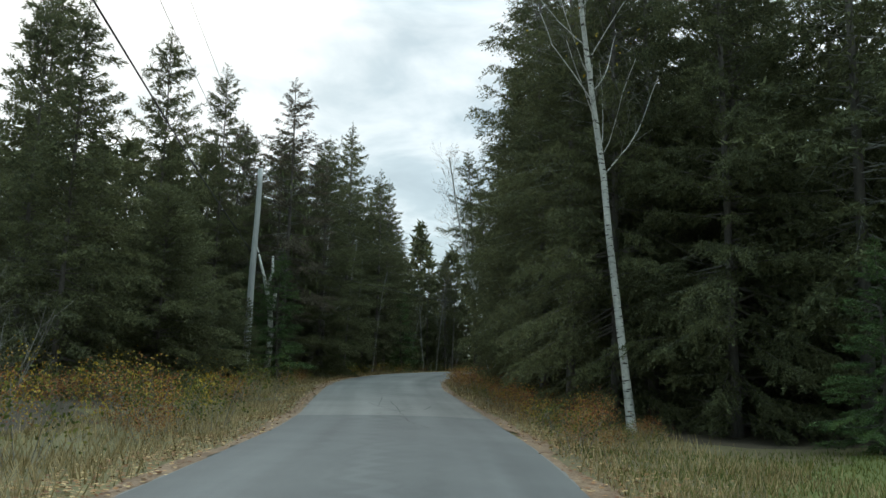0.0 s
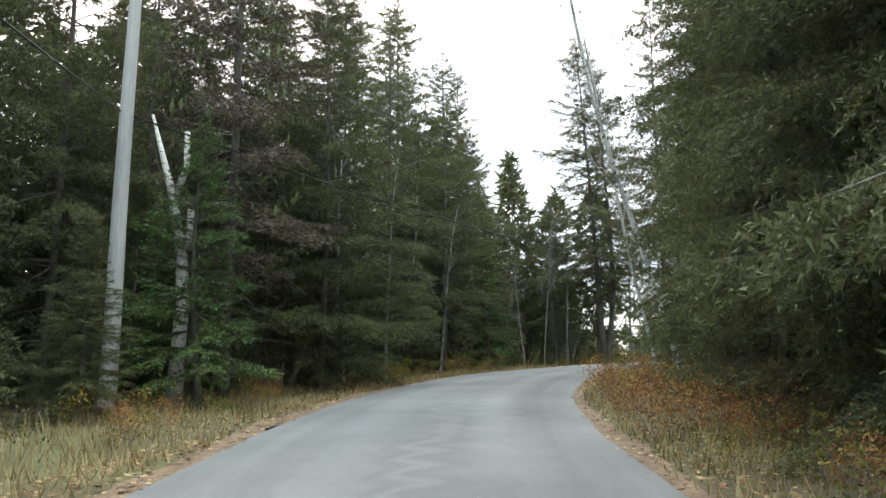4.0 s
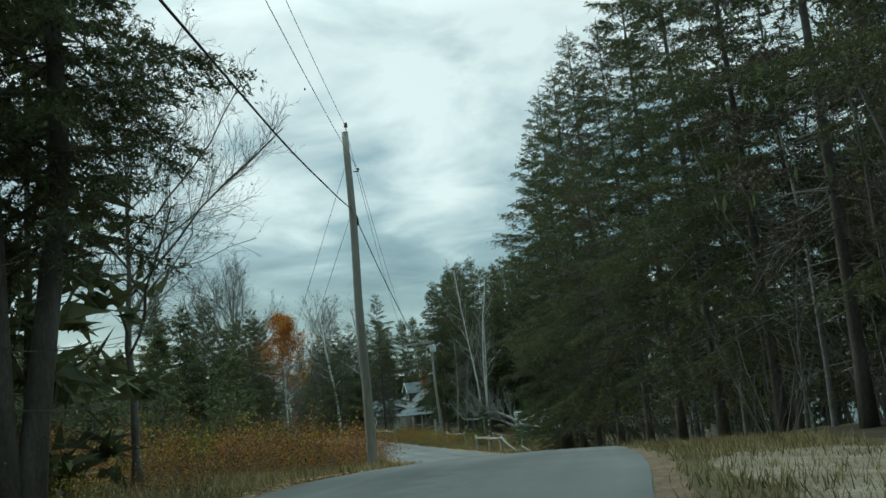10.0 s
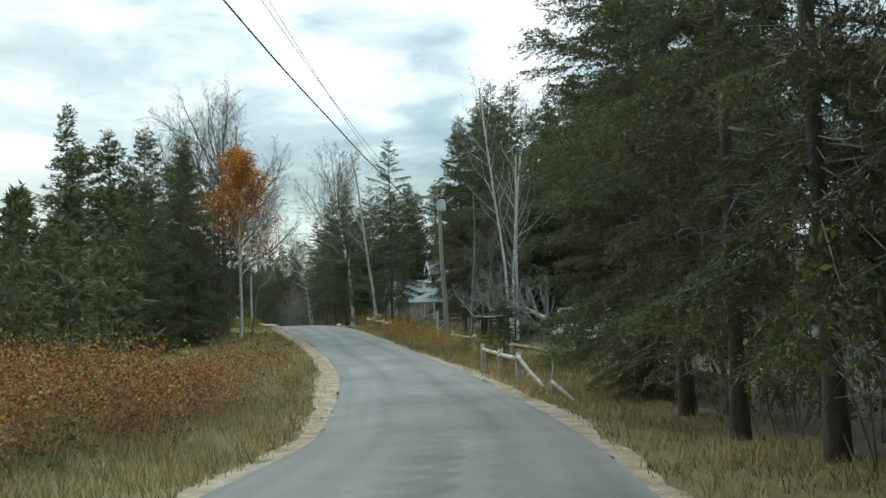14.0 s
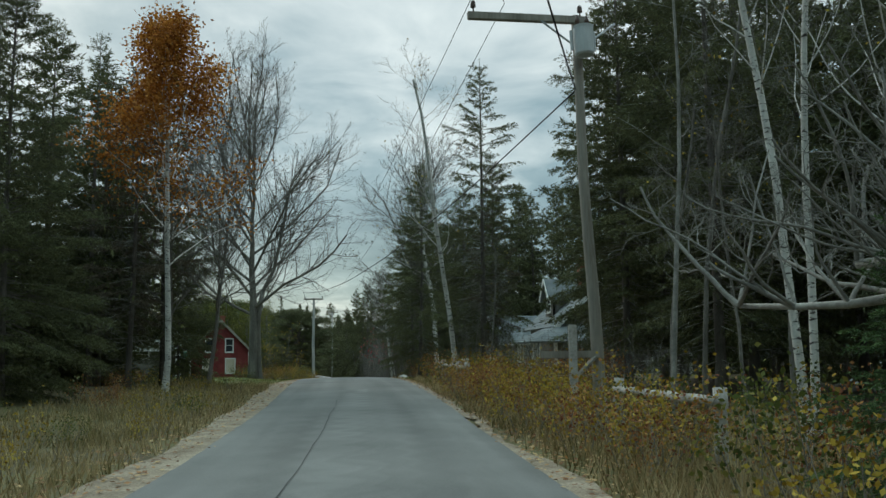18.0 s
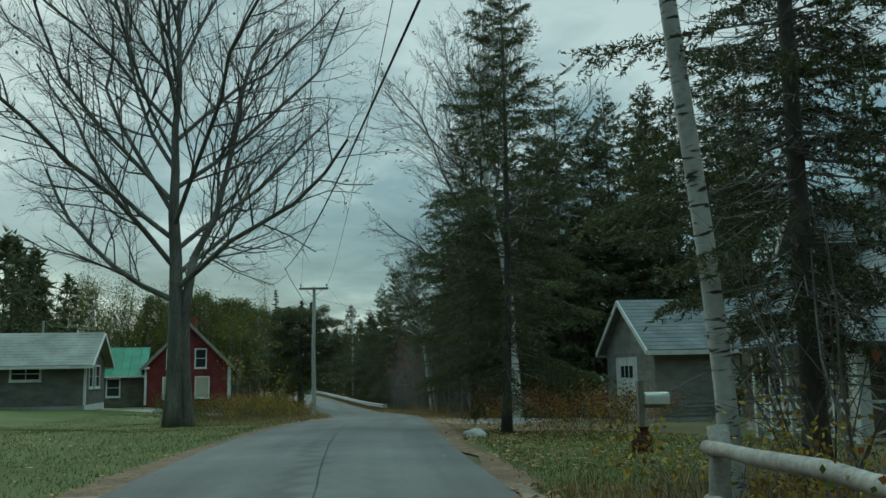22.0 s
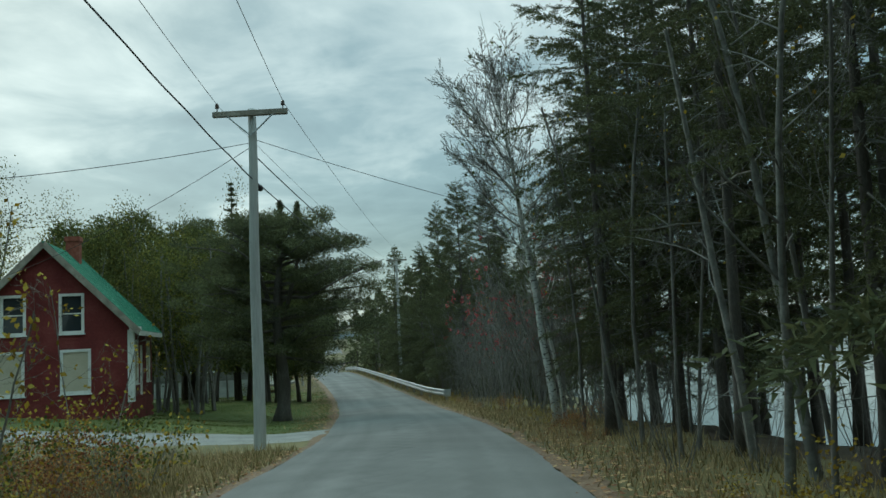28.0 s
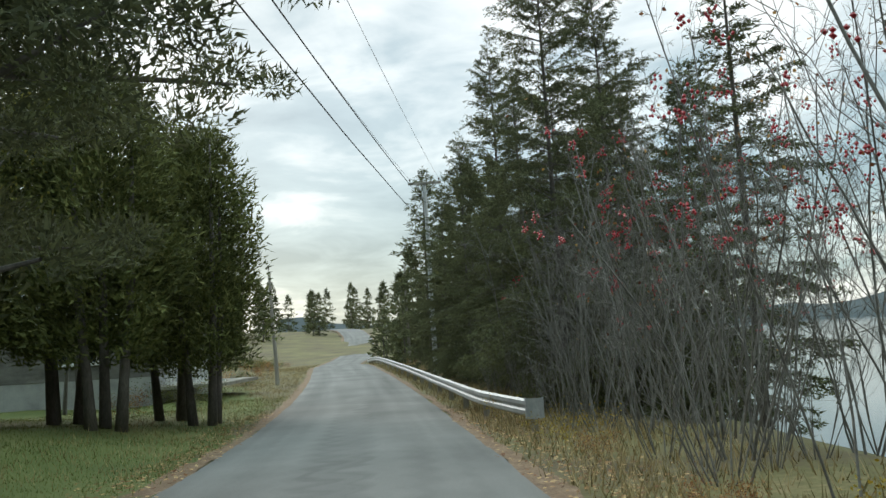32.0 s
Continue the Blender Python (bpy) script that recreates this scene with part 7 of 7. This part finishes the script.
def split_fence(feet, label, drops=()):
    ob = thing("rail_fence", label, "fence")
    tops = []
    for i, (x, yy) in enumerate(feet):
        z = gz(x, yy)
        lx, ly = 0.07 * math.sin(i * 2.1 + 1), 0.07 * math.cos(i * 1.7)
        part("post", rough_log((x, yy, z - 0.3), (x + lx, yy + ly, z + 1.05 + 0.06 * math.sin(i * 3.3)), 0.088, i, 10), M_LOG, ob, smooth=True)
        tops.append(Vector((x, yy, z)))
    for i, (a, b) in enumerate(zip(tops, tops[1:])):
        for h in (0.88, 0.42):
            if (i, h) in drops:
                continue
            part("rail", rough_log(a + Vector((-0.03, -0.12, h)), b + Vector((-0.03, 0.12, h - 0.04)), 0.068, 50 + i, 10), M_LOG, ob, "weathered pale log rail", smooth=True)


split_fence([(16.25, 108.4), (16.45, 110.7), (17.0, 114.3)], "weathered split-rail log fence partly fallen", drops=((0, 0.42), (1, 0.42)))
split_fence([(18.75, 121.4), (18.85, 125.6)], "short length of weathered log fence in the shrubs", drops=((0, 0.42),))
tagged(part("fence_post", rough_log((17.8, 113.45, gz(17.8, 113.45) - 0.3), (17.82, 113.4, gz(17.8, 113.4) + 1.02), 0.075, 71, 10), M_LOG, smooth=True), "lone weathered fence post in the grass", "post")
tagged(part("fence_post", rough_log((15.72, 104.2, gz(15.72, 104.2) - 0.2), (15.8, 104.25, gz(15.72, 104.2) + 0.95), 0.03, 72, 8), M_LOG, smooth=True), "thin grey stake by the verge", "post")
split_fence([(18.1, 138.4), (18.3, 141.4), (18.25, 144.6), (18.4, 148.2)], "weathered split-rail log fence along the verge", drops=((0, 0.42), (1, 0.42)))
for i, (a, b, r) in enumerate((((16.22, 108.25, 0.92), (16.36, 106.3, 0.08), 0.06), ((15.72, 104.15, 0.5), (15.97, 103.2, 0.03), 0.06), ((17.75, 113.3, 1.04), (22.4, 118.0, 0.06), 0.08), ((17.8, 112.3, 0.06), (17.55, 110.0, 0.06), 0.06))):
    tagged(part("fallen_rail", rough_log((a[0], a[1], gz(*a[:2]) + a[2]), (b[0], b[1], gz(*b[:2]) + b[2]), r, 80 + i, 10), M_LOG, smooth=True), "fallen pale fence rail in the grass", "log", "fallen rails")


def guard_rail():
    ob = thing("guard_rail", "galvanised steel guard rail along the bend", "guard rail")
    k0, k1 = at_y(228.6), at_y(303)
    idx = list(range(k0, k1, 4))
    off = lambda i: HALF[i] + 0.75 + 0.6 * max(0, (233 - LINE[i, 1]) / 5)
    prof = [(0.0, 0.30), (0.05, 0.34), (0.05, 0.42), (0.0, 0.46), (0.0, 0.50), (0.05, 0.54), (0.05, 0.62), (0.0, 0.66)]
    for j in range(0, len(idx) - 1, 2):
        seg = idx[j:j + 3]
        g = Geo()
        v = []
        for i in seg:
            x, y = LINE[i, :2] + SIDE[i] * off(i)
            z = gz(x, y)
            for a, h in prof:
                v.append((x - SIDE[i, 0] * a, y - SIDE[i, 1] * a, z + h + 0.06))
        n = len(prof)
        fs = [(s * n + q, s * n + q + 1, (s + 1) * n + q + 1, (s + 1) * n + q) for s in range(len(seg) - 1) for q in range(n - 1)]
        back = [(p[0] + SIDE[seg[0], 0] * 0.012, p[1] + SIDE[seg[0], 1] * 0.012, p[2]) for p in v]
        g.add(v, fs)
        g.add(back, [f[::-1] for f in fs])
        part("beam", g, M_STEEL, ob)
        x, y = LINE[seg[0], :2] + SIDE[seg[0]] * (off(seg[0]) + 0.12)
        z = gz(x, y)
        part("post", bevel_box(x - 0.08, y - 0.08, z - 0.4, x + 0.08, y + 0.08, z + 0.72, 0.01), M_POLE, ob)
    i = k0
    x, y = LINE[i, :2] + SIDE[i] * off(i)
    z = gz(x, y)
    g = Geo()
    c = Vector((x + 0.14, y - 0.1, 0))
    v, n = [], 10
    for q in range(n):
        a = radians(150 + 240 * q / (n - 1))
        for h in (0.33, 0.75):
            v.append((c.x + 0.2 * math.cos(a), c.y + 0.2 * math.sin(a), z + h))
    g.add(v, [(2 * q, 2 * q + 2, 2 * q + 3, 2 * q + 1) for q in range(n - 1)])
    part("end_piece", g, M_STEEL, ob, "rounded steel end piece")


guard_rail()


def boulder(name, x, y, sx, sy, sz, mat, label, seed):
    bm = bmesh.new()
    bmesh.ops.create_icosphere(bm, subdivisions=3, radius=1)
    for v in bm.verts:
        n = noise.noise(v.co * 1.4 + Vector((seed, 0, 0))) * 0.28 + noise.noise(v.co * 4 + Vector((0, seed, 0))) * 0.07
        v.co = Vector((v.co.x * sx, v.co.y * sy, v.co.z * sz)) * (1 + n)
    me = bpy.data.meshes.new(name)
    bm.to_mesh(me)
    bm.free()
    me.materials.append(mat)
    ob = new(name, me)
    ob.matrix_basis = Matrix.Translation((x, y, gz(x, y) + sz * 0.45))
    return tagged(ob, label, "rock")


boulder("boulder", 17.95, 161.3, 0.28, 0.22, 0.17, M_STONE, "pale rounded boulder at the edge of the lawn", 3)
boulder("boulder", 24.5, 162.8, 0.3, 0.4, 0.2, M_STONE, "grey boulder among the leaves", 8)


def mailbox(x, y):
    """A post planted in an old milk can, with the box fixed to its side."""
    ob = thing("mailbox", "pale mailbox on a wooden post set in a rusty can", "mailbox", at=(x, y, gz(x, y)), turn=6)
    part("post", bevel_box(-0.055, -0.055, 0.3, 0.055, 0.055, 1.36, 0.012), M_POLE, ob)
    g = Geo()
    g.tube([(0, 0, 0.0), (0, 0, 0.02), (0, 0, 0.3), (0, 0, 0.42), (0, 0, 0.5), (0, 0, 0.52)], [0.18, 0.2, 0.2, 0.13, 0.13, 0.15], 18)
    part("milk_can", g, M_RUSTY, ob, "rusty brown milk can", smooth=True)
    part("arm", bevel_box(0.05, -0.04, 0.86, 0.5, 0.04, 0.93, 0.008), M_POLE, ob)
    g = Geo()
    v, n = [], 9
    for xx in (0.07, 0.55):
        v += [(xx, -0.1, 0.93), (xx, 0.1, 0.93)] + [(xx, 0.1 * math.cos(math.pi * q / (n - 1)), 1.06 + 0.09 * math.sin(math.pi * q / (n - 1))) for q in range(n)]
    k = n + 2
    g.add(v, [tuple(range(k)), tuple(range(k, 2 * k))[::-1]] + [(q, k + q, k + (q + 1) % k, (q + 1) % k) for q in range(k)])
    bx = part("box", g, M_WHITE, ob, "white metal mailbox")
    part("door", bevel_box(0.545, -0.09, 0.94, 0.565, 0.09, 1.08, 0.006), M_TANK, bx)


mailbox(20.5, 156.8)


def arm_post(x, y):
    """A grey timber post with a cross beam and a brace."""
    ob = thing("timber_post", "grey weathered timber post with cross beam and brace", "post", at=(x, y, gz(x, y)), turn=-8)
    part("post", bevel_box(-0.075, -0.075, -0.3, 0.075, 0.075, 2.0, 0.012), M_LOG, ob)
    part("beam", bevel_box(-0.62, 0.078, 1.36, 0.52, 0.15, 1.5, 0.01), M_POLE, ob)
    g = Geo()
    g.tube([(0.06, 0.11, 0.98), (0.44, 0.11, 1.38)], [0.045, 0.045], 6)
    part("brace", g, M_LOG, ob)


arm_post(18.5, 127.2)


def fallen_birch():
    """A birch bent over in an arch: two stems that lean towards the road and send up shoots."""
    rng = np.random.RandomState(5)
    ob = thing("bent_birch", "grey birch bent over in an arch above the fence", "tree")
    z = gz(21.3, 114.3)
    for j, (foot, mid, end, rise) in enumerate((((21.2, 114.2), (20.2, 116.1), (18.8, 118.3), 2.35), ((21.4, 114.8), (20.3, 116.7), (18.2, 119.5), 2.0))):
        pts = []
        for i in range(13):
            u = i / 12
            a = (1 - u) ** 2 * np.array(foot) + 2 * u * (1 - u) * np.array(mid) + u * u * np.array(end)
            pts.append(np.array([a[0], a[1], z - 0.15 + rise * math.sin(min(u * 2.0, 1.75)) ** 0.85]) + 0.035 * rng.randn(3) * (i > 0))
        g = Geo()
        g.tube(pts, [0.15 - 0.02 * j - 0.105 * i / 12 for i in range(13)], 10)
        part("trunk", g, M_LOG, ob, smooth=True)
        tw = (Geo(), Geo())
        for k in range(30):
            i = rng.randint(5, 13)
            d = unit(np.array([rng.randn() * 0.5 - 0.35, rng.randn() * 0.5 + 0.3, rng.uniform(0.1, 1.0)]))
            grow(rng, tw, [], pts[i], d, rng.uniform(0.9, 2.6), 0.026 * rng.uniform(0.6, 1.3), 0, dict(THICKET, wander=0.26, kids=(7, 4, 3)))
        part("branch", tw[0], M_DEADWOOD, ob)
        tagged(part("twigwork", tw[1], M_DEADWOOD, ob), kind="stuff")


fallen_birch()


def stump_birch():
    """A dead birch by the pole, broken off with a short fork."""
    x, y = -12.95, 40.4
    ob = thing("dead_birch", "dead white birch broken off beside the pole", "tree", at=(x, y, gz(x, y)))
    g = Geo()
    g.tube([(0, 0, -0.3), (0.05, 0, 1.0), (0.12, 0.0, 2.2), (-0.02, 0.1, 3.3), (-0.3, 0.1, 4.6), (-0.8, 0, 6.4)], [0.2, 0.16, 0.14, 0.12, 0.09, 0.03], 10)
    part("trunk", g, M_BIRCH, ob, smooth=True)
    g = Geo()
    g.tube([(-0.05, 0.1, 3.2), (0.16, 0.08, 3.6), (0.22, 0.06, 4.2)], [0.11, 0.10, 0.085], 9)
    part("stub", g, M_BIRCH, ob, smooth=True)
    g = Geo()
    g.tube([(-0.25, 0.1, 4.4), (0.0, 0.15, 5.2), (-0.05, 0.2, 6.0)], [0.08, 0.07, 0.06], 8)
    part("branch", g, M_BIRCH, ob, smooth=True)


stump_birch()


# ---- grass, leaves and litter ----
def strew(name, mat, bands, label, seed, size, upright=True, width=0.007, clumped=True, base=0.0):
    """Blades or fallen leaves in bands along the road: y0, y1, d0, d1, how many."""
    rng = np.random.RandomState(seed)
    X, Y, S = [], [], []
    for y0, y1, d0, d1, n, k in bands:
        i = rng.randint(at_y(y0), at_y(y1), n)
        d = rng.uniform(d0, d1, n)
        p = LINE[i, :2] + SIDE[i] * d[:, None] + 0.3 * rng.randn(n, 2)
        # gather in tussocks
        c = np.sin(p[:, 0] * 1.9 + np.cos(p[:, 1] * 1.1) * 2) * np.sin(p[:, 1] * 1.6 + p[:, 0] * 0.7)
        k_, o_ = near_road(p[:, 0], p[:, 1])
        bare = HALF[k_] + (np.where(o_ < 0, SAND_L[k_], SAND_R[k_]) - 0.1 if upright else -0.04) + 0.5 * rng.rand(n) ** 2
        keep = ((c > rng.uniform(-1.3, 0.7, n)) | (not clumped)) & ((np.abs(o_) > bare) | (d0 * d1 < 0))
        X.append(p[keep, 0])
        Y.append(p[keep, 1])
        S.append(np.full(keep.sum(), k) * rng.uniform(0.5, 1.35, keep.sum()))
    X, Y, S = np.concatenate(X), np.concatenate(Y), np.concatenate(S)
    n = len(X)
    P = np.column_stack([X, Y, turf(X, Y) + (base if upright else 0.07)])
    a = rng.rand(n) * 6.283
    if upright:
        D = np.column_stack([np.cos(a) * 0.55, np.sin(a) * 0.55, np.ones(n) + 0.2 * rng.randn(n)]) * (S * size)[:, None]
        b = a + rng.uniform(0.8, 2.2, n)
        W = np.column_stack([np.cos(b), np.sin(b), np.zeros(n)]) * (width * (0.6 + S))[:, None]
    else:
        D = np.column_stack([np.cos(a), np.sin(a), 0.12 * rng.randn(n)]) * (S * size)[:, None]
        W = np.column_stack([-np.sin(a), np.cos(a), 0.15 * rng.randn(n)]) * (S * size * 0.36)[:, None]
    g = Geo()
    if upright:
        v = np.stack([P - W, P + W, P + D], axis=1).reshape(-1, 3)
        g.v, g.n = [v.astype(np.float32)], len(v)
        g.f = [(3 * i, 3 * i + 1, 3 * i + 2) for i in range(n)]
    else:
        g.kites(P, D, W)
    return tagged(part(name, g, mat), label, "grass" if upright else "fallen leaves", kind="stuff")


strew("verge_grass", M_GRASS, [(-10, 76, -7, -2.75, 52000, 1.0), (-10, 62, 2.6, 6.0, 38000, 0.9), (62, 106, 2.65, 5.6, 30000, 0.8), (76, 108, -8, -2.65, 42000, 1.1), (106, 150, -7.5, -2.4, 42000, 1.0),
                               (104, 152, 2.5, 7.0, 56000, 1.25), (178, 200, -8, -2.7, 24000, 1.2), (184, 300, 2.65, 6.2, 52000, 1.0), (225, 320, -7, -2.8, 24000, 0.8)], "long dry autumn grass on the verges", 4, 0.19)
strew("lawn_grass", M_LAWNGRASS, [(150, 200, -14, -2.7, 70000, 1.0), (208, 250, -12, -2.8, 50000, 1.0), (150, 166, 2.7, 9, 26000, 1.0), (-5, 16, 3.2, 11, 30000, 1.3)], "short green lawn grass", 6, 0.055, width=0.0045, clumped=False, base=0.045)
strew("leaf_litter", M_LITTER, [(-8, 76, -3.9, -2.3, 17000, 0.9), (-8, 62, 2.3, 3.9, 10000, 0.9), (104, 152, 2.2, 3.9, 10000, 0.9), (150, 184, -9, -2.3, 2600, 0.9), (154, 172, 2.9, 9.0, 5600, 1.1), (172, 200, 2.3, 4.4, 4200, 1.0),
                                (176, 200, -4.8, -2.3, 6000, 1.0), (200, 236, 2.3, 4.2, 5000, 0.9), (208, 240, -3.9, -2.4, 3000, 0.9), (96, 150, -3.7, -2.1, 5000, 0.9), (150, 190, -2.4, 2.4, 160, 0.8)], "fallen brown and yellow leaves along the road", 9, 0.085, upright=False, clumped=False)
